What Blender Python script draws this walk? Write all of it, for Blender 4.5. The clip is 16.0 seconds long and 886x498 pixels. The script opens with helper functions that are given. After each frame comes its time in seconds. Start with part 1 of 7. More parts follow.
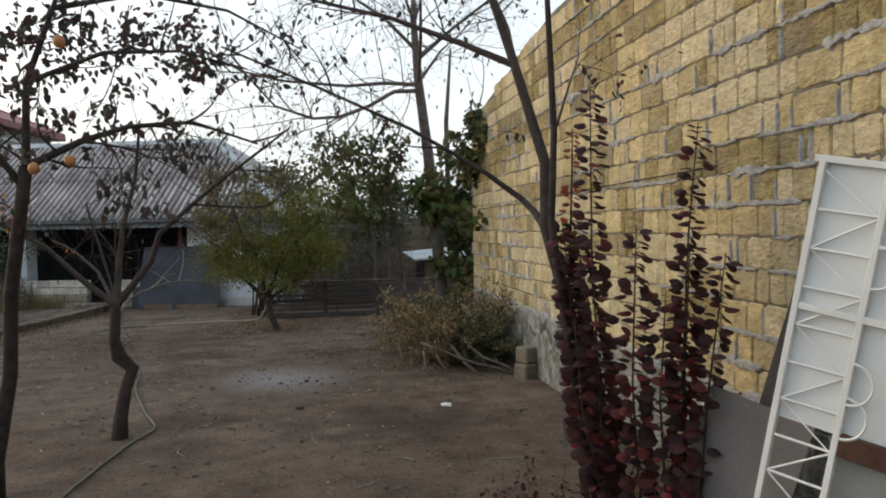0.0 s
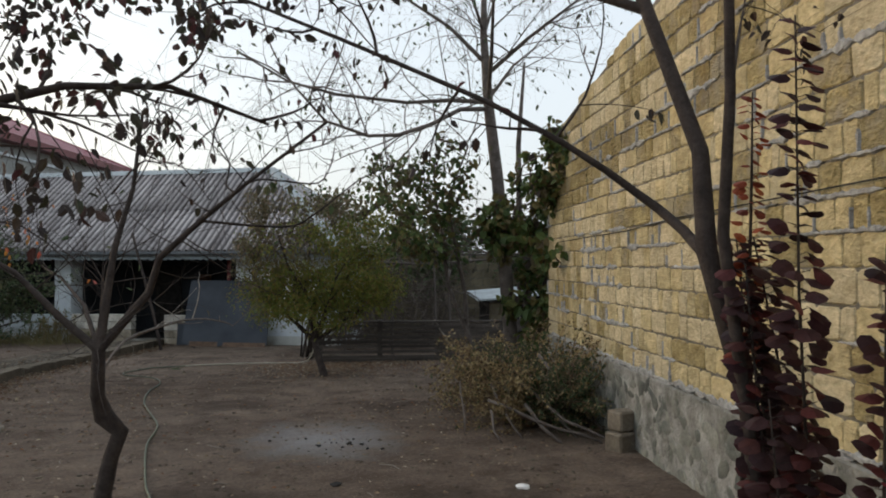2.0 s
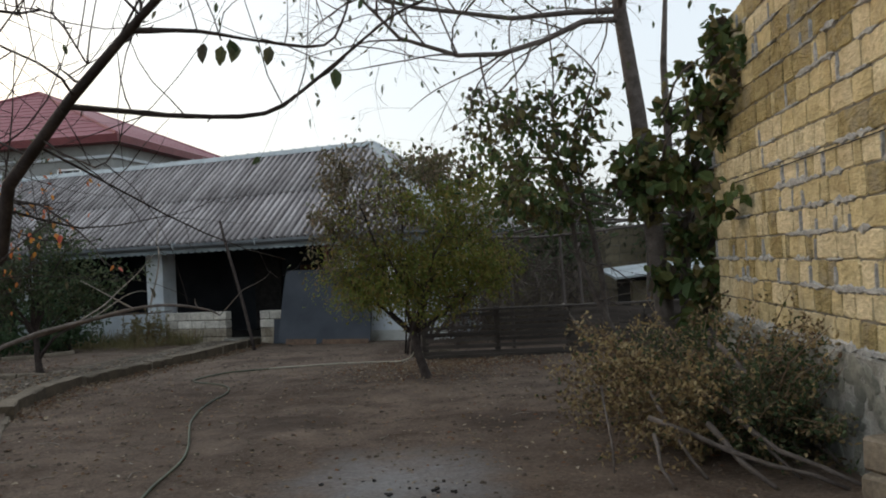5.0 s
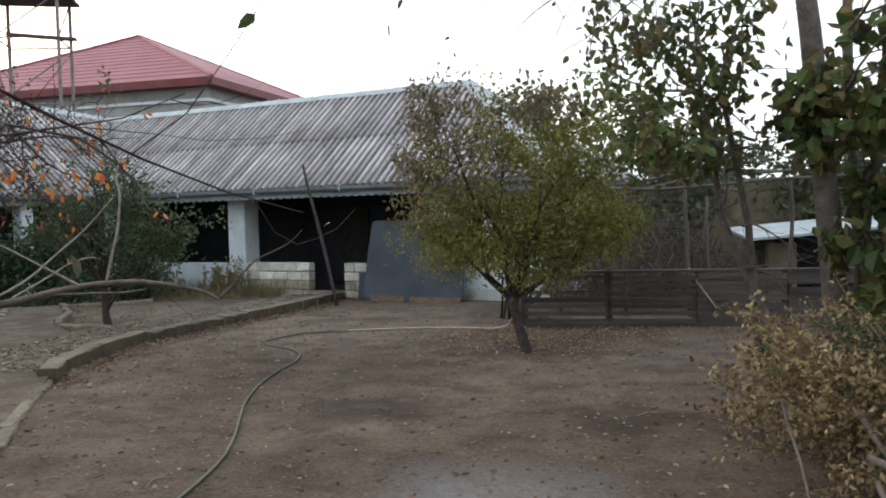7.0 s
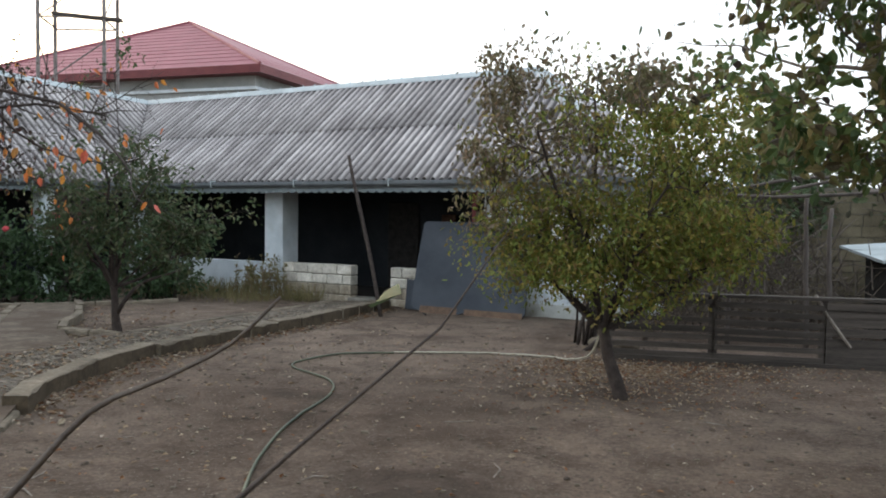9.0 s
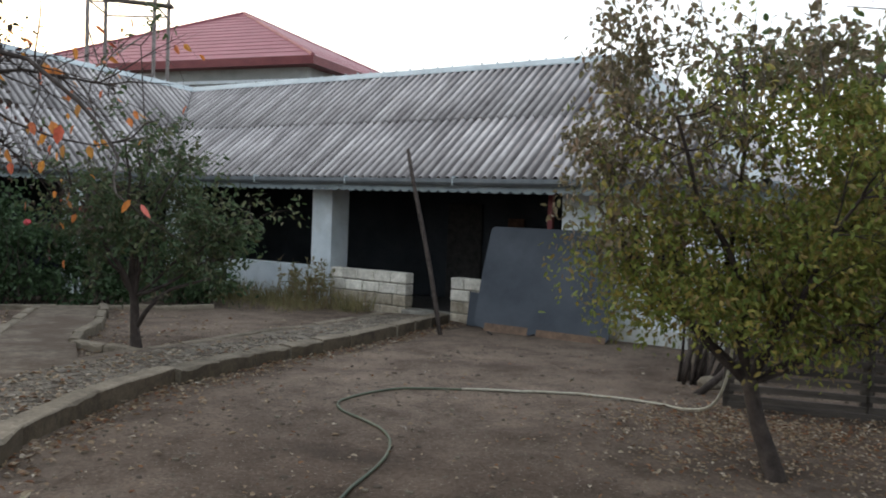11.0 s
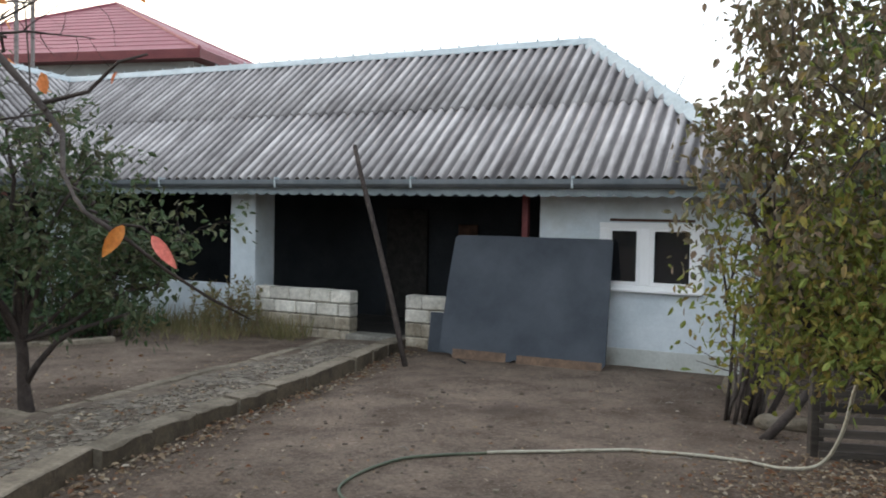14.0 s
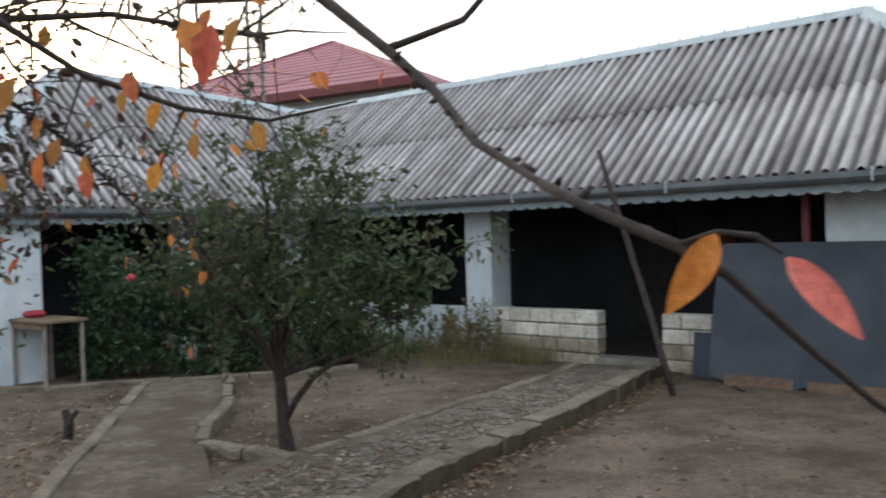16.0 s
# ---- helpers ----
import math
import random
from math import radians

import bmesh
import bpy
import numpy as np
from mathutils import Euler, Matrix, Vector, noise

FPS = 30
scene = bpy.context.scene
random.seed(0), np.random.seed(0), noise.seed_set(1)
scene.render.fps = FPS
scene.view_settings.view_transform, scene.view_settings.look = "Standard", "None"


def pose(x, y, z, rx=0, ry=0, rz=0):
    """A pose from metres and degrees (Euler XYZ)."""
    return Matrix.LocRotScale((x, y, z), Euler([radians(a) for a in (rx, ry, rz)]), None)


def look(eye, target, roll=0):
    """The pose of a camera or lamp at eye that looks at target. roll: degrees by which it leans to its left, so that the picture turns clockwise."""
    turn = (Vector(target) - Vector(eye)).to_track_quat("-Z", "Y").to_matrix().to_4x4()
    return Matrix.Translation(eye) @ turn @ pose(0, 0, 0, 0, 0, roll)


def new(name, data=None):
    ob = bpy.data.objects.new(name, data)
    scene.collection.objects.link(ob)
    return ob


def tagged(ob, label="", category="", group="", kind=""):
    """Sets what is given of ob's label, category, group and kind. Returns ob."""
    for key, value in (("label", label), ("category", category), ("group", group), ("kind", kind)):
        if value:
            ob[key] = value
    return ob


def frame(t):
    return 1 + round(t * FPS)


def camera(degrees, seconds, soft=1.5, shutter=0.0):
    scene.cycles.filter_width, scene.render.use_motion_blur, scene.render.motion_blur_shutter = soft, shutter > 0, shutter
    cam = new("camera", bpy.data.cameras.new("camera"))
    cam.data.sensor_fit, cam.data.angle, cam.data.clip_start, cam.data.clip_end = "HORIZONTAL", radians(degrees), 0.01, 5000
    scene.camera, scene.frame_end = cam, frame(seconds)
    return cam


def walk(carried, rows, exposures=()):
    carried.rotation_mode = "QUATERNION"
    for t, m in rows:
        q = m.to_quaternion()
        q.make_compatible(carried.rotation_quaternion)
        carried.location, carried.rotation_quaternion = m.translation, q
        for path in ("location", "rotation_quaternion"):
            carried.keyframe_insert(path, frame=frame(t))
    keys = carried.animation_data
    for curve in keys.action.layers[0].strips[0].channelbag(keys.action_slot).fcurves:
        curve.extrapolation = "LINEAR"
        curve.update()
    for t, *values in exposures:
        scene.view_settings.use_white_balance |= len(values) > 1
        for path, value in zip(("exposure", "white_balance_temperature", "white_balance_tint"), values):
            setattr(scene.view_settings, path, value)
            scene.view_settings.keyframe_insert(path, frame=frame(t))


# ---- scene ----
cam = camera(57.0, 16.0, soft=1.9, shutter=0.12)
METRES, EYE, TILT, LEAN, TURN = 14.6, 1.5, 0.0, 0.0, -17.5
PATH = [
    (0, (0.087, 0.694, 1.487), (0.733, 2.586, 1.426), -1.1),
    (0.5, (0.095, 1.141, 1.466), (0.749, 3.031, 1.473), -2.0),
    (1, (0.164, 1.541, 1.428), (0.802, 3.436, 1.448), -2.2),
    (1.5, (0.31, 1.975, 1.413), (0.825, 3.907, 1.451), -2.2),
    (2, (0.532, 2.447, 1.395), (1.036, 4.382, 1.435), -0.1),
    (2.5, (0.732, 2.964, 1.405), (1.201, 4.908, 1.411), 0.3),
    (3, (0.904, 3.465, 1.356), (1.337, 5.417, 1.344), 0.9),
    (3.5, (1.074, 4.0, 1.251), (1.525, 5.948, 1.248), 1.2),
    (4, (1.118, 4.466, 1.169), (1.523, 6.425, 1.189), -0.3),
    (4.5, (1.203, 4.952, 1.158), (1.52, 6.927, 1.188), -1.2),
    (5, (1.322, 5.396, 1.105), (1.517, 7.386, 1.131), -2.8),
    (5.2, (1.319, 5.555, 1.107), (1.482, 7.548, 1.125), -2.6),
    (7.5, (1.344, 7.634, 1.134), (1.215, 9.628, 1.036), -1.3),
    (8, (1.187, 8.106, 1.136), (0.966, 10.092, 1.037), -0.8),
    (8.2, (1.134, 8.295, 1.138), (0.925, 10.282, 1.055), 0.0),
    (10.3, (0.795, 10.414, 1.185), (0.703, 12.41, 1.096), -0.1),
    (10.5, (0.732, 10.537, 1.181), (0.597, 12.531, 1.09), 0.1),
    (11, (0.518, 10.975, 1.213), (0.257, 12.956, 1.124), 2.2),
    (11.5, (0.326, 11.346, 1.232), (-0.259, 13.259, 1.214), 1.9),
    (12, (0.04, 11.59, 1.217), (-0.719, 13.44, 1.207), 2.2),
    (12.5, (-0.233, 11.872, 1.205), (-0.984, 13.726, 1.219), 2.0),
    (13, (-0.508, 12.297, 1.2), (-1.077, 14.214, 1.193), 1.6),
    (13.5, (-0.658, 12.565, 1.218), (-0.876, 14.553, 1.158), 1.7),
    (14, (-0.756, 12.859, 1.239), (-0.728, 14.857, 1.165), 1.2),
    (14.5, (-0.875, 13.143, 1.257), (-0.616, 15.125, 1.182), 0.5),
    (15, (-0.997, 13.378, 1.258), (-0.517, 15.318, 1.178), 1.0),
    (15.5, (-1.162, 13.501, 1.256), (-0.921, 15.485, 1.198), -0.8),
    (16, (-1.361, 13.714, 1.22), (-1.831, 15.657, 1.188), -1.8),
]
EXPOSURES = [(0, 0.4), (0.5, 0.15), (1, 0.13), (1.5, 0.0), (2, 0.15), (3, 0.25), (4, 0.22), (4.5, 0.05), (5, 0.16), (7.5, 1.08), (8, 1.05), (10.5, 1.05), (11, 0.9), (11.5, 0.0), (12, 0.05), (12.5, -0.12), (13.0, 0.2), (13.5, 1.05), (14, 1.15), (14.5, 1.08), (15, 1.2), (15.5, 0.7), (16, 1.0)]
walk(cam, [(t, look(eye, target, roll)) for t, eye, target, roll in PATH], EXPOSURES)
# ---------------------------------------------------------------- world and light
SUN_ROT = radians(-50)
world = bpy.data.worlds.new("sky")
scene.world = world
world.use_nodes = True
wn = world.node_tree
sky = wn.nodes.new("ShaderNodeTexSky")
sky.sky_type, sky.sun_disc = "NISHITA", False
sky.sun_elevation, sky.sun_rotation = radians(9), SUN_ROT
sky.air_density, sky.dust_density, sky.ozone_density = 1.0, 5.0, 1.0
veil = wn.nodes.new("ShaderNodeBackground")  # the thin even cloud of the evening
veil.inputs[0].default_value, veil.inputs[1].default_value = (0.86, 0.93, 1.0, 1), 0.72
both = wn.nodes.new("ShaderNodeAddShader")
wn.links.new(sky.outputs[0], wn.nodes["Background"].inputs[0])
wn.nodes["Background"].inputs[1].default_value = 0.08
wn.links.new(wn.nodes["Background"].outputs[0], both.inputs[0])
wn.links.new(veil.outputs[0], both.inputs[1])
wn.links.new(both.outputs[0], wn.nodes["World Output"].inputs[0])
sun = new("sun", bpy.data.lights.new("sun", "SUN"))
sun.data.energy, sun.data.angle, sun.data.color = 0.5, radians(30), (1.0, 0.86, 0.72)
sun.matrix_world = look((0, 0, 0), (math.sin(radians(50)), -math.cos(radians(50)), -math.tan(radians(12))))

# ---------------------------------------------------------------- materials


def material(name, build):
    m = bpy.data.materials.new(name)
    m.use_nodes = True
    build(m.node_tree, m.node_tree.nodes["Principled BSDF"])
    return m


def ramp(nt, fac, stops):
    r = nt.nodes.new("ShaderNodeValToRGB")
    e = r.color_ramp.elements
    while len(e) < len(stops):
        e.new(0.5)
    for el, (p, c) in zip(e, stops):
        el.position, el.color = p, (*c, 1)
    nt.links.new(fac, r.inputs[0])
    return r.outputs[0]


def tex(nt, scale, detail=4, rough=0.6, stretch=(1, 1, 1), local=True):
    tc = nt.nodes.new("ShaderNodeTexCoord")
    mp = nt.nodes.new("ShaderNodeMapping")
    mp.inputs["Scale"].default_value = stretch
    n = nt.nodes.new("ShaderNodeTexNoise")
    n.inputs["Scale"].default_value, n.inputs["Detail"].default_value, n.inputs["Roughness"].default_value = scale, detail, rough
    if local:
        nt.links.new(tc.outputs["Object"], mp.inputs[0])
    else:
        geo = nt.nodes.new("ShaderNodeNewGeometry")
        nt.links.new(geo.outputs["Position"], mp.inputs[0])
    nt.links.new(mp.outputs[0], n.inputs[0])
    return n.outputs["Fac"]


def mix(nt, fac, a, b, mode="MIX"):
    m = nt.nodes.new("ShaderNodeMix")
    m.data_type, m.blend_type = "RGBA", mode
    for s, v in ((m.inputs[0], fac), (m.inputs[6], a), (m.inputs[7], b)):
        if hasattr(v, "is_linked"):
            nt.links.new(v, s)
        elif isinstance(v, (int, float)):
            s.default_value = v
        else:
            s.default_value = (*v, 1)
    return m.outputs[2]


def bump(nt, bsdf, h, strength=0.4, dist=0.01):
    b = nt.nodes.new("ShaderNodeBump")
    b.inputs["Strength"].default_value, b.inputs["Distance"].default_value = strength, dist
    nt.links.new(h, b.inputs["Height"])
    nt.links.new(b.outputs[0], bsdf.inputs["Normal"])


def surface(name, dark, light, scale=6, rough=0.85, metal=0.0, bumps=0.4, fine=40, spread=0.0, stain=None, stretch=(1, 1, 1), local=False, dist=0.01, stain_scale=0.7, stain_range=(0.5, 0.68), grain=0.28):
    """Noise between two colours, fine relief, optional large stains and a tint that differs from object to object."""
    def build(nt, b):
        big, small = tex(nt, scale, 5, 0.6, stretch, local), tex(nt, fine, 4, 0.7, stretch, local)
        col = ramp(nt, big, [(0.3, dark), (0.7, light)])
        col = mix(nt, 1.0, col, ramp(nt, small, [(0.3, (1 - grain,) * 3), (0.7, (1 + grain / 2,) * 3)]), "MULTIPLY")
        if stain:
            patch = ramp(nt, tex(nt, stain_scale, 5, 0.65, (1, 1, 1), False), [(stain_range[0], (0, 0, 0)), (stain_range[1], (1, 1, 1))])
            col = mix(nt, patch, col, stain)
        if spread:
            info = nt.nodes.new("ShaderNodeObjectInfo")
            col = mix(nt, 1.0, col, ramp(nt, info.outputs["Random"], [(0, (1 - spread,) * 3), (1, (1 + spread,) * 3)]), "MULTIPLY")
            piece = nt.nodes.new("ShaderNodeNewGeometry")
            col = mix(nt, 1.0, col, ramp(nt, piece.outputs["Random Per Island"], [(0, (1 - spread * 0.7,) * 3), (1, (1 + spread * 0.7,) * 3)]), "MULTIPLY")
        nt.links.new(col, b.inputs["Base Color"])
        b.inputs["Roughness"].default_value, b.inputs["Metallic"].default_value = rough, metal
        b.inputs["Specular IOR Level"].default_value = 0.3
        bump(nt, b, small, bumps, dist)
    return material(name, build)


def leafy(name, colours, rough=0.6):
    """Leaves, each of a colour of its own out of the list, a little light passing through."""
    def build(nt, b):
        geo = nt.nodes.new("ShaderNodeNewGeometry")
        n = len(colours)
        col = ramp(nt, geo.outputs["Random Per Island"], [(i / max(n - 1, 1), c) for i, c in enumerate(colours)])
        col = mix(nt, 1.0, col, ramp(nt, tex(nt, 60, 3, 0.6), [(0.3, (0.75,) * 3), (0.7, (1.15,) * 3)]), "MULTIPLY")
        nt.links.new(col, b.inputs["Base Color"])
        b.inputs["Roughness"].default_value = rough
        b.inputs["Specular IOR Level"].default_value = 0.25
        tr = nt.nodes.new("ShaderNodeBsdfTranslucent")
        nt.links.new(col, tr.inputs[0])
        ms = nt.nodes.new("ShaderNodeMixShader")
        ms.inputs[0].default_value = 0.25
        out = nt.nodes["Material Output"]
        nt.links.new(b.outputs[0], ms.inputs[1])
        nt.links.new(tr.outputs[0], ms.inputs[2])
        nt.links.new(ms.outputs[0], out.inputs[0])
    return material(name, build)


def build_ground(nt, b):
    big, mid, fine = tex(nt, 0.35, 5, 0.6, local=False), tex(nt, 2.2, 6, 0.65, local=False), tex(nt, 28, 6, 0.75, local=False)
    col = ramp(nt, big, [(0.3, (0.105, 0.078, 0.061)), (0.7, (0.205, 0.162, 0.132))])
    col = mix(nt, 1.0, col, ramp(nt, mid, [(0.28, (0.5, 0.47, 0.44)), (0.5, (0.95, 0.94, 0.93)), (0.72, (1.35, 1.33, 1.3))]), "MULTIPLY")
    col = mix(nt, 1.0, col, ramp(nt, fine, [(0.3, (0.55, 0.53, 0.5)), (0.7, (1.4, 1.4, 1.4))]), "MULTIPLY")
    spots = ramp(nt, tex(nt, 55, 2, 0.5, local=False), [(0.66, (0, 0, 0)), (0.72, (1, 1, 1))])
    col = mix(nt, spots, col, (0.3, 0.27, 0.22))
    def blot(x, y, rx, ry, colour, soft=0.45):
        """A blot of one colour with a noisy edge at a place in the yard."""
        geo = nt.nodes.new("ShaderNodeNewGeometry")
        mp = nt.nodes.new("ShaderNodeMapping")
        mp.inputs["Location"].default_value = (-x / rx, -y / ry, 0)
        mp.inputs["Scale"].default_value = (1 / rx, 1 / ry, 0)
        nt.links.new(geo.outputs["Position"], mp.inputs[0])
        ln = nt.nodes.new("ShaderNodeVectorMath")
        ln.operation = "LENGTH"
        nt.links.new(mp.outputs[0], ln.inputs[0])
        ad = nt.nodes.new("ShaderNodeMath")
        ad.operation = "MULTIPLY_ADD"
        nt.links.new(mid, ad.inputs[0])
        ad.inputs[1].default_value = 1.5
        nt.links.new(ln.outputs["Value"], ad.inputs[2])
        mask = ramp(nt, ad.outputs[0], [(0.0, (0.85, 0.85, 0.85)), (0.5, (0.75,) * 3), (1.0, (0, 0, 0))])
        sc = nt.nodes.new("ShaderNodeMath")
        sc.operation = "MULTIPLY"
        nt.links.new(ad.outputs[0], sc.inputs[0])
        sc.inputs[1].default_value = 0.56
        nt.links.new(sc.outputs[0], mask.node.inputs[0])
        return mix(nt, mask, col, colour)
    grey = mix(nt, 1.0, (0.33, 0.33, 0.335), ramp(nt, fine, [(0.3, (0.7,) * 3), (0.7, (1.25,) * 3)]), "MULTIPLY")
    col = blot(1.5, 11.3, 0.95, 1.25, grey)
    # darker brown patches, one under the pomegranate's crown, one along the plank fence
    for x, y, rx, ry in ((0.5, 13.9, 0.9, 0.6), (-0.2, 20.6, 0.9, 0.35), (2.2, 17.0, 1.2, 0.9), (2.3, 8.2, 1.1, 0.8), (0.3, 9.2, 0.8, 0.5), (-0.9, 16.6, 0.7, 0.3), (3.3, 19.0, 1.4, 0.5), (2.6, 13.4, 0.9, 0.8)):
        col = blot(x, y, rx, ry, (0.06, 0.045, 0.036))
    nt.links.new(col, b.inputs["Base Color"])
    b.inputs["Roughness"].default_value = 0.95
    b.inputs["Specular IOR Level"].default_value = 0.15
    lump = nt.nodes.new("ShaderNodeMath")
    lump.operation = "MULTIPLY_ADD"
    nt.links.new(mid, lump.inputs[0])
    lump.inputs[1].default_value = 2.5
    nt.links.new(fine, lump.inputs[2])
    bump(nt, b, lump.outputs[0], 1.0, 0.04)


M_ground = material("packed_earth", build_ground)
M_block = surface("yellow_limestone", (0.4, 0.325, 0.17), (0.6, 0.505, 0.29), 4, 0.92, bumps=1.0, fine=14, dist=0.03, spread=0.13, stretch=(1, 1, 1.8), stain=(0.42, 0.38, 0.28), stain_range=(0.56, 0.75))
M_block_rough = surface("pitted_limestone", (0.29, 0.225, 0.1), (0.53, 0.43, 0.21), 7, 0.95, bumps=1.0, fine=16, dist=0.06, spread=0.12, stretch=(1, 1, 2.2), stain=(0.34, 0.3, 0.22), stain_range=(0.5, 0.68), stain_scale=2)
M_block_pale = surface("pale_limestone", (0.44, 0.37, 0.225), (0.61, 0.53, 0.35), 4, 0.92, bumps=0.9, fine=16, dist=0.025, spread=0.12, stretch=(1, 1, 2.4))
M_mortar = surface("grey_mortar", (0.1, 0.09, 0.07), (0.24, 0.22, 0.185), 4, 0.95, bumps=0.9, fine=30)
M_smear = surface("mortar_smear", (0.27, 0.27, 0.265), (0.46, 0.465, 0.46), 6, 0.95, bumps=1.0, fine=24, dist=0.02)


def weathered(m, tone, scale, stretch, reach=(0.5, 0.72)):
    """Dark weather streaks over a stone, of their own shape, independent of the light."""
    nt, b = m.node_tree, m.node_tree.nodes["Principled BSDF"]
    old = b.inputs["Base Color"].links[0].from_socket
    streak = ramp(nt, tex(nt, scale, 6, 0.7, stretch, False), [(reach[0], (1, 1, 1)), (reach[1], tone)])
    nt.links.new(mix(nt, 1.0, old, streak, "MULTIPLY"), b.inputs["Base Color"])


for m in (M_block, M_block_rough, M_block_pale):
    weathered(m, (0.7, 0.62, 0.5), 1.1, (1, 1, 0.45), (0.52, 0.74))
    weathered(m, (0.74, 0.7, 0.62), 9, (1, 1, 1.6), (0.6, 0.72))
M_pave = surface("broken_dirty_paving", (0.08, 0.061, 0.045), (0.18, 0.146, 0.113), 4, 0.95, bumps=1.0, fine=16, dist=0.03, stain=(0.08, 0.058, 0.042), stain_scale=1.6, stain_range=(0.45, 0.6))
M_flag = surface("earthy_flagstone", (0.08, 0.066, 0.052), (0.185, 0.16, 0.13), 9, 0.95, bumps=1.0, fine=26, dist=0.02, spread=0.15)
M_grit = surface("pale_grit", (0.09, 0.076, 0.06), (0.21, 0.182, 0.148), 9, 0.95, spread=0.4)
M_clod = surface("dark_clods", (0.06, 0.045, 0.034), (0.14, 0.11, 0.085), 9, 0.95, spread=0.3)
M_palebark = surface("bleached_twig_bark", (0.2, 0.18, 0.16), (0.4, 0.37, 0.33), 14, 0.88)
M_dullbark = surface("dusty_limb_bark", (0.09, 0.075, 0.066), (0.2, 0.17, 0.15), 14, 0.9, bumps=0.8, fine=50, dist=0.006)
M_rubble = surface("rubble_render", (0.19, 0.185, 0.165), (0.44, 0.435, 0.405), 4, 0.95, bumps=1.0, fine=14, dist=0.05, stain=(0.15, 0.15, 0.13), stain_scale=3.5, stain_range=(0.48, 0.62))
M_stone = surface("dark_field_stone", (0.07, 0.078, 0.073), (0.27, 0.27, 0.23), 2.5, 0.85, bumps=0.6, spread=0.35)
M_white = surface("limewash_blue_white", (0.5, 0.56, 0.6), (0.68, 0.73, 0.76), 2, 0.85, bumps=0.5, fine=30, stain=(0.42, 0.44, 0.42), stain_range=(0.55, 0.8), grain=0.07)
M_plinth = surface("dirty_limewash", (0.42, 0.43, 0.4), (0.6, 0.62, 0.59), 1.2, 0.9, bumps=0.6, fine=30, stain=(0.24, 0.21, 0.17), grain=0.12)
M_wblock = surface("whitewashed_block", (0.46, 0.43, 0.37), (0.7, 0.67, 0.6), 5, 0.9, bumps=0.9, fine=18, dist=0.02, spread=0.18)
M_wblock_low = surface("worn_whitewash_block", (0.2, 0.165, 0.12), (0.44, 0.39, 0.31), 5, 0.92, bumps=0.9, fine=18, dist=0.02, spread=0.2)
# near-black colours that hold the shade of the unlit veranda and soffit
M_floor_shade_dark = surface("veranda_floor_shade_dark", (0.02, 0.019, 0.018), (0.055, 0.05, 0.046), 3, 0.85)
M_shade_dark = surface("veranda_shade_dark", (0.01, 0.013, 0.016), (0.028, 0.033, 0.04), 1.5, 0.8)
def tone_channels(m, axis):
    """Darker channels and lighter crests on the corrugated sheets, broken up by noise."""
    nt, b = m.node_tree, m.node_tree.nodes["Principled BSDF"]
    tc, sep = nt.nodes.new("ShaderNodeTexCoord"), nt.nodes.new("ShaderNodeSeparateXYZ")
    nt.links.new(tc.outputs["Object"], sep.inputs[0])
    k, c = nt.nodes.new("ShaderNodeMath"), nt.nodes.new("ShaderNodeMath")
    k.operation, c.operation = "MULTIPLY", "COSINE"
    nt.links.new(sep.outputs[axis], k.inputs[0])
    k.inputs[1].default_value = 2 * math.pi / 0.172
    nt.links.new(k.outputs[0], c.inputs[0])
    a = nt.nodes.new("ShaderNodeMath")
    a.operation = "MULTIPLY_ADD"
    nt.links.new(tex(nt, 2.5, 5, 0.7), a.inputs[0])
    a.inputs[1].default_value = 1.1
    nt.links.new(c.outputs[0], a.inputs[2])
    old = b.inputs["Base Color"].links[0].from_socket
    channel_tone = ramp(nt, a.outputs[0], [(0.0, (0.44, 0.43, 0.435)), (0.5, (0.78, 0.77, 0.77)), (1.0, (1.22, 1.22, 1.22))])
    nt.links.new(mix(nt, 1.0, old, channel_tone, "MULTIPLY"), b.inputs["Base Color"])


M_asb = surface("weathered_fibre_cement", (0.17, 0.155, 0.155), (0.42, 0.4, 0.395), 4.5, 0.9, bumps=0.6, fine=22, spread=0.14, stain=(0.15, 0.14, 0.135), stain_range=(0.55, 0.9), stretch=(0.8, 0.12, 0.12), local=True)
M_asb_wing = surface("weathered_fibre_cement_wing", (0.17, 0.155, 0.155), (0.42, 0.4, 0.395), 4.5, 0.9, bumps=0.6, fine=22, spread=0.14, stain=(0.15, 0.14, 0.135), stain_range=(0.55, 0.9), stretch=(0.12, 0.8, 0.12), local=True)
tone_channels(M_asb, 0)
tone_channels(M_asb_wing, 1)
M_cap = surface("pale_ridge_tin", (0.3, 0.34, 0.355), (0.45, 0.5, 0.52), 2, 0.6, 0.3, fine=20, grain=0.12)
M_gutter = surface("dull_gutter_metal", (0.1, 0.115, 0.125), (0.17, 0.18, 0.19), 3, 0.6, 0.4, grain=0.12)
M_fascia = surface("grey_blue_tin", (0.22, 0.26, 0.28), (0.34, 0.39, 0.41), 3, 0.6, 0.3, grain=0.12)
M_red = surface("red_metal_tiles", (0.22, 0.07, 0.085), (0.29, 0.1, 0.12), 0.8, 0.55, 0.1, bumps=0.15, fine=12, grain=0.06)
M_redtrim = surface("dark_red_trim", (0.12, 0.03, 0.035), (0.18, 0.05, 0.05), 1, 0.5, 0.2)
M_render = surface("grey_cement_render", (0.22, 0.23, 0.22), (0.34, 0.35, 0.34), 0.8, 0.9, grain=0.1)
M_board = surface("dark_slate_board", (0.028, 0.036, 0.048), (0.06, 0.07, 0.085), 1.5, 0.6, bumps=0.2, fine=60, grain=0.1)
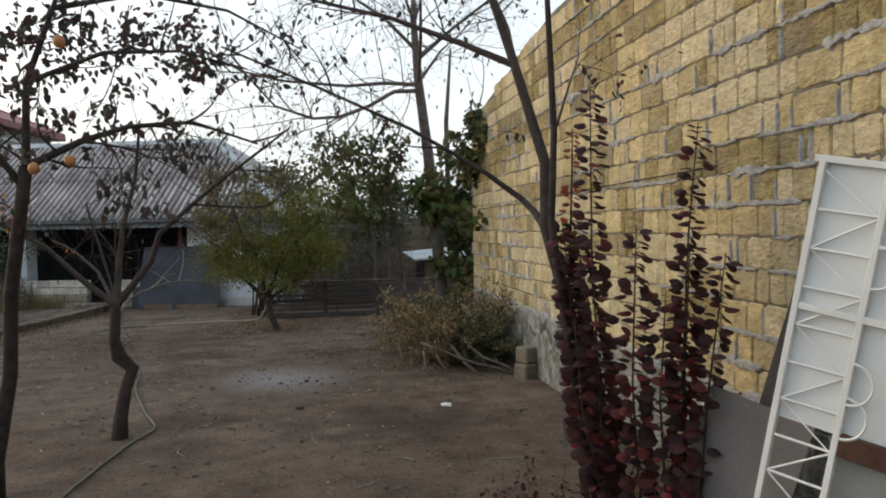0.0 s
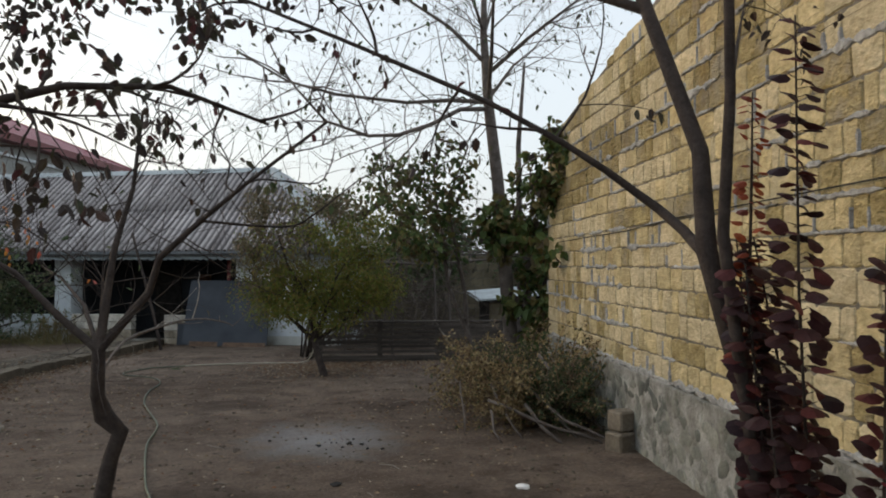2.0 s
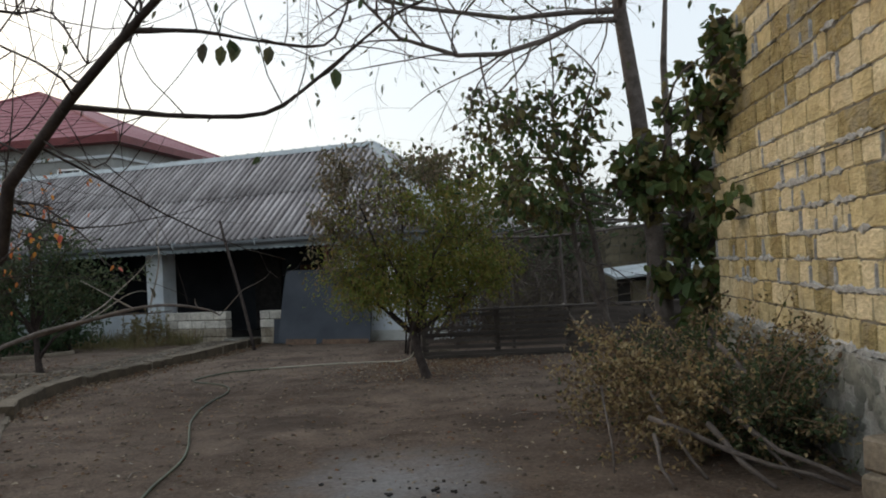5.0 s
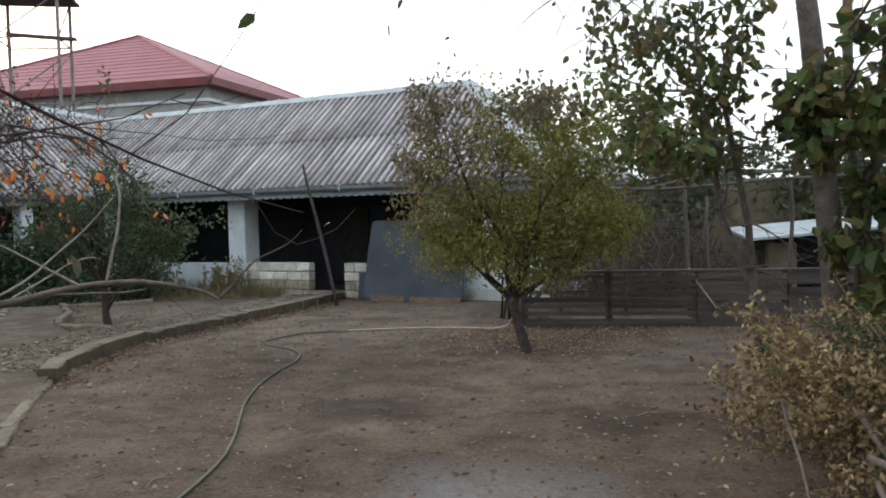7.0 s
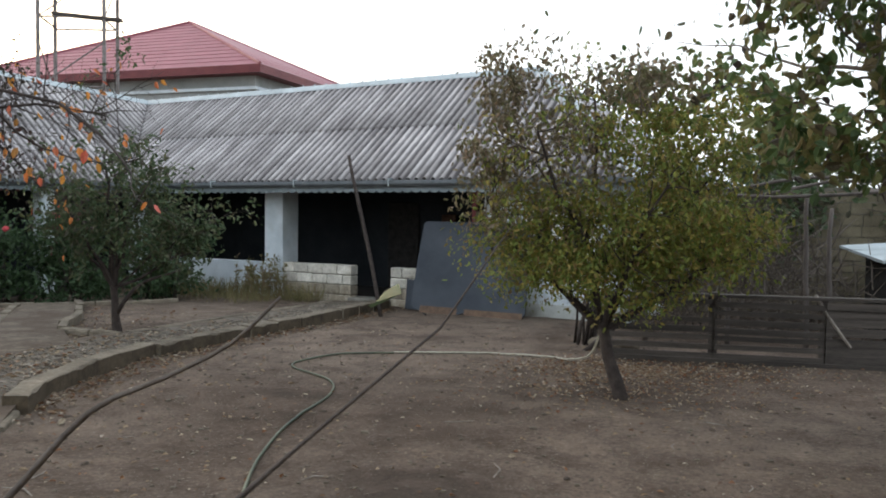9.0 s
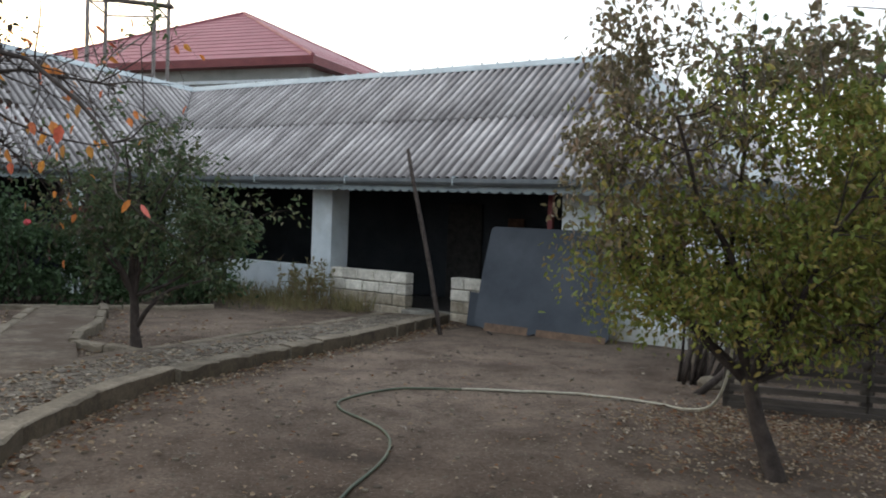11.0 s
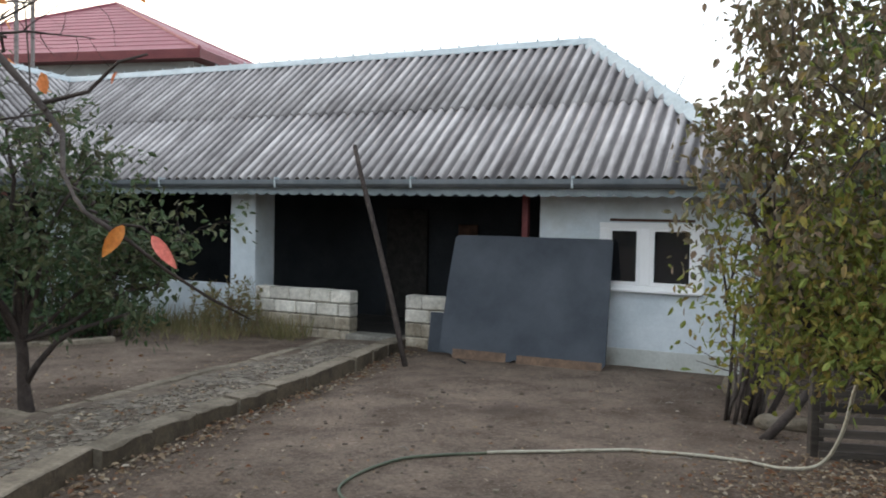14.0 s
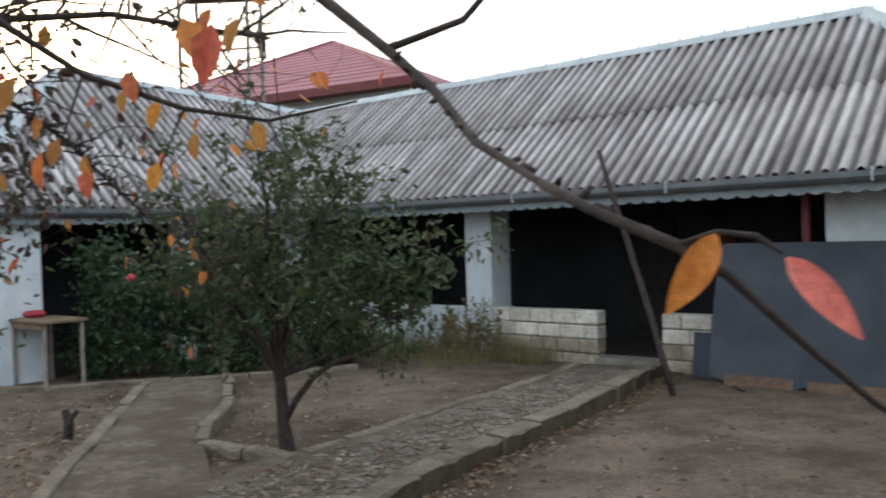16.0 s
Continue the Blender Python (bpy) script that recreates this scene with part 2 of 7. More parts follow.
M_boardraw = surface("bare_chipboard", (0.09, 0.06, 0.045), (0.2, 0.13, 0.085), 8, 0.85)
M_plastic = surface("white_window_plastic", (0.8, 0.8, 0.8), (0.86, 0.86, 0.86), 2, 0.4, bumps=0.05, grain=0.03)
M_concrete = surface("worn_concrete", (0.15, 0.14, 0.12), (0.29, 0.275, 0.24), 2.5, 0.93, bumps=0.8, fine=20, stain=(0.11, 0.095, 0.08), stain_scale=1.5)
# kerb side colour: stuck soil together with the side's painted shade
M_soiled_shaded = surface("soiled_shaded_kerb", (0.042, 0.031, 0.021), (0.1, 0.078, 0.052), 5, 0.95, bumps=0.8, fine=24, spread=0.2)
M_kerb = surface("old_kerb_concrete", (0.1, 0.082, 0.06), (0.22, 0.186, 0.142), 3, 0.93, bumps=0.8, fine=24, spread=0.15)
M_pole = surface("grey_weathered_pole", (0.06, 0.05, 0.045), (0.13, 0.11, 0.1), 6, 0.85, stretch=(1, 1, 0.2))
M_tower = surface("greyed_tower_steel", (0.13, 0.115, 0.11), (0.27, 0.245, 0.235), 3, 0.7, 0.2)
M_bark = surface("dark_bark", (0.025, 0.019, 0.017), (0.068, 0.053, 0.046), 14, 0.92, bumps=0.9, fine=60, dist=0.006)
M_bark2 = surface("grey_brown_bark", (0.07, 0.058, 0.05), (0.16, 0.135, 0.12), 9, 0.9, bumps=0.9, fine=50, dist=0.008)
M_twig = surface("dry_twigs", (0.13, 0.09, 0.06), (0.26, 0.19, 0.13), 12, 0.9)
M_deadwood = surface("bleached_wood", (0.16, 0.14, 0.12), (0.34, 0.3, 0.26), 9, 0.85)
M_plank = surface("grey_fence_plank", (0.035, 0.03, 0.026), (0.09, 0.076, 0.066), 4, 0.92, spread=0.3, stretch=(0.2, 1, 3))
M_hosegreen = surface("green_hose_rubber", (0.045, 0.065, 0.045), (0.14, 0.15, 0.1), 1.5, 0.5, bumps=0.1)
M_hosewhite = surface("cream_hose_rubber", (0.3, 0.28, 0.22), (0.45, 0.42, 0.34), 8, 0.5, bumps=0.1)
M_ash = surface("pale_ash", (0.16, 0.155, 0.15), (0.3, 0.3, 0.3), 6, 0.95, bumps=0.8)
M_char = surface("charcoal", (0.015, 0.014, 0.013), (0.04, 0.037, 0.035), 9, 0.9)
M_gate = surface("white_painted_steel", (0.62, 0.64, 0.63), (0.74, 0.75, 0.73), 1.5, 0.55, bumps=0.1, fine=8, stain=(0.36, 0.33, 0.29), stain_range=(0.6, 0.8), grain=0.06)
M_gatepanel = surface("smooth_white_sheet", (0.6, 0.635, 0.64), (0.7, 0.725, 0.72), 0.8, 0.5, bumps=0.04, fine=3, stain=(0.5, 0.46, 0.4), stain_range=(0.6, 0.85), grain=0.04)
M_rust = surface("brown_rusty_steel", (0.06, 0.03, 0.02), (0.12, 0.065, 0.045), 8, 0.8, 0.2)
M_slate = surface("grey_flat_sheet", (0.13, 0.12, 0.115), (0.19, 0.175, 0.165), 2, 0.85, grain=0.12)
M_rusty_tank = surface("rusty_tank_steel", (0.05, 0.04, 0.038), (0.12, 0.08, 0.07), 2, 0.75, 0.3)
M_red_cloth = surface("red_cloth", (0.35, 0.04, 0.05), (0.5, 0.08, 0.09), 6, 0.85)
M_fruit = surface("yellow_red_quince_skin", (0.3, 0.08, 0.05), (0.5, 0.32, 0.08), 9, 0.5, bumps=0.1, local=True)
M_blockwall = surface("grey_yellow_blockwork", (0.1, 0.085, 0.055), (0.2, 0.17, 0.115), 1.5, 0.92, spread=0.2)
M_brush = surface("dark_brushwood", (0.06, 0.048, 0.04), (0.14, 0.115, 0.095), 10, 0.92)

L_plum = leafy("plum_purple_leaves", [(0.034, 0.015, 0.016), (0.06, 0.022, 0.022), (0.045, 0.022, 0.023), (0.028, 0.014, 0.018), (0.12, 0.028, 0.026), (0.055, 0.03, 0.026)])
L_crimson = leafy("crimson_leaves", [(0.28, 0.03, 0.04), (0.16, 0.022, 0.03), (0.34, 0.07, 0.05), (0.09, 0.02, 0.025)])
L_rust = leafy("rust_red_leaves", [(0.34, 0.09, 0.035), (0.24, 0.05, 0.025), (0.12, 0.03, 0.02)])
L_green = leafy("green_yellow_leaves", [(0.12, 0.17, 0.04), (0.2, 0.24, 0.06), (0.34, 0.31, 0.08), (0.15, 0.2, 0.055), (0.36, 0.28, 0.09), (0.26, 0.17, 0.09), (0.17, 0.2, 0.075), (0.2, 0.14, 0.08)])
L_faded = leafy("faded_grey_olive_leaves", [(0.16, 0.14, 0.08), (0.2, 0.16, 0.11), (0.1, 0.1, 0.055), (0.24, 0.17, 0.12), (0.13, 0.13, 0.06), (0.09, 0.07, 0.05)])
L_olive = leafy("olive_green_leaves", [(0.11, 0.15, 0.03), (0.16, 0.195, 0.042), (0.23, 0.235, 0.047), (0.12, 0.16, 0.038), (0.29, 0.24, 0.055), (0.19, 0.13, 0.055), (0.17, 0.21, 0.042)])
L_dull = leafy("dull_green_leaves", [(0.038, 0.064, 0.026), (0.07, 0.1, 0.045), (0.05, 0.08, 0.036), (0.11, 0.12, 0.06), (0.07, 0.065, 0.045)])
L_dark = leafy("dark_glossy_leaves", [(0.035, 0.07, 0.03), (0.06, 0.1, 0.045), (0.045, 0.075, 0.035)], 0.4)
L_fig = leafy("broad_green_leaves", [(0.045, 0.075, 0.028), (0.07, 0.11, 0.035), (0.11, 0.14, 0.045), (0.16, 0.13, 0.05), (0.045, 0.035, 0.03)])
L_purple = leafy("dusky_leaves", [(0.035, 0.03, 0.03), (0.06, 0.045, 0.04), (0.045, 0.05, 0.03), (0.09, 0.03, 0.035)])
L_orange = leafy("orange_autumn_leaves", [(0.55, 0.16, 0.04), (0.6, 0.3, 0.05), (0.5, 0.1, 0.07), (0.45, 0.22, 0.05), (0.3, 0.14, 0.06)], 0.5)
L_dry = leafy("dry_tan_leaves", [(0.25, 0.18, 0.08), (0.36, 0.28, 0.14), (0.16, 0.1, 0.055), (0.4, 0.33, 0.18), (0.13, 0.1, 0.055), (0.1, 0.06, 0.04)])
L_litter = leafy("fallen_leaves", [(0.48, 0.42, 0.34), (0.2, 0.135, 0.08), (0.34, 0.26, 0.17), (0.13, 0.075, 0.045), (0.4, 0.34, 0.25), (0.23, 0.11, 0.05), (0.15, 0.07, 0.04)])
L_weed = leafy("dry_weeds", [(0.19, 0.17, 0.08), (0.3, 0.25, 0.13), (0.13, 0.14, 0.055), (0.22, 0.15, 0.09)])


def build_glass(nt, b):
    b.inputs["Base Color"].default_value = (0.02, 0.022, 0.025, 1)
    b.inputs["Roughness"].default_value = 0.05
    b.inputs["Transmission Weight"].default_value = 0.35
    b.inputs["IOR"].default_value = 1.5


M_glass = material("window_glass", build_glass)

# ---------------------------------------------------------------- helpers


def mesh_object(name, verts, faces, mat, parent=None, label="", smooth=False):
    me = bpy.data.meshes.new(name)
    me.from_pydata([tuple(v) for v in verts], [], faces)
    me.materials.append(mat)
    if smooth:
        me.polygons.foreach_set("use_smooth", [True] * len(me.polygons))
    me.update()
    ob = new(name, me)
    ob.parent = parent
    if label:
        ob["label"] = label
    return ob


def part(name, bm, mat, parent=None, label="", smooth=False):
    me = bpy.data.meshes.new(name)
    bmesh.ops.recalc_face_normals(bm, faces=bm.faces)
    bm.to_mesh(me)
    bm.free()
    me.materials.append(mat)
    if smooth:
        me.polygons.foreach_set("use_smooth", [True] * len(me.polygons))
    ob = new(name, me)
    ob.parent = parent
    if label:
        ob["label"] = label
    return ob


def thing(name, m=None, label="", category="", group="", kind=""):
    ob = new(name)
    ob.empty_display_size = 0.1
    if m is not None:
        ob.matrix_world = m
    return tagged(ob, label, category, group, kind)


def box(x0, x1, y0, y1, z0, z1, m=None, bevel=0.0, bm=None):
    bm = bm or bmesh.new()
    r = bmesh.ops.create_cube(bm, size=1, matrix=Matrix.Translation(((x0 + x1) / 2, (y0 + y1) / 2, (z0 + z1) / 2)) @ Matrix.Diagonal((x1 - x0, y1 - y0, z1 - z0, 1)))
    if bevel:
        edges = {e for v in r["verts"] for e in v.link_edges}
        bmesh.ops.bevel(bm, geom=list(edges), offset=bevel, segments=1, affect="EDGES")
    if m is not None:
        bmesh.ops.transform(bm, matrix=m, verts=bm.verts)
    return bm


class Geo:
    """Vertices and faces gathered from many tubes and leaves."""

    def __init__(self):
        self.v, self.f = [], []

    def tube(self, pts, radii, sides=6, caps=True):
        pts = [Vector(p) for p in pts]
        if not hasattr(radii, "__len__"):
            radii = [radii] * len(pts)
        base, n = len(self.v), len(pts)
        side = None
        for i, p in enumerate(pts):
            d = (pts[min(i + 1, n - 1)] - pts[max(i - 1, 0)]).normalized()
            if side is None:
                side = d.orthogonal().normalized()
            side = (side - d * side.dot(d)).normalized()
            up = d.cross(side)
            for k in range(sides):
                a = 2 * math.pi * k / sides
                self.v.append(p + (side * math.cos(a) + up * math.sin(a)) * radii[i])
        for i in range(n - 1):
            for k in range(sides):
                a, b = base + i * sides + k, base + i * sides + (k + 1) % sides
                self.f.append((a, b, b + sides, a + sides))
        if caps:
            self.f.append(tuple(base + k for k in reversed(range(sides))))
            self.f.append(tuple(base + (n - 1) * sides + k for k in range(sides)))
        return self

    def leaf(self, p, d, n, length, width, fold=0.2):
        """A pointed leaf from p along d with normal n, folded along its middle."""
        d = d.normalized()
        s = d.cross(n)
        s = s.normalized() if s.length > 1e-4 else d.orthogonal().normalized()
        n = s.cross(d)
        b = len(self.v)
        lift = n * (fold * width)
        self.v += [p, p + d * length * 0.3 + s * width * 0.46 + lift, p + d * length * 0.7 + s * width * 0.36 + lift,
                   p + d * length, p + d * length * 0.7 - s * width * 0.36 + lift, p + d * length * 0.3 - s * width * 0.46 + lift]
        self.f += [(b, b + 1, b + 2, b + 3), (b, b + 3, b + 4, b + 5)]
        return self

    def box(self, c, sx, sy, sz, m=None):
        b = len(self.v)
        for k in range(8):
            p = Vector((c[0] + sx * (0.5 if k & 1 else -0.5), c[1] + sy * (0.5 if k & 2 else -0.5), c[2] + sz * (0.5 if k & 4 else -0.5)))
            self.v.append(m @ p if m is not None else p)
        for q in ((0, 2, 3, 1), (4, 5, 7, 6), (0, 1, 5, 4), (2, 6, 7, 3), (0, 4, 6, 2), (1, 3, 7, 5)):
            self.f.append(tuple(b + i for i in q))
        return self

    def out(self, name, mat, parent=None, label="", smooth=False):
        return mesh_object(name, self.v, self.f, mat, parent, label, smooth)


def smooth_line(pts, k=6):
    pts = [Vector(p) for p in pts]
    out = []
    for i in range(len(pts) - 1):
        p0, p1, p2, p3 = pts[max(i - 1, 0)], pts[i], pts[i + 1], pts[min(i + 2, len(pts) - 1)]
        for j in range(k):
            t = j / k
            out.append(0.5 * ((2 * p1) + (p2 - p0) * t + (2 * p0 - 5 * p1 + 4 * p2 - p3) * t * t + (3 * p1 - p0 - 3 * p2 + p3) * t ** 3))
    return out + [pts[-1]]


def rand_dir(r, up=0.0):
    v = Vector((r.gauss(0, 1), r.gauss(0, 1), r.gauss(0, 1) + up))
    return v.normalized()


def bent(a, b, r, wobble=0.06, n=6):
    """A wavering line from a to b."""
    a, b = Vector(a), Vector(b)
    length, out, off = (b - a).length, [], Vector((0, 0, 0))
    for i in range(n + 1):
        t = i / n
        out.append(a.lerp(b, t) + off * math.sin(math.pi * t))
        off += rand_dir(r) * length * wobble
    return out


def spray(geo, tips, start, d, length, radius, level, r, kids=5, spread=0.8, droop=0.0, lift=0.0, sides=5, first=0.25):
    """A branch that wavers, thins and forks; its fine ends are gathered in tips as (place, direction, girth)."""
    n = 7 if level > 1 else 6 if level == 1 else 5
    pts, rad, p = [Vector(start)], [radius], Vector(start)
    d = Vector(d).normalized()
    curl = rand_dir(r) * r.uniform(0.3, 1.3) / n
    for i in range(n):
        d = (d + curl + rand_dir(r) * 0.15 + Vector((0, 0, lift * 0.1 - droop * 0.12))).normalized()
        p = p + d * (length / n)
        pts.append(p)
        rad.append(radius * (1 - 0.75 * (i + 1) / n) * r.uniform(0.85, 1.2))
    geo.tube(pts, rad, sides, caps=False)
    if level == 0:
        for i in range(1, n + 1):
            tips.append((pts[i], (pts[i] - pts[i - 1]).normalized()))
        return
    for k in range(kids):
        t = first + (1 - first) * (k + r.random() * 0.8) / kids
        i = min(int(t * n), n - 1)
        q = pts[i].lerp(pts[i + 1], t * n - i)
        along = (pts[i + 1] - pts[i]).normalized()
        side = rand_dir(r)
        side = (side - along * side.dot(along)).normalized()
        nd = (along * (1 - spread * 0.5) + side * spread).normalized()
        spray(geo, tips, q, nd, length * r.uniform(0.42, 0.68), max(rad[i] * 0.55, 0.0016), level - 1, r, kids, spread, droop, lift, max(3, sides - 1), 0.2)


def foliage(geo, tips, r, share, size, wide=0.5, hang=0.3, per=2, jitter=0.03):
    for p, d in tips:
        for _ in range(per):
            if r.random() > share:
                continue
            nd = (d * 0.5 + rand_dir(r) * 0.8 + Vector((0, 0, -hang))).normalized()
            s = size * r.uniform(0.6, 1.2)
            geo.leaf(p + rand_dir(r) * jitter, nd, rand_dir(r, 0.6), s, s * wide)


def cloud(geo, r, centre, radii, count, size, wide=0.55, hang=0.5, hollow=0.35, lumps=None, inside=None):
    """Leaves in an uneven crown made of lumps, kept to where the crown grows if inside says so."""
    c = Vector(centre)
    lumps = lumps or 14
    heads = []
    for _ in range(lumps):
        v = rand_dir(r) * r.uniform(0.35, 0.8)
        heads.append((c + Vector((v.x * radii[0], v.y * radii[1], v.z * radii[2])), r.uniform(0.28, 0.5)))
    for _ in range(count):
        h, s = r.choice(heads)
        v = rand_dir(r) * (r.uniform(hollow, 1.0)) * s
        if r.random() < 0.12:
            v *= 1.5
        p = h + Vector((v.x * radii[0], v.y * radii[1], v.z * radii[2]))
        k = size * r.uniform(0.6, 1.25)
        if inside and not inside(p):
            continue
        geo.leaf(p, rand_dir(r, -hang), rand_dir(r, 0.5), k, k * wide)


# ---------------------------------------------------------------- ground
GROUND_Y = (-3, 0, 3, 6, 9, 12.5, 20, 25, 40)
GUTTER_Y = (15.6, 16.4, 17.4, 18.3, 19.1, 20.0, 20.9, 22.0, 22.8, 23.8, 24.35)
GUTTER_X = (-3.0, -3.25, -3.32, -3.25, -3.0, -2.7, -2.35, -1.95, -1.68, -1.4, -1.2)
GROUND_Z = (0.0, -0.05, -0.2, -0.36, -0.42, -0.5, -0.57, -0.6, -0.6)


def ground_z(x, y):
    far = max(0.0, 1 - max(abs(x) - 14, 0) / 4) if y < 42 else 0
    foot = 4.42 + (y - 9.6) * 0.185 - x
    bank = 0.03 * max(0.0, 1 - abs(foot) / 0.5) if 2 < y < 14 else 0.0
    if 15.4 < y < 24.3:  # the earth sinks a little along the kerb
        bank -= 0.06 * math.exp(-(((x - float(np.interp(y, GUTTER_Y, GUTTER_X)) - 0.28) / 0.24) ** 2))
    return float(np.interp(y, GROUND_Y, GROUND_Z)) + bank + far * (0.02 * noise.noise((x * 0.9, y * 0.9, 0)) + 0.007 * noise.noise((x * 4, y * 4, 3)))


xs = [-1500, -500, -150, -60, -35, -24] + [-18 + 0.22 * i for i in range(150)] + [16, 18, 24, 35, 60, 150, 500, 1500]
ys = [-1500, -500, -150, -50, -20, -10] + [-5 + 0.22 * i for i in range(152)] + [30, 36, 44, 60, 100, 200, 500, 1500]
gv = [(x, y, ground_z(x, y)) for y in ys for x in xs]
gf = [(j * len(xs) + i, j * len(xs) + i + 1, (j + 1) * len(xs) + i + 1, (j + 1) * len(xs) + i) for j in range(len(ys) - 1) for i in range(len(xs) - 1)]
ground = mesh_object("ground", gv, gf, M_ground, smooth=True)
tagged(ground, "brown trodden bare earth yard with pebbles and dust", "ground", kind="structure")

# ---------------------------------------------------------------- the yellow block wall
WALL = Matrix.Translation((5.117, 13.52, 0)) @ pose(0, 0, 0, 0, 0, 90 - 10.5)  # x along the wall away, y towards the yard
WALL_END, WALL_START, COURSE = 0.46, -17.0, 0.2


def wall_top(s):
    return 3.26 + min(0.12 * (WALL_END - s), 0.6)


wall = thing("yellow_block_wall", WALL, "tall wall of rough yellow limestone blocks on a rubble base", "wall", kind="structure")
core = bmesh.new()
cs = [WALL_START] + [-6 + 0.25 * i for i in range(26)] + [WALL_END]
prof = [(s, wall_top(s) - 0.03) for s in cs]
vs0 = [core.verts.new((s, 0.012, -0.9)) for s, z in prof]
vs1 = [core.verts.new((s, 0.012, z)) for s, z in prof]
ws0 = [core.verts.new((s, -0.22, -0.9)) for s, z in prof]
ws1 = [core.verts.new((s, -0.22, z)) for s, z in prof]
for i in range(len(prof) - 1):
    for a, b in ((vs0, vs1), (vs1, ws1), (ws1, ws0), (ws0, vs0)):
        core.faces.new((a[i], a[i + 1], b[i + 1], b[i]))
for i in (0, -1):
    core.faces.new((vs0[i], vs1[i], ws1[i], ws0[i]))
part("mortar_core", core, M_mortar, wall)

# ---------------------------------------------------------------- the house
HOUSE = Matrix(((0.8988, 0.4384, 0, -1.95), (-0.4384, 0.8988, 0, 24.95), (0, 0, 1, 0), (0, 0, 0, 1)))  # x along the front, y into the house
EAVE_Z, RIDGE_Z, RIDGE_V, HALF, PITCH = 1.76, 4.1, 2.5, 3.15, 0.172
RIDGE_R, RIDGE_L, WING_V, WING_RISE = 2.85, -8.8, -3.0, 0.22
house = thing("farmhouse", HOUSE, "long low whitewashed farmhouse with a grey corrugated roof and dark veranda", "house")

for b in ((2.92, 3.81, 0, 0.28, -0.75, 1.72), (4.98, 5.55, 0, 0.28, -0.75, 1.72), (3.81, 4.98, 0, 0.28, -0.75, 0.43), (3.81, 4.98, 0, 0.28, 1.2, 1.72),
          (5.27, 5.55, 0.28, 5.0, -0.75, 1.72), (-11.2, 5.27, 4.75, 5.0, -0.75, 1.72), (2.92, 3.15, 0.28, 4.75, -0.75, 1.72)):
    part("outer_wall", box(*b), M_white, house, "blue-white limewashed wall, grey towards the ground")
part("plinth_band", box(3.3, 5.57, -0.012, 0.0, -0.75, -0.36), M_plinth, house)
# inner walls, ceiling and floor: the unlit interior's shade is put into their colour
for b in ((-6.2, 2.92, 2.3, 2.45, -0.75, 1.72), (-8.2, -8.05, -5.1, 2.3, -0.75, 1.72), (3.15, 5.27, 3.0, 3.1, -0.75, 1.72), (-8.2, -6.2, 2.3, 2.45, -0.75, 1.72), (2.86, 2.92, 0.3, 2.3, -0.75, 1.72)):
    part("inner_wall", box(*b), M_shade_dark, house, "inner veranda wall coloured near-black for the unlit interior")
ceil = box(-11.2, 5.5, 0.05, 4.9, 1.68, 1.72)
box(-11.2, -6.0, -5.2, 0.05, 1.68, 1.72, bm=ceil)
part("veranda_ceiling", ceil, M_shade_dark, house)
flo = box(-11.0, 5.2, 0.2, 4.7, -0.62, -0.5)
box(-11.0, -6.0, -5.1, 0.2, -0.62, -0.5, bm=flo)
part("veranda_floor", flo, M_floor_shade_dark, house)
part("pillar", box(-2.25, -1.76, 0.0, 0.5, -0.7, 1.7, bevel=0.012), M_white, house, "square whitewashed veranda pillar")
part("low_wall", box(-5.9, -2.25, 0.02, 0.3, -0.7, 0.11, bevel=0.012), M_white, house, "blue-white plastered parapet, chipped on top")
wp = box(-6.15, -5.9, -5.4, -4.75, -0.7, 1.7)
box(-11.0, -6.15, -5.4, -5.15, -0.7, 1.7, bm=wp)
box(-11.2, -10.95, -5.4, 4.75, -0.7, 1.7, bm=wp)
part("wing_wall", wp, M_white, house, "pale blue limewashed end wall of the wing")
wl = box(-11.02, -5.88, -5.42, -5.4, -0.7, 0.0)
part("wing_plinth", wl, M_plinth, house)
for v in (-2.6, -0.25):
    part("pillar", box(-6.2, -5.9, v, v + 0.3, -0.7, 1.7, bevel=0.01), M_white, house)
part("door_post", box(2.66, 2.74, 0.02, 0.1, -0.4, 1.68), M_redtrim, house, "dark red wooden post at the veranda's end")
part("door_panel", box(-0.65, 0.15, 2.24, 2.295, -0.5, 1.4, bevel=0.01), M_char, house, "black inner door")
part("hanging_cloth", box(0.75, 1.1, 2.2, 2.23, 0.75, 1.15, bevel=0.01), M_rust, house)
part("wall_plate", box(1.75, 1.83, 2.24, 2.29, 0.7, 0.8, bevel=0.02), M_render, house)

# block parapets of the veranda, block by block
def parapet_blocks(u0, u1):
    r = random.Random(int(u0 * 10) + 50)
    for k in range(4):
        z0 = -0.66 + 0.2 * k
        u = u0
        first = True
        while u < u1 - 0.03:
            w = (r.uniform(0.2, 0.3) if first and k % 2 else r.uniform(0.36, 0.42))
            w = min(w, u1 - u)
            if u1 - u - w < 0.1:
                w = u1 - u
            first = False
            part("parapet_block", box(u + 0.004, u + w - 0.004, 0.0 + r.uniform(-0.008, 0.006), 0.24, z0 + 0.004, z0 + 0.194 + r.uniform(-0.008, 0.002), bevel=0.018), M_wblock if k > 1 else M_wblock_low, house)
            u += w


part("parapet_mortar", box(0.93, 2.9, 0.02, 0.22, -0.7, 0.115, bm=box(-1.75, -0.02, 0.02, 0.22, -0.7, 0.125)), M_mortar, house)
parapet_blocks(-1.755, 0.0)
parapet_blocks(0.92, 2.92)
part("threshold", box(-0.02, 0.94, -0.1, 0.3, -0.62, -0.49, bevel=0.02), M_concrete, house)

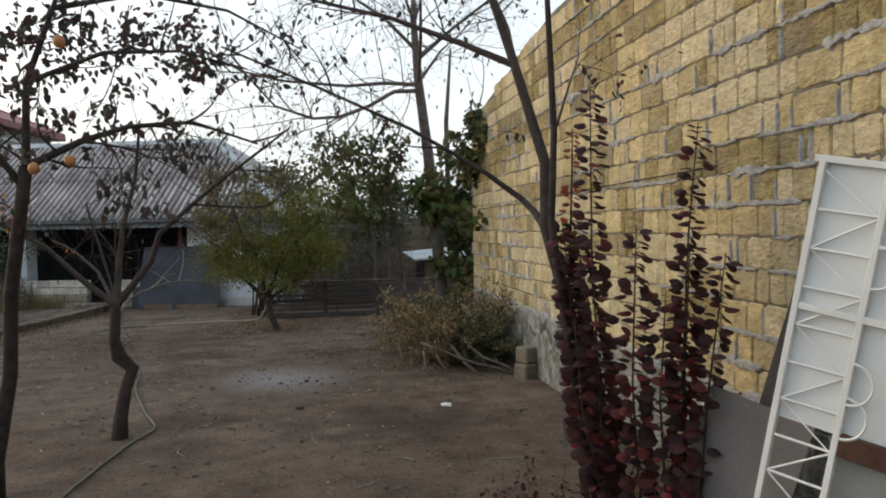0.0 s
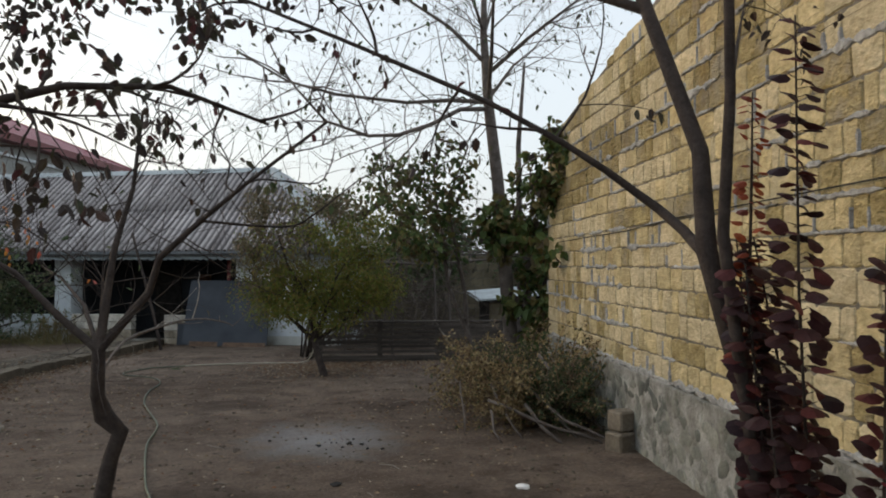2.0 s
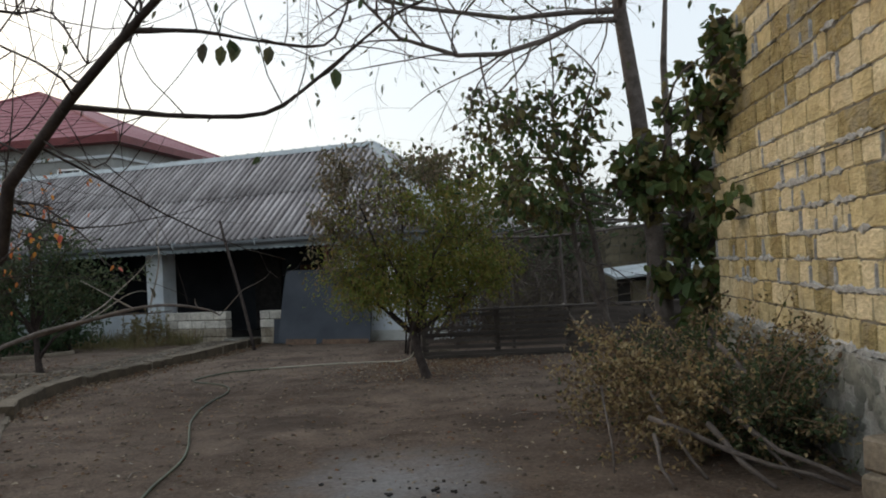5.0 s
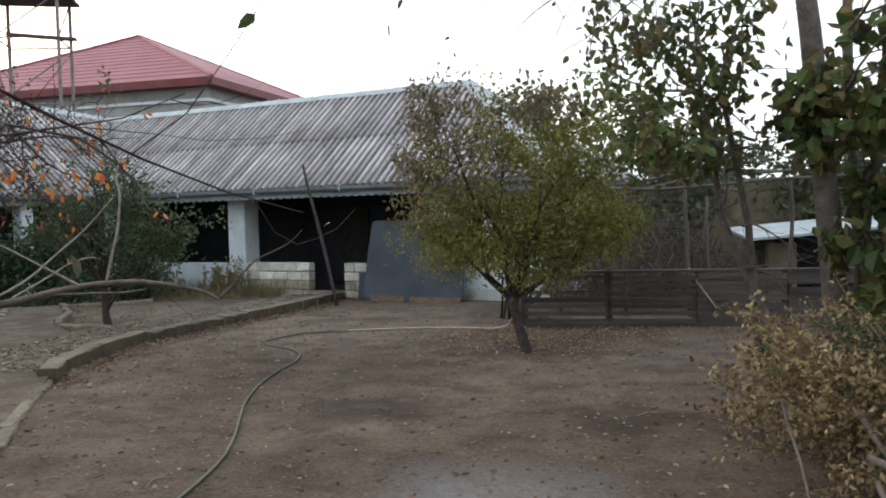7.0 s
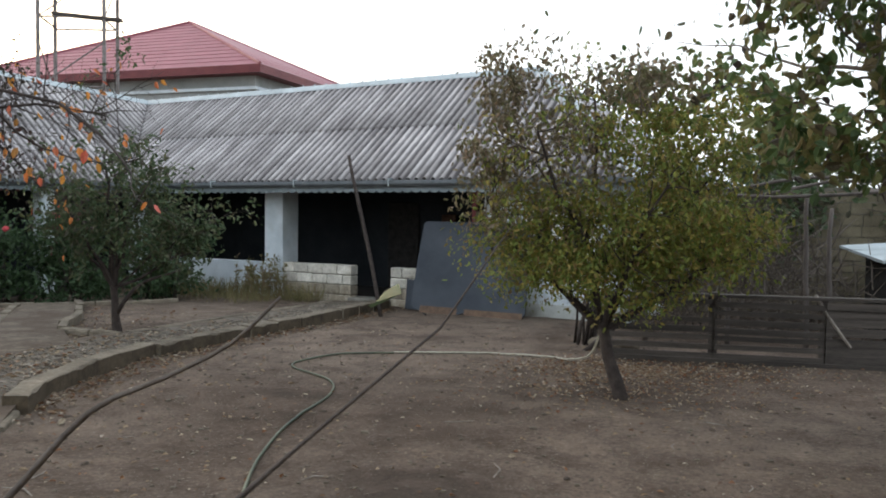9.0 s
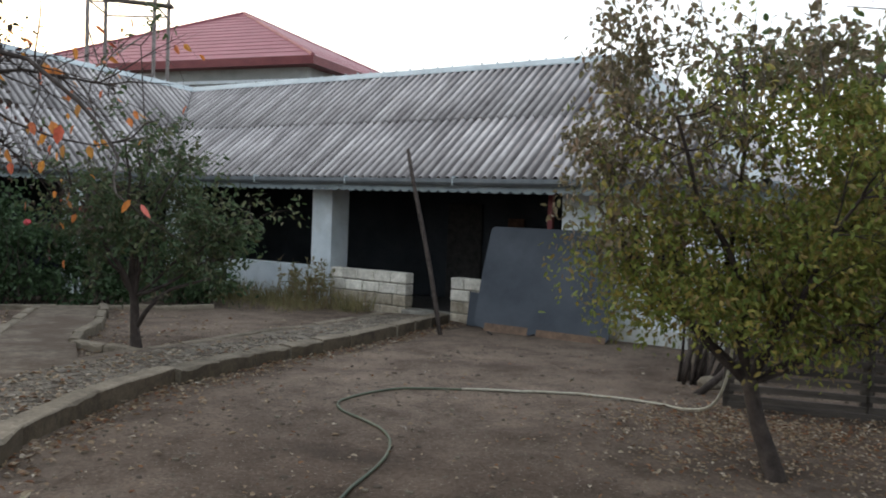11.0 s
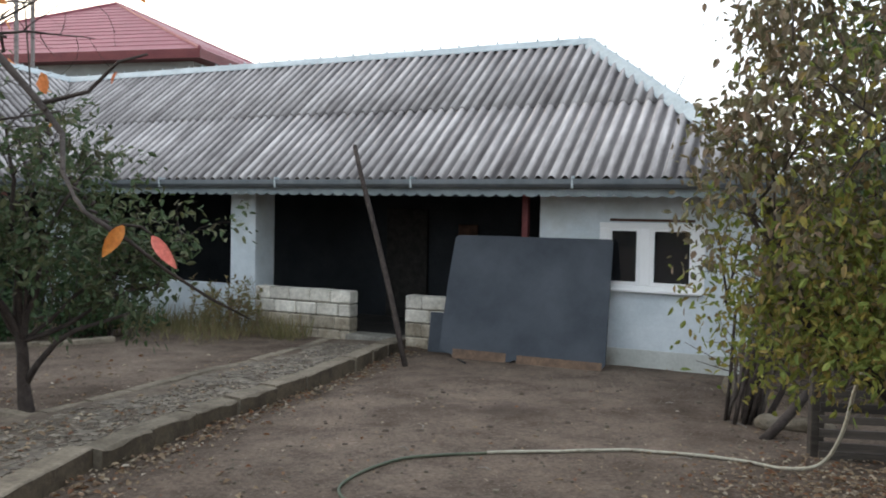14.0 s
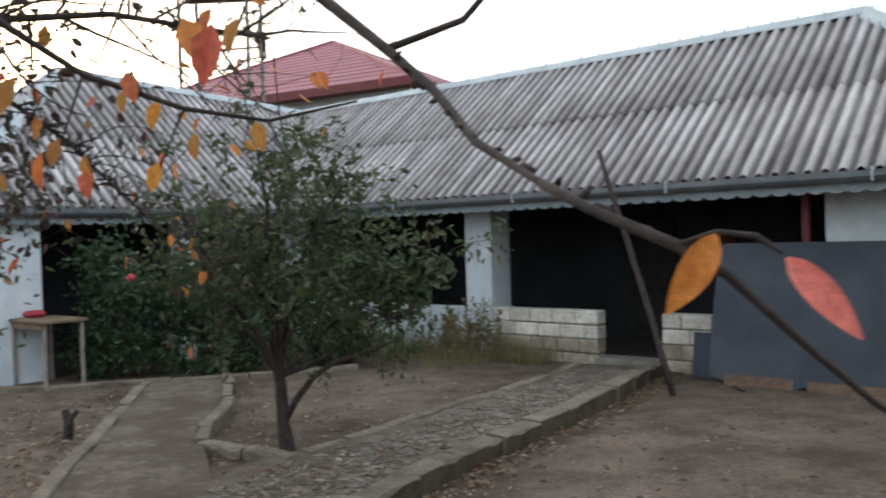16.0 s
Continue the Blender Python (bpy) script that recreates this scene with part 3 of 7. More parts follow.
win = thing("window", None, "", "")
win.parent = house
win.matrix_basis = Matrix.Translation((-0.13, 0, 0.135)) @ Matrix.Diagonal((1.05, 1, 0.855, 1))
win["label"] = "white plastic two-light window with dark panes"
for name, b in (("window_frame", (3.68, 4.92, -0.035, 0.03, 0.29, 0.37)), ("window_frame", (3.68, 4.92, -0.035, 0.03, 1.21, 1.29)),
                ("window_frame", (3.68, 3.79, -0.035, 0.03, 0.37, 1.21)), ("window_frame", (4.79, 4.92, -0.035, 0.03, 0.37, 1.21)),
                ("mullion", (4.17, 4.3, -0.035, 0.03, 0.37, 1.21)), ("window_sill", (3.64, 4.9, -0.08, -0.036, 0.27, 0.31))):
    part(name, box(*b, bevel=0.008), M_plastic, win)
for b in ((3.79, 4.17), (4.3, 4.79)):
    part("pane", box(b[0], b[1], -0.004, 0.004, 0.37, 1.21), M_glass, win)
    fr = box(b[0] + 0.002, b[1] - 0.002, -0.028, 0.02, 0.371, 0.42)
    for c in ((b[0] + 0.002, b[1] - 0.002, -0.028, 0.02, 1.17, 1.209), (b[0] + 0.002, b[0] + 0.04, -0.028, 0.02, 0.42, 1.17), (b[1] - 0.04, b[1] - 0.002, -0.028, 0.02, 0.42, 1.17)):
        box(*c, bm=fr)
    part("sash", fr, M_plastic, win)
part("window_lintel", box(3.8, 4.8, -0.012, -0.002, 1.31, 1.35), M_rust, win)
tray = part("ledge_tray", box(4.5, 4.7, 0.04, 0.12, 0.375, 0.44, bevel=0.02), M_plastic, win)


def slope(m, a_left, a_right, left, right, name, cap_label="", rise=0.0, rows=2):
    """One plane of the corrugated roof, sheet by sheet. left, right: +1 a hip, -1 a valley, 0 a plain end. m takes (along, out from the ridge) to the house."""
    lo, hi = a_left - HALF * (left > 0), a_right + HALF * (right > 0)
    sheet, step = PITCH * 6, PITCH / 6
    cols, rr = int((hi - lo) / sheet) + 1, random.Random(int(abs(a_left) * 7))
    for c in range(cols):
        for k in range(rows):
            t0, t1 = k / rows, (k + 1) / rows + (0.03 if k < rows - 1 else 0)
            v, f, prev = [], [], None
            lift = 0.02 * (rows - 1 - k) + rr.uniform(-0.004, 0.006)
            for i in range(37):
                a = lo + c * sheet + i * step
                if a > hi + 1e-6:
                    break
                u0, u1 = t0, t1
                if left > 0:
                    u0 = max(u0, (a_left - a) / HALF)
                if left < 0:
                    u1 = min(u1, (a - a_left) / HALF)
                if right > 0:
                    u0 = max(u0, (a - a_right) / HALF)
                if right < 0:
                    u1 = min(u1, (a_right - a) / HALF)
                if u1 - u0 < 0.004:
                    prev = None
                    continue
                wave = 0.036 * math.cos(2 * math.pi * a / PITCH)
                b = len(v)
                for t in (u0, u1):
                    z = RIDGE_Z + (EAVE_Z - RIDGE_Z) * t + wave + lift
                    p = m @ Vector((a, HALF * t, z))
                    p.z += rise * max(0.0, min(1.0, (2.5 - p.y) / 5.5)) * (1 - t) if rise else 0
                    v.append(p)
                if prev is not None:
                    f.append((prev, b, b + 1, prev + 1))
                prev = b
            if f:
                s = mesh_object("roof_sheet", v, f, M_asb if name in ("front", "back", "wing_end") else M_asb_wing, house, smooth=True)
                md = s.modifiers.new("thickness", "SOLIDIFY")
                md.thickness = 0.008


def frame_of(origin, along, out):
    return Matrix(((along[0], out[0], 0, origin[0]), (along[1], out[1], 0, origin[1]), (0, 0, 1, 0), (0, 0, 0, 1)))


slope(frame_of((0, RIDGE_V), (1, 0), (0, -1)), RIDGE_L, RIDGE_R, -1, 1, "front")
slope(frame_of((0, RIDGE_V), (1, 0), (0, 1)), RIDGE_L, RIDGE_R, 1, 1, "back")
slope(frame_of((RIDGE_R, 0), (0, 1), (1, 0)), RIDGE_V, RIDGE_V, 1, 1, "end")
slope(frame_of((RIDGE_L, 0), (0, 1), (1, 0)), WING_V, RIDGE_V, 1, -1, "wing", rise=WING_RISE)
slope(frame_of((RIDGE_L, 0), (0, 1), (-1, 0)), WING_V, RIDGE_V, 1, 1, "wing_back", rise=WING_RISE)
slope(frame_of((0, WING_V), (1, 0), (0, -1)), RIDGE_L, RIDGE_L, 1, 1, "wing_end", rise=WING_RISE)


def ridge_cap(a, b, name="ridge_cap"):
    a, b = Vector(a), Vector(b)
    n = max(2, int((b - a).length / 1.0))
    for i in range(n):
        p, q = a.lerp(b, i / n), a.lerp(b, (i + 1.03) / n)
        d = (q - p).normalized()
        s = Vector((-d.y, d.x, 0)).normalized()
        g, up = Geo(), s.cross(d) * -1
        up = up if up.z > 0 else -up
        base = len(g.v)
        for e in (p, q):
            for x, z in ((-0.15, -0.085), (-0.14, -0.06), (-0.05, 0.035), (0, 0.055), (0.05, 0.035), (0.14, -0.06), (0.15, -0.085)):
                g.v.append(e + s * x + up * (z + 0.02 + 0.004 * (i % 2)))
        for k in range(6):
            g.f.append((base + k, base + k + 1, base + 8 + k, base + 7 + k))
        ob = g.out(name, M_cap, house)
        ob.modifiers.new("thickness", "SOLIDIFY").thickness = 0.004


def cap_nails(a, b, step=PITCH * 2):
    a, b = Vector(a), Vector(b)
    g, n = Geo(), int((b - a).length / step)
    for i in range(n):
        p = a.lerp(b, (i + 0.5) / n)
        g.box((p.x, p.y, p.z + 0.09), 0.025, 0.025, 0.05)
    tagged(g.out("cap_bolts", M_cap, house), kind="stuff")


R0, R1 = (RIDGE_R, RIDGE_V, RIDGE_Z), (RIDGE_L, RIDGE_V, RIDGE_Z)
RW = (RIDGE_L, WING_V, RIDGE_Z + WING_RISE)
for a, b in ((R1, R0), (R0, (RIDGE_R + HALF, RIDGE_V - HALF, EAVE_Z)), (R0, (RIDGE_R + HALF, RIDGE_V + HALF, EAVE_Z)), (R1, RW),
             (RW, (RIDGE_L + HALF, WING_V - HALF, EAVE_Z)), (RW, (RIDGE_L - HALF, WING_V - HALF, EAVE_Z)), (R1, (RIDGE_L - HALF, RIDGE_V + HALF, EAVE_Z))):
    ridge_cap(a, b)
    cap_nails(a, b)


def eave_line(m, length, name):
    """Gutter and scalloped tin fascia along an eave; m takes (along, out, z)."""
    g = Geo()
    n = max(2, int(length / 0.5))
    prof = [(-0.05, 0.05), (-0.05, -0.01), (-0.02, -0.05), (0.03, -0.05), (0.06, -0.01), (0.06, 0.05)]
    for x in (0, length):
        for y, z in prof:
            g.v.append(m @ Vector((x, y + 0.03, EAVE_Z - 0.055 + z)))
    for k in range(5):
        g.f.append((k, k + 1, 7 + k, 6 + k))
    ob = g.out("gutter", M_gutter, house)
    ob.modifiers.new("thickness", "SOLIDIFY").thickness = 0.006
    g, step = Geo(), 0.19 / 8
    k = int(length / step)
    for i in range(k + 1):
        x = i * step
        low = 1.545 - 0.04 * abs(math.sin(math.pi * x / 0.19)) ** 0.7
        g.v += [m @ Vector((x, -0.06, EAVE_Z - 0.04)), m @ Vector((x, -0.06, low + 0.03))]
        if i:
            g.f.append((2 * i - 2, 2 * i, 2 * i + 1, 2 * i - 1))
    ob = g.out("scalloped_fascia", M_fascia, house, "grey tin fascia with a scalloped lower edge")
    ob.modifiers.new("thickness", "SOLIDIFY").thickness = 0.004
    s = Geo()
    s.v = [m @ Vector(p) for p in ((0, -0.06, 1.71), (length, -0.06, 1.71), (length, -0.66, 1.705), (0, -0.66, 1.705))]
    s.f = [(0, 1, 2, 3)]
    # soffit takes the near-black shade colour too
    ob = s.out("soffit", M_shade_dark, house)
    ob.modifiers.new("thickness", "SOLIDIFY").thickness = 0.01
    for i in range(int(length / 2.2)):
        part("gutter_hook", box(0.4 + 2.2 * i, 0.42 + 2.2 * i, -0.05, 0.1, EAVE_Z - 0.12, EAVE_Z + 0.03, m=m), M_cap, house)


V0 = RIDGE_V - HALF
eave_line(frame_of((RIDGE_L + HALF, V0), (1, 0), (0, -1)), RIDGE_R - RIDGE_L, "front")
eave_line(frame_of((RIDGE_R + HALF, V0), (0, 1), (1, 0)), 2 * HALF, "end")
eave_line(frame_of((RIDGE_L + HALF, WING_V - HALF), (0, 1), (1, 0)), V0 - WING_V + HALF, "wing")
eave_line(frame_of((RIDGE_L - HALF, WING_V - HALF), (1, 0), (0, -1)), 2 * HALF, "wing_end")

# slate board leaning on the parapet and the wall
BOARD = HOUSE @ Matrix.Translation((1.74, -0.58, -0.6)) @ pose(0, 0, 0, -15, 0, 0)
bd = thing("leaning_board", BOARD, "large dark slate-grey board with peeled edge leaning on the house", "board")
g = bmesh.new()
outline = [(0, 0.12), (0.25, 0.02), (1.0, 0.02), (1.05, 0.05), (2.2, 0.05), (2.24, 0.1), (2.2, 1.65), (2.17, 1.68), (0.08, 1.68), (0.03, 1.64), (0.0, 1.0)]
lo = [g.verts.new((x, 0, z)) for x, z in outline]
hi = [g.verts.new((x, 0.02, z)) for x, z in outline]
g.faces.new(lo), g.faces.new(list(reversed(hi)))
for i in range(len(outline)):
    j = (i + 1) % len(outline)
    g.faces.new((lo[i], hi[i], hi[j], lo[j]))
part("panel", g, M_board, bd)
part("peeled_edge", box(0.2, 0.95, -0.006, 0.014, -0.01, 0.13), M_boardraw, bd, "bare brown lower edge where the facing has peeled")
part("peeled_edge", box(1.1, 2.2, -0.006, 0.014, 0.0, 0.12), M_boardraw, bd)
ob2 = thing("small_board", HOUSE @ Matrix.Translation((1.42, -0.25, -0.6)) @ pose(0, 0, 0, -8, 0, 0), "low grey board beside the parapet", "board")
part("panel", box(0, 0.5, 0, 0.015, 0, 0.55, bevel=0.003), M_board, ob2)

# the long leaning pole
po = thing("leaning_pole", Matrix.Translation((-1.05, 22.95, -0.58)), "dark weathered wooden pole leaning against the gutter", "pole")
g = Geo()
r = random.Random(3)
top = HOUSE @ Vector((0.53, -0.8, 2.22))
g.tube([Vector((0, 0, -0.05))] + [Vector((0, 0, 0)).lerp(top - Vector((-1.05, 22.95, -0.58)), i / 8) + rand_dir(r) * 0.012 for i in range(1, 9)], [0.035, 0.036, 0.035, 0.037, 0.035, 0.034, 0.033, 0.031, 0.03], 8)
g.out("pole", M_bark, po, smooth=True)

# ---------------------------------------------------------------- the paved path with its kerb
KERB = [(-2.0, 11.0), (-2.05, 12.9), (-2.6, 14.6), (-3.0, 15.6), (-3.25, 16.4), (-3.32, 17.4), (-3.25, 18.3), (-3.0, 19.1), (-2.7, 20.0), (-2.35, 20.9), (-1.95, 22.0), (-1.68, 22.8), (-1.4, 23.8), (-1.2, 24.35)]
KERB = KERB[3:]
INNER = [(-4.1, 15.6), (-4.45, 16.3), (-5.1, 17.8), (-5.85, 19.4), (-6.7, 21.2), (-7.6, 23.1)]
BED = [(-5.05, 20.0), (-4.25, 19.75), (-3.95, 20.0), (-3.5, 21.1), (-3.0, 22.3), (-2.45, 23.6), (-2.2, 24.5)]
BED2 = [(-5.05, 20.0), (-5.35, 20.6), (-5.55, 21.3), (-6.2, 22.6), (-6.6, 23.3)]


def polyline_at(pts, t):
    ds = [0]
    for a, b in zip(pts, pts[1:]):
        ds.append(ds[-1] + math.dist(a, b))
    s = t * ds[-1]
    for i in range(len(pts) - 1):
        if s <= ds[i + 1] or i == len(pts) - 2:
            k = (s - ds[i]) / (ds[i + 1] - ds[i])
            return Vector((pts[i][0] + (pts[i + 1][0] - pts[i][0]) * k, pts[i][1] + (pts[i + 1][1] - pts[i][1]) * k, 0)), (Vector(pts[i + 1]) - Vector(pts[i])).normalized(), ds[-1]


def strip_slab(name, pa, pb, z_off, thick, mat, label, n=40):
    g = Geo()
    for i in range(n + 1):
        a, b = polyline_at(pa, i / n)[0], polyline_at(pb, i / n)[0]
        for j in range(7):
            p = a.lerp(b, j / 6)
            g.v.append(Vector((p.x, p.y, float(np.interp(p.y, GROUND_Y, GROUND_Z)) + z_off * max(0.25, min(1.0, (p.y - 14.6) / 1.4)) + 0.005 * noise.noise((p.x * 3, p.y * 3, 1)))))
    for i in range(n):
        for j in range(6):
            q = i * 7 + j
            g.f.append((q, q + 7, q + 8, q + 1))
    ob = g.out(name, mat)
    tagged(ob, label, "path", kind="structure")
    md = ob.modifiers.new("thickness", "SOLIDIFY")
    md.thickness, md.offset = thick, -1
    return ob


PATH_IN = [(-3.5, 9.0), (-3.55, 12.0), (-4.1, 15.6), (-4.35, 17.4), (-4.4, 19.0), (-4.3, 19.6), (-3.95, 20.0), (-3.5, 21.1), (-3.0, 22.3), (-2.45, 23.6), (-2.2, 24.5)]
strip_slab("pavement", [(-2.0, 9.0), (-2.05, 12.8), (-3.0, 15.6), (-3.25, 16.4), (-3.32, 17.4), (-3.25, 18.3), (-3.0, 19.1), (-2.7, 20.0), (-2.35, 20.9), (-1.95, 22.0), (-1.68, 22.8), (-1.2, 24.35)], PATH_IN, 0.085, 0.2, M_pave, "broken grey paved path strewn with leaves and grit", 120)
strip_slab("pavement_branch", [(-4.05, 15.5), (-4.3, 17.4), (-4.4, 19.0), (-5.05, 20.0), (-5.5, 21.2), (-6.5, 23.2)], [(-4.15, 15.5), (-4.45, 16.3), (-5.1, 17.8), (-5.85, 19.5), (-6.7, 21.3), (-7.5, 23.0)], 0.075, 0.2, M_pave, "narrow side path of broken paving", 40)


def kerb_stone(length, wide, high, m, r):
    """One length of kerb with worn arrises, chipped and slightly crooked along its run."""
    g, n = Geo(), 5
    for i in range(n + 1):
        x = -length / 2 + 0.003 + (length - 0.006) * i / n
        sag, side = r.uniform(-0.004, 0.003), r.uniform(-0.004, 0.004)
        chip = r.uniform(0.012, 0.02) if r.random() < 0.85 else 0.035
        chip2 = r.uniform(0.012, 0.022)
        for y, z in ((-wide / 2, -0.25), (-wide / 2 + side, high - chip + sag), (-wide / 2 + chip * 0.7 + side, high - 0.004 + sag), (wide / 2 - chip2 * 0.7 + side, high + sag), (wide / 2 + side, high - chip2 + sag), (wide / 2, -0.25)):
            g.v.append(m @ Vector((x, y, z)))
    for i in range(n):
        for j in range(5):
            q = i * 6 + j
            g.f.append((q, q + 6, q + 7, q + 1))
    g.f += [tuple(range(6)), tuple(reversed(range(n * 6, n * 6 + 6)))]
    return g


def kerb_run(pts, wide, high, z_off, name, label, seg=0.55, seed=1):
    owner = tagged(thing(name), label, "kerb", kind="structure")
    r = random.Random(seed)
    total = polyline_at(pts, 0)[2]
    n = max(1, int(total / seg))
    for i in range(n):
        a, d, _ = polyline_at(pts, (i + 0.5) / n)
        z = float(np.interp(a.y, GROUND_Y, GROUND_Z)) + z_off
        m = pose(a.x + r.uniform(-0.015, 0.015), a.y, z + r.uniform(-0.012, 0.012), r.uniform(-2, 2), r.uniform(-2, 2), math.degrees(math.atan2(d.y, d.x)) + r.uniform(-2.5, 2.5))
        stone = kerb_stone(total / n, wide, high, m, r).out("kerb_stone", M_kerb, owner)
        stone.data.materials.append(M_soiled_shaded)  # yard side: splashed earth stuck on, and its shade put into the dark colour
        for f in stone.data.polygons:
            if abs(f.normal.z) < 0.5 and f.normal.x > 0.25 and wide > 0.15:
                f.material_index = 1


# ---------------------------------------------------------------- lane: far things
# neighbour with the red roof
red = thing("red_roofed_house", Matrix.Translation((-11.11, 49.08, 0)) @ pose(0, 0, 0, 0, 0, -14.4), "two-storey grey rendered house with a hipped dark pink-red tile roof", "house")
X1, Y0, X0, Y1, ZE, ZA = -0.7, 0.7, -20.5, 17.4, 8.5, 13.17
part("wall", box(X0, X1, Y0, Y1, -1, 8.2), M_render, red, "grey cement rendered wall")
part("cornice", box(X0 - 0.15, X1 + 0.15, Y0 - 0.15, Y1 + 0.15, 7.35, 7.5), M_white, red)
rm = bmesh.new()
e = 0.7
c = [rm.verts.new(p) for p in ((X0 - e, Y0 - e, ZE), (X1 + e, Y0 - e, ZE), (X1 + e, Y1 + e, ZE), (X0 - e, Y1 + e, ZE))]
ap = [rm.verts.new(((X0 + X1) / 2 - 0.15, (Y0 + Y1) / 2, ZA)), rm.verts.new(((X0 + X1) / 2 + 0.15, (Y0 + Y1) / 2, ZA))]
rm.faces.new((c[0], c[1], ap[1], ap[0])), rm.faces.new((c[1], c[2], ap[1])), rm.faces.new((c[2], c[3], ap[0], ap[1])), rm.faces.new((c[3], c[0], ap[0])), rm.faces.new(list(reversed(c)))
part("roof", rm, M_red, red, "dark pink-red metal tile roof")
part("eave_trim", box(X0 - e - 0.05, X1 + e + 0.05, Y0 - e - 0.05, Y1 + e + 0.05, ZE - 0.42, ZE - 0.01), M_redtrim, red, "dark red eaves board")
for k in range(1, 14):
    t = k / 14
    zz = ZE + (ZA - ZE) * t
    for sgn, axis in ((-1, 1), (1, 0)):
        hx, hy = ((X1 - X0) / 2 + e) * (1 - t), ((Y1 - Y0) / 2 + e) * (1 - t)
        mx, my = (X0 + X1) / 2, (Y0 + Y1) / 2
        if axis == 1:
            Geo().box((mx, my - hy, zz), 2 * hx, 0.05, 0.04).out("tile_course", M_red, red)
        else:
            Geo().box((mx + hx, my, zz), 0.05, 2 * hy, 0.04).out("tile_course", M_red, red)
hipg = Geo()
for q in ((X0 - e, Y0 - e), (X1 + e, Y0 - e), (X1 + e, Y1 + e)):
    hipg.tube([Vector((q[0], q[1], ZE + 0.03)), Vector(((X0 + X1) / 2, (Y0 + Y1) / 2, ZA + 0.04))], 0.09, 6)
hipg.out("hip_cap", M_red, red)
for x in (X0 + 2, X1 - 3.2):
    w2 = thing("window")
    w2.parent = red
    part("window_frame", box(x, x + 1.4, Y0 - 0.06, Y0 - 0.002, 5.4, 6.9, bevel=0.02), M_plastic, w2)
    part("pane", box(x + 0.1, x + 1.3, Y0 - 0.09, Y0 - 0.062, 5.5, 6.8), M_glass, w2)

# water tank on its tower
tw = thing("water_tower", Matrix.Translation((-16.73, 42.29, -0.6)) @ pose(0, 0, 0, 0, 0, 12) @ Matrix.Diagonal((1.5, 1.5, 1.34, 1)), "rusty water tank on a tall frame of thin steel legs", "water tower")
legs = [(-0.85, -0.7), (0.85, -0.7), (0.85, 0.7), (-0.85, 0.7)]
for x, y in legs:
    part("leg", box(x - 0.04, x + 0.04, y - 0.04, y + 0.04, 0, 8.5), M_tower, tw)
for z in (2.5, 5.0, 7.1):
    for (a, b) in zip(legs, legs[1:] + legs[:1]):
        g = Geo()
        g.tube([Vector((*a, z)), Vector((*b, z + (0.05 if a[0] < 0 else -0.05)))], 0.028, 5)
        g.out("cross_bar", M_tower, tw)
for a, b, z in ((legs[0], legs[1], 5.0), (legs[1], legs[2], 7.1), (legs[3], legs[0], 5.0), (legs[0], legs[1], 7.1)):
    g = Geo()
    g.tube([Vector((*a, z)), Vector((*b, z + 1.4))], 0.022, 5)
    g.out("brace", M_tower, tw)
part("plank", box(-1.0, 0.8, -0.75, -0.5, 7.12, 7.2, m=pose(0, 0, 0, 0, 4, 0)), M_plank, tw)
part("platform", box(-1.15, 1.1, -0.9, 0.9, 8.5, 8.58), M_plank, tw)
g = Geo()
g.tube([Vector((-1.0, 0, 9.25)), Vector((-0.95, 0, 9.25)), Vector((0.95, 0, 9.25)), Vector((1.0, 0, 9.25))], [0.5, 0.66, 0.66, 0.5], 20)
g.out("tank", M_rusty_tank, tw, "rusty cylindrical steel tank", smooth=False)

# ---------------------------------------------------------------- plank fence, pergola poles, hen shed, back wall
FENCE = Matrix.Translation((2.3, 19.2, -0.56)) @ pose(0, 0, 0, 0, 0, -9)
fe = thing("plank_fence", FENCE, "low fence of grey horizontal planks, open slats at one end", "fence")
r = random.Random(8)
for i in range(6):
    x = i * 1.22
    part("post", box(x - 0.05, x + 0.05, -0.06, 0.04, -0.1, 0.78 + r.uniform(0, 0.06), bevel=0.006), M_plank, fe)
for i in range(5):
    for k in range(7):
        if i < 2 and r.random() < 0.12:
            continue
        z = 0.06 + k * 0.103
        h = 0.062 if i < 2 else 0.1
        part("plank", box(i * 1.22 + 0.01, i * 1.22 + 1.21, -0.085, -0.062, z + r.uniform(-0.008, 0.008), z + h, m=pose(0, 0, 0, 0, r.uniform(-0.5, 0.5), 0)), M_plank, fe)
part("bottom_rail", box(0, 6.1, -0.12, -0.087, 0.0, 0.06), M_plank, fe)
part("top_rail", box(0, 6.1, -0.1, 0.05, 0.78, 0.815), M_plank, fe)

pg = thing("pergola_frame", None, "rough frame of crooked poles over the fence, for vines", "pergola")
r = random.Random(12)


def pole(a, b, rad, name="pole", mat=None, parent=None, w=0.012):
    g = Geo()
    pts = bent(a, b, r, w, 6)
    g.tube(pts, [rad * (1 - 0.04 * i) for i in range(7)], 7)
    return g.out(name, mat or M_pole, parent, smooth=True)


for x, y, z in ((4.0, 20.2, 1.5), (4.95, 20.0, 1.42), (5.35, 20.3, 1.3), (6.35, 19.6, 1.5), (7.9, 19.4, 1.5), (3.0, 20.6, 1.45)):
    pole((x, y, -0.6), (x + r.uniform(-0.05, 0.05), y, z), 0.035, "post", parent=pg)
for a, b in (((2.8, 20.3, 1.38), (8.4, 19.3, 1.42)), ((3.4, 20.9, 1.5), (8.6, 20.0, 1.56)), ((3.6, 19.9, 1.44), (4.6, 22.0, 1.5)), ((5.6, 19.5, 1.47), (6.4, 22.0, 1.52)), ((3.4, 20.6, 1.33), (7.2, 19.2, 1.62))):
    pole(a, b, 0.026, "rail", parent=pg, w=0.03)
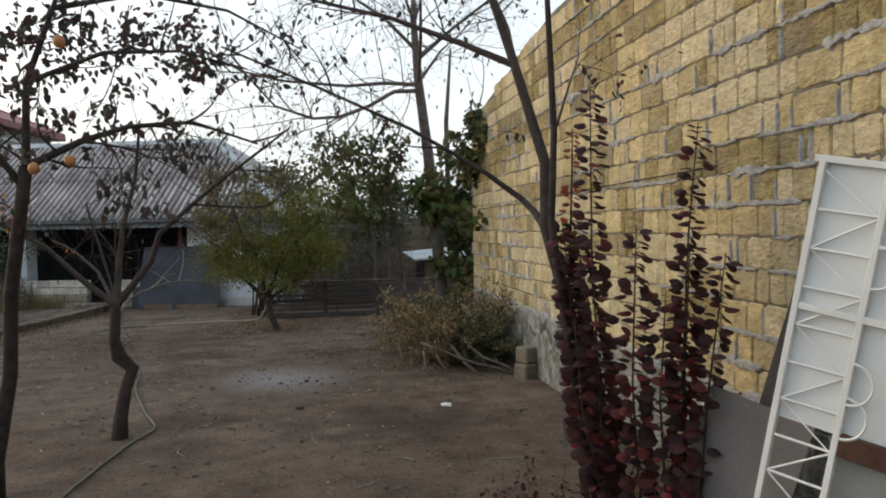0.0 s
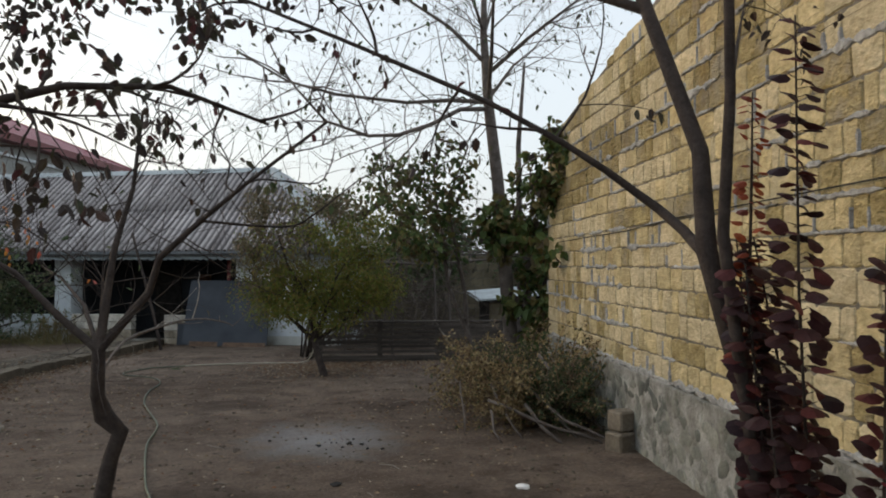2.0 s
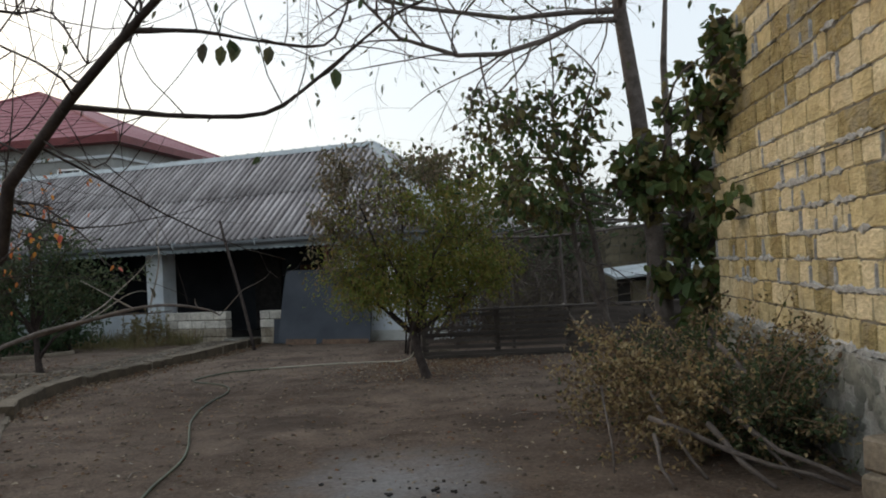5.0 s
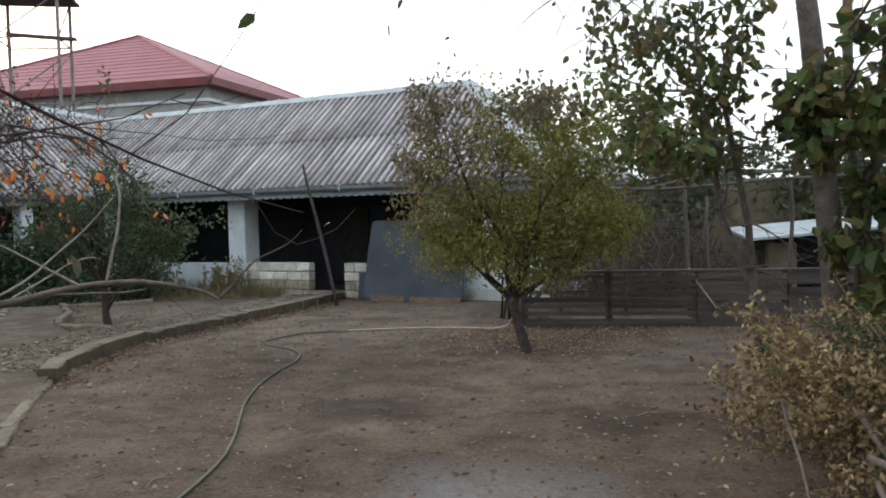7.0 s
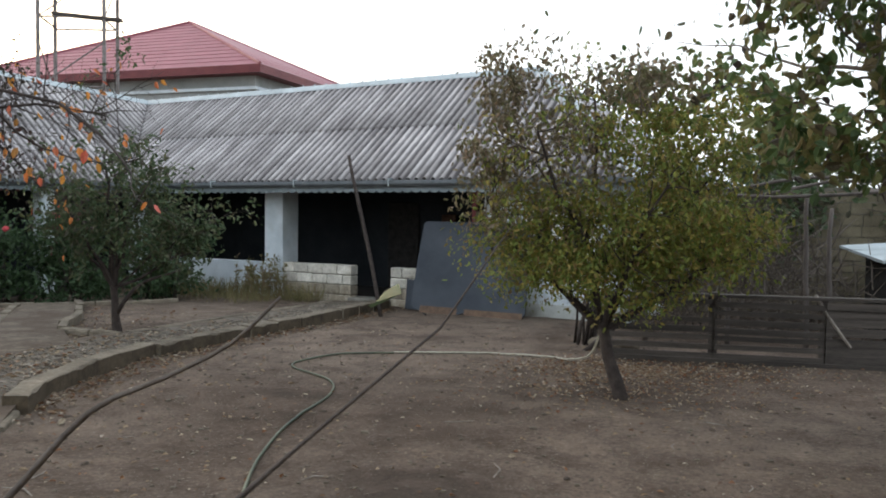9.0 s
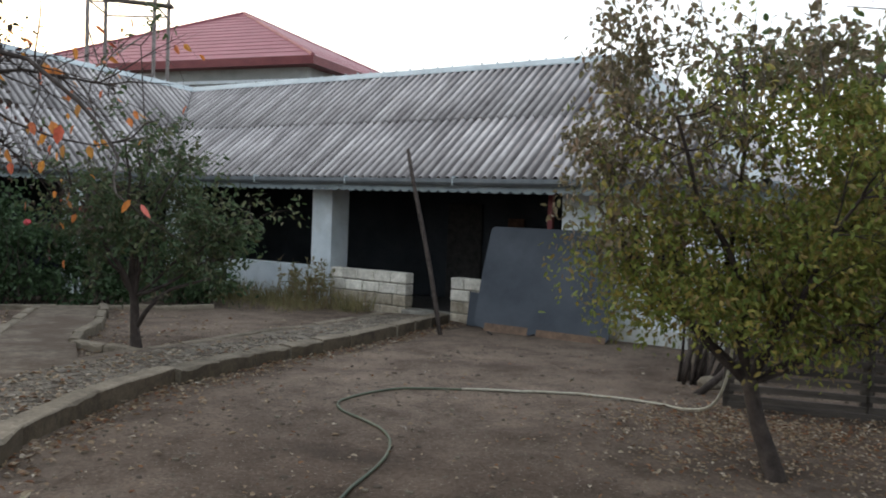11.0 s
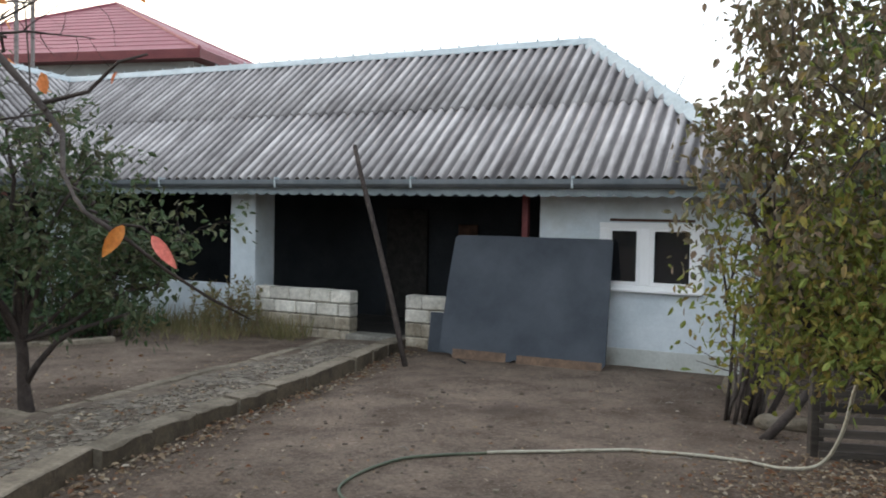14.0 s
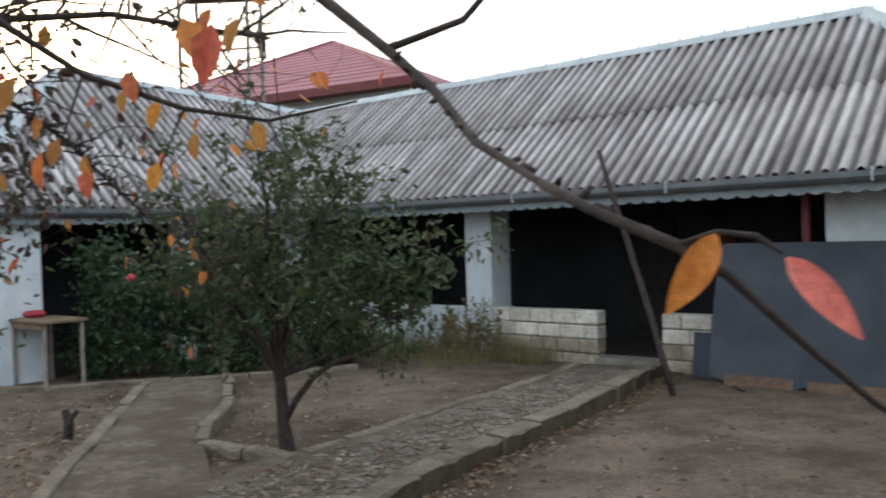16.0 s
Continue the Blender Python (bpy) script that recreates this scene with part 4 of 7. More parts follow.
for a, b in (((4.6, 18.8, 0.28), (4.95, 18.65, -0.3)), ((6.4, 18.6, 0.3), (6.75, 18.35, -0.35))):
    pole(a, b, 0.022, "prop", M_deadwood, pg)

shed = thing("hen_shed", Matrix.Translation((6.4, 20.6, -0.68)) @ pose(0, 0, 0, 0, 0, -9), "small dark hen shed of blocks with a pale tin roof", "shed")
part("wall", box(0, 0.45, 0, 0.2, 0, 1.2, bevel=0.01), M_blockwall, shed)
part("wall", box(2.3, 2.6, 0, 0.2, 0, 1.3, bevel=0.01), M_blockwall, shed)
# back and side in near-black: the shed's dark inside is put into the colour
part("back_wall", box(0, 2.6, 1.6, 1.8, 0, 1.3, bm=box(0, 0.15, 0.2, 1.6, 0, 1.2)), M_char, shed)
part("roof_sheet", box(-0.25, 2.9, -0.35, 2.0, 1.3, 1.34, m=pose(0, 0, 0, 3, -4.5, 0)), M_cap, shed, "pale blue-white tin roof")
part("netting_frame", box(0.45, 2.3, 0.05, 0.09, 0.55, 0.62), M_plank, shed)

bwall = thing("back_block_wall", Matrix.Translation((2.2, 25.0, -0.6)) @ pose(0, 0, 0, 0, 0, -12), "weathered grey and yellow block wall behind the pens", "wall", kind="structure")
part("wall_body", box(0, 14, 0, 0.2, -0.2, 2.3), M_mortar, bwall)
rows = Geo()
r = random.Random(5)
for k in range(11):
    x = -0.2 * (k % 2)
    while x < 14:
        w = r.uniform(0.3, 0.42)
        rows.box((max(x, 0) + w / 2, -0.012 + r.uniform(-0.004, 0.004), 0.1 + 0.205 * k), w - 0.02, 0.04, 0.185)
        x += w
tagged(rows.out("wall_blocks", M_blockwall, bwall), kind="stuff")

heap = thing("brushwood_stack", None, "dark heaped brushwood and netting behind the fence", "brushwood")
g = Geo()
r = random.Random(44)
for _ in range(900):
    p = Vector((r.uniform(2.9, 6.1), r.uniform(20.5, 23.3), 0))
    top = 1.3 * math.exp(-((p.x - 4.6) / 1.2) ** 2)
    p.z = -0.6 + r.uniform(0, 0.6 + top)
    d = rand_dir(r, 0.3) * r.uniform(0.4, 0.9)
    if (p + d).z < -0.6:
        d.z = abs(d.z)
    g.tube([p, p + d * 0.5 + rand_dir(r) * 0.04, p + d], [0.012, 0.009, 0.004], 4, caps=False)
tagged(g.out("stick_tangle", M_brush, heap), kind="stuff")

# ---------------------------------------------------------------- trees and plants


def tree(name, label, category="tree"):
    return thing(name, None, label, category)


def rooted(pts, radii, geo, sides=8):
    geo.tube(pts, radii, sides)


# slim orchard tree, knobbly trunk forking low
T1 = tree("orchard_tree", "small bare orchard tree with knobbly trunk and thin whippy branches")
r = random.Random(21)
g, tips = Geo(), []
base = Vector((-0.35, 8.6, ground_z(-0.35, 8.6) - 0.05))
g.tube([base, (-0.33, 8.62, -0.2), (-0.28, 8.63, 0.05), (-0.22, 8.63, 0.22), (-0.33, 8.63, 0.34), (-0.36, 8.55, 0.5), (-0.33, 8.4, 0.82)], [0.08, 0.062, 0.055, 0.062, 0.07, 0.05, 0.046], 9)
limbs = [
    ([(-0.33, 8.4, 0.82), (-0.03, 8.6, 1.2), (0.05, 8.5, 1.45), (0.35, 8.3, 1.72), (0.63, 8.15, 1.95), (1.15, 7.9, 2.35)], 0.034),
    ([(-0.33, 8.4, 0.82), (-0.3, 8.55, 1.2), (-0.26, 8.62, 1.53), (-0.15, 8.7, 1.95), (-0.1, 8.8, 2.5)], 0.036),
    ([(-0.33, 8.4, 0.82), (-0.6, 8.5, 1.05), (-0.9, 8.6, 1.35), (-1.3, 8.5, 1.6), (-1.8, 8.3, 2.0)], 0.032),
    ([(-0.33, 8.4, 0.82), (-0.5, 8.9, 1.1), (-0.75, 9.4, 1.3), (-1.0, 9.9, 1.4)], 0.02),
]
for pts, rad in limbs:
    pts = [Vector(p) for p in pts]
    n = len(pts)
    g.tube(pts, [rad * (1 - 0.72 * i / (n - 1)) for i in range(n)], 7, caps=False)
    for i in range(1, n):
        d = (pts[i] - pts[i - 1]).normalized()
        for _ in range(3):
            q = pts[i - 1].lerp(pts[i], r.random())
            nd = (d * 0.5 + rand_dir(r, 0.4)).normalized()
            if q.x < 0.7:
                spray(g, tips, q, nd, r.uniform(0.6, 1.2), rad * 0.15, 1, r, 4, 0.9, 0.0, 0.5, 5)
for pts, rad in (
        ([(0.3, 8.38, 1.71), (0.509, 8.45, 1.697), (0.69, 8.5, 1.685), (0.98, 8.5, 1.686), (1.16, 8.5, 1.796), (1.332, 8.5, 1.933), (1.481, 8.5, 2.046), (1.7, 8.5, 2.15)], 0.011),
        ([(0.58, 8.2, 1.92), (0.728, 8.6, 2.03), (0.948, 8.8, 2.04), (1.199, 8.9, 2.045), (1.295, 8.9, 2.183), (1.325, 8.9, 2.32)], 0.01),
        ([(-0.28, 8.6, 1.9), (-0.105, 8.7, 2.139), (0.032, 8.7, 2.142), (0.193, 8.6, 2.109), (0.391, 8.35, 1.85)], 0.008),
        ([(0.55, 8.2, 1.9), (0.5, 8.5, 1.98), (0.523, 8.6, 2.138), (0.44, 8.6, 2.295), (0.3, 8.6, 2.5)], 0.008),
        ([(0.9, 8.02, 2.15), (0.95, 8.3, 2.2), (1.2, 8.6, 2.3), (1.5, 8.8, 2.5)], 0.008)):
    fine = smooth_line(pts, 3)
    g.tube(fine, [rad * (1 - 0.7 * i / len(fine)) * r.uniform(0.85, 1.2) for i in range(len(fine))], 6)
    for k in range(11):
        q = fine[r.randrange(3, len(fine))]
        spray(g, tips, q, rand_dir(r, 1.3), r.uniform(0.3, 0.7), 0.003, 0, r, lift=0.6)
    for k in range(20):
        q = fine[r.randrange(1, len(fine))]
        g.tube([q, q + rand_dir(r) * r.uniform(0.012, 0.03)], [0.004, 0.002], 4)
low_limb = Geo()
low_limb.tube(smooth_line([(-0.36, 8.5, 0.6), (-0.25, 9.1, 0.82), (0.022, 9.62, 0.905), (0.117, 9.72, 0.926), (0.218, 9.73, 0.938), (0.334, 9.74, 0.938), (0.448, 9.78, 0.914), (0.515, 9.8, 0.893), (0.554, 9.8, 0.869)], 3), [0.012 - 0.0003 * i for i in range(25)], 7)
low_limb.tube(smooth_line([(-0.25, 9.1, 0.82), (0.0, 9.66, 0.895), (0.12, 9.78, 0.9), (0.23, 9.8, 0.9), (0.3, 9.85, 0.905)], 3), [0.006 - 0.0003 * i for i in range(13)], 5)
low_limb.tube(smooth_line([(0.554, 9.8, 0.869), (0.611, 9.8, 0.925), (0.676, 9.8, 0.993), (0.739, 9.8, 1.023), (0.794, 9.8, 1.052), (0.834, 9.8, 1.09)], 3), [0.0036 - 0.00015 * i for i in range(16)], 5)
low_limb.out("low_limb", M_dullbark, T1, "dusty brown low limb held out over the yard", True)
for pts, rad in (([(0.218, 9.73, 0.938), (0.242, 9.72, 1.022), (0.265, 9.72, 1.111), (0.276, 9.72, 1.215), (0.266, 9.72, 1.274), (0.278, 9.72, 1.318), (0.27, 9.72, 1.343)], 0.0055),
                 ([(0.448, 9.78, 0.914), (0.441, 9.75, 0.941), (0.443, 9.74, 0.965)], 0.004),
                 ([(0.133, 9.72, 0.932), (0.088, 9.7, 0.965), (0.028, 9.66, 1.011), (-0.08, 9.6, 1.09)], 0.0055),
                 ([(-0.05, 9.5, 0.9), (0.025, 9.6, 0.958), (0.091, 9.66, 1.032), (0.172, 9.7, 1.113), (0.254, 9.72, 1.208)], 0.0042),
                 ([(-0.02, 9.6, 0.905), (0.05, 9.7, 0.965), (0.105, 9.72, 1.002), (0.168, 9.72, 1.02), (0.206, 9.72, 1.015)], 0.0035)):
    fine = smooth_line(pts, 3)
    Geo().tube(fine, [rad * (1 - 0.6 * i / len(fine)) for i in range(len(fine))], 6).out("bleached_twig", M_palebark, T1, "bleached bare twig standing on the low limb", True)
g.out("trunk", M_bark, T1, "knobbly grey-brown trunk with long thin limbs", True)
lg = Geo()
foliage(lg, tips, r, 0.015, 0.06, 0.5, 0.9)
for x, y, z in ((0.74, 8.66, 2.0), (0.8, 8.7, 2.0), (0.86, 8.74, 2.01), (0.83, 8.72, 2.03), (0.98, 8.8, 2.02), (1.25, 8.5, 1.85)):
    lg.leaf(Vector((x, y, z)), Vector((r.uniform(-0.4, 0.4), r.uniform(-0.3, 0.3), -1)), Vector((r.uniform(-0.6, 0.6), -1, 0.2)), 0.085, 0.05)
lg.out("leaves", L_dull, T1, "last few hanging dull leaves")

# quince tree at the edge of the view
T2 = tree("quince_tree", "quince tree with dark hanging leaves and few yellow-red fruits")
r = random.Random(33)
g, tips = Geo(), []
g.tube([(-1.02, 6.75, -0.45), (-0.98, 6.6, 0.0), (-0.85, 6.4, 0.6), (-0.8, 6.2, 1.1), (-0.68, 5.85, 1.6), (-0.63, 5.75, 1.85)], [0.06, 0.048, 0.045, 0.042, 0.038, 0.036], 8)
limbs = [
    ([(-0.63, 5.75, 1.85), (-0.35, 5.8, 2.0), (-0.1, 5.9, 2.1), (0.28, 6.1, 2.16), (0.7, 6.3, 2.05)], 0.024, 1.0),
    ([(-0.63, 5.75, 1.85), (-0.6, 5.65, 2.3), (-0.45, 5.6, 2.7), (-0.3, 5.5, 3.1)], 0.026, 1.0),
    ([(-0.66, 5.8, 1.75), (-0.95, 5.6, 2.2), (-1.2, 5.4, 2.7)], 0.024, 1.0),
    ([(-0.45, 5.6, 2.7), (0.0, 5.75, 2.85), (0.5, 6.0, 2.85), (1.0, 6.3, 2.7)], 0.017, 0.8),
    ([(-0.6, 5.65, 2.3), (-0.2, 5.5, 2.45), (0.2, 5.6, 2.5), (0.6, 5.8, 2.45)], 0.015, 0.8),
    ([(-0.8, 6.2, 1.1), (-1.05, 6.4, 1.5), (-1.3, 6.6, 1.9)], 0.016, 0.6),
]
for pts, rad, leafs in limbs:
    pts = [Vector(p) for p in pts]
    n = len(pts)
    g.tube(pts, [rad * (1 - 0.7 * i / (n - 1)) for i in range(n)], 6, caps=False)
    for i in range(1, n):
        d = (pts[i] - pts[i - 1]).normalized()
        for _ in range(3):
            q = pts[i - 1].lerp(pts[i], r.random())
            spray(g, tips, q, (d * 0.5 + rand_dir(r, 0.15)).normalized(), r.uniform(0.3, 0.65), rad * 0.35, 1, r, 4, 0.9, 0.2, 0.0, 5)
g.out("trunk", M_bark, T2, "slender dark trunk and twigs", True)
lg = Geo()
foliage(lg, [t for t in tips if t[0].x < 0.25], r, 0.7, 0.06, 0.6, 0.8, per=2, jitter=0.05)
foliage(lg, [t for t in tips if t[0].x >= 0.25], r, 0.4, 0.055, 0.6, 0.8)
cloud(lg, r, (-0.56, 6.8, 2.75), (0.5, 0.4, 0.4), 260, 0.06, 0.6, 0.8, 0.2, 12)
cloud(lg, r, (0.32, 7.0, 2.8), (0.3, 0.3, 0.35), 90, 0.075, 0.75, 0.8, 0.2, 8)
cloud(lg, r, (-0.05, 6.5, 2.75), (0.5, 0.4, 0.3), 150, 0.06, 0.6, 0.8, 0.2, 12)
lg.out("leaves", L_purple, T2, "dusky green and purple hanging leaves")
for x, y, z in ((-0.37, 5.07, 2.41), (-0.53, 5.3, 1.81), (-0.36, 5.3, 1.85)):
    bm = bmesh.new()
    bmesh.ops.create_icosphere(bm, subdivisions=2, radius=0.029, matrix=Matrix.Translation((x, y, z)) @ Matrix.Diagonal((1, 1, 1.12, 1)))
    part("fruit", bm, M_fruit, T2, "hanging yellow-red fruit", True)
    sg = Geo()
    sg.tube([(x, y, z + 0.035), (x + 0.01, y + 0.01, z + 0.09)], 0.003, 4)
    sg.out("stalk", M_bark, T2)

# tall tree by the wall with a long arching bough
T3 = tree("walnut_tree", "leaning dark-barked tree by the yellow wall with a long arching bough")
r = random.Random(55)
g, tips = Geo(), []
g.tube([(2.66, 4.98, -0.45), (2.62, 5.03, -0.2), (2.52, 5.2, 0.65), (2.42, 5.22, 1.04), (2.33, 5.27, 1.45), (2.4, 5.42, 1.86), (2.36, 5.78, 2.55), (2.27, 5.95, 3.05), (2.1, 6.2, 3.9)], [0.05, 0.044, 0.04, 0.04, 0.042, 0.036, 0.032, 0.029, 0.022], 9)
g.tube([(2.55, 4.95, -0.4), (2.35, 5.0, 0.6), (2.24, 5.02, 1.5), (2.24, 4.97, 2.0), (2.17, 4.87, 2.5), (2.1, 4.8, 3.3)], [0.03, 0.026, 0.023, 0.02, 0.018, 0.012], 7)
limbs = [
    ([(2.33, 5.26, 1.42), (2.38, 5.52, 1.54), (2.35, 5.67, 1.64), (2.245, 5.708, 1.724), (2.135, 5.754, 1.816), (1.93, 5.75, 1.93), (1.66, 5.95, 2.13), (1.14, 6.29, 2.43), (0.5, 6.6, 2.75)], 0.026, 2),
    ([(2.36, 5.78, 2.55), (2.1, 6.1, 2.75), (1.7, 6.5, 3.0), (1.2, 6.9, 3.2), (0.6, 7.2, 3.5)], 0.026, 4),
    ([(2.36, 5.78, 2.55), (2.5, 6.2, 2.9), (2.6, 6.7, 3.3)], 0.022, 4),
    ([(2.27, 5.95, 3.05), (1.9, 5.9, 3.4), (1.4, 5.8, 3.7)], 0.02, 3),
    ([(2.24, 4.97, 2.0), (2.5, 5.3, 2.3), (2.75, 5.6, 2.6)], 0.01, 3),
]
for pts, rad, k in limbs:
    pts = [Vector(p) for p in pts]
    n = len(pts)
    g.tube(pts, [rad * (1 - 0.7 * i / (n - 1)) for i in range(n)], 7, caps=False)
    for i in range(6 if n > 8 else 2, n):
        d = (pts[i] - pts[i - 1]).normalized()
        for _ in range(k):
            q = pts[i - 1].lerp(pts[i], r.random())
            spray(g, tips, q, (d * 0.6 + rand_dir(r, 0.3)).normalized(), r.uniform(0.4, 0.8), rad * 0.3, 1, r, 4, 0.8, 0.1, 0.1, 5)
g.out("trunk", M_bark, T3, "dark brown trunk with a second thin stem", True)
lg = Geo()
foliage(lg, tips, r, 0.24, 0.06, 0.6, 0.8)
lg.out("leaves", L_purple, T3, "sparse dusky leaves")


# plum-purple shrubs, round leaves in ranks along upright shoots
def shoot(owner, pts, leaves, size, r, mat_stem=M_bark, start=0.12):
    g, lg = Geo(), Geo()
    pts = [Vector(p) for p in pts]
    n = len(pts)
    g.tube(pts, [0.01 * (1 - 0.7 * i / (n - 1)) for i in range(n)], 6)
    seg = [(pts[i + 1] - pts[i]).length for i in range(n - 1)]
    total, ang = sum(seg), r.uniform(-0.5, 0.5)
    for k in range(leaves):
        if r.random() < 0.1:
            continue
        t = start + (1 - start) * (k // 2 + r.uniform(-0.18, 0.18)) * 2 / leaves
        s, i = max(0.0, min(t, 0.999)) * total, 0
        while s > seg[i]:
            s -= seg[i]
            i += 1
        p = pts[i].lerp(pts[i + 1], s / seg[i])
        a = ang + r.uniform(-0.5, 0.5) + math.pi * (k % 2) + (1.3 if k % 8 == 5 else 0)
        side = Vector((math.cos(a), math.sin(a), 0))
        q = p + side * size * r.uniform(0.15, 0.5) + Vector((0, 0, 0.01))
        g.tube([p, q], [0.0022, 0.0015], 3, caps=False)
        round_leaf(lg, q, side + Vector((0, 0, r.uniform(-0.5, 0.1))), size * r.uniform(0.8, 1.15) * (1.15 - 0.4 * t), r)
    return g, lg


def round_leaf(lg, p, d, size, r):
    d = d.normalized()
    n = (Vector((0, -0.45, 0.75)) + rand_dir(r) * 0.4).normalized()
    s = d.cross(n).normalized()
    n = s.cross(d)
    b = len(lg.v)
    lg.v.append(p + d * size * 0.5 + n * size * 0.06)
    for k in range(8):
        a = 2 * math.pi * k / 8 + math.pi
        w = 0.5 if k else 0.42
        lg.v.append(p + d * (0.5 + math.cos(a) * w) * size + s * math.sin(a) * 0.44 * size - n * size * 0.1 * abs(math.sin(a)))
    for k in range(8):
        lg.f.append((b, b + 1 + k, b + 1 + (k + 1) % 8))


r = random.Random(77)
shrubs = [
    ("tall plum-leaved shrub of upright shoots beside the yellow wall", [[(2.55, 4.85, -0.35), (2.44, 4.82, 0.3), (2.38, 4.8, 1.3), (2.4, 4.83, 2.25)], [(2.6, 4.95, -0.35), (2.4, 5.0, 0.5), (2.3, 4.98, 1.4)], [(2.5, 4.8, -0.33), (2.3, 4.78, 0.4), (2.26, 4.8, 0.95)]], 105, L_plum),
    ("lower plum-leaved shrub with reddish shoots beside the yellow wall", [[(2.5, 4.5, -0.3), (2.48, 4.55, 0.6), (2.54, 4.59, 1.46)], [(2.6, 4.4, -0.3), (2.62, 4.5, 0.5), (2.7, 4.55, 1.1)]], 62, L_plum),
    ("plum-leaved shrub with dark red tops against the yellow wall", [[(2.75, 4.45, -0.3), (2.8, 4.55, 0.6), (2.92, 4.65, 1.4), (3.03, 4.7, 2.05)], [(2.8, 4.5, -0.3), (2.85, 4.6, 0.6), (2.93, 4.65, 1.35)], [(2.7, 4.3, -0.3), (2.85, 4.4, 0.5), (3.02, 4.45, 1.3)]], 92, L_plum),
]
shrubs.append(("plum-leaved shrub growing up round the leaning dark trunk", [[(2.68, 4.95, -0.32), (2.54, 5.08, 0.4), (2.42, 5.12, 0.95), (2.36, 5.12, 1.5)], [(2.72, 4.9, -0.32), (2.58, 5.02, 0.4), (2.48, 5.06, 1.1), (2.42, 5.1, 1.5)], [(2.65, 4.9, -0.3), (2.46, 5.0, 0.5), (2.33, 5.05, 1.3)]], 70, L_plum))
for label, stems, count, mat in shrubs:
    s = thing("smoke_bush", None, label, "shrub")
    g, lg = Geo(), Geo()
    for k, pts in enumerate(stems):
        reach = sum((Vector(q) - Vector(p)).length for p, q in zip(pts, pts[1:]))
        a, b = shoot(s, pts, int(reach / (0.034 if count != 70 else 0.028)) * 2, 0.1 if count != 70 else 0.085, r, start=0.08 if count != 70 else 0.3)
        a.out("stem", M_bark, s, "", True)
        for src, dst in ((b, lg),):
            n = len(dst.v)
            dst.v += src.v
            dst.f += [tuple(i + n for i in f) for f in src.f]
    lg.out("leaves", mat, s, "round plum-purple and dark red leaves in ranks")
    low = Geo()
    for pts in (stems[:2] if count != 70 else []):
        foot, mid_point = Vector(pts[0]), Vector(pts[1])
        for _ in range(22):
            q = foot.lerp(mid_point, r.uniform(0.25, 1.2)) + Vector((r.gauss(0, 0.05), r.gauss(0, 0.05), 0))
            round_leaf(low, q, rand_dir(r, -0.3), 0.06 * r.uniform(0.7, 1.2), r)
    if low.v:
        low.out("low_leaves", L_crimson, s, "crimson leaves near the foot")
    if label.startswith("tall"):
        a, b = shoot(s, [(2.35, 5.08, 0.6), (2.4, 5.1, 1.3), (2.43, 5.12, 1.75), (2.45, 5.14, 2.05)], 76, 0.06, r, start=0.3)
        a.out("stem", M_bark, s, "", True)
        b.out("top_leaves", L_rust, s, "rust-red leaves at the shoot's tip")
# dry sprouts at their feet
s = thing("wall_foot_weeds", None, "tangle of dry sprouts and fallen leaves at the wall's foot", "weeds")
g, lg = Geo(), Geo()
for _ in range(160):
    x = r.uniform(2.0, 3.0)
    y = r.uniform(3.9, 5.9)
    p = Vector((x, y, ground_z(x, y) - 0.02))
    h = r.uniform(0.1, 0.5)
    q = p + rand_dir(r, 1.2) * h
    q.z = max(q.z, p.z + 0.05)
    g.tube([p, p.lerp(q, 0.5) + rand_dir(r) * 0.02, q], [0.004, 0.003, 0.0015], 4, caps=False)
    for k in range(4):
        lg.leaf(p.lerp(q, r.random()), rand_dir(r), rand_dir(r, 1), 0.045, 0.03)
tagged(g.out("stem_tangle", M_twig, s), kind="stuff")
lg.out("leaves", L_plum, s)

# the far tall tree with broad leaves beneath
T4 = tree("tall_bare_tree", "tall slender tree with bare spreading upper branches")
r = random.Random(91)
g, tips = Geo(), []
g.tube([(4.95, 15.0, -0.7), (4.93, 15.0, 0.3), (4.85, 15.05, 1.5), (4.75, 15.1, 2.8), (4.6, 15.12, 4.06), (4.55, 15.2, 5.2), (4.6, 15.3, 6.6)], [0.13, 0.115, 0.11, 0.1, 0.085, 0.06, 0.03], 10)
g.tube([(5.25, 15.2, -0.7), (5.3, 15.25, 0.8), (5.2, 15.3, 2.2), (5.15, 15.2, 3.4), (5.3, 15.3, 4.8)], [0.07, 0.06, 0.055, 0.045, 0.02], 8)
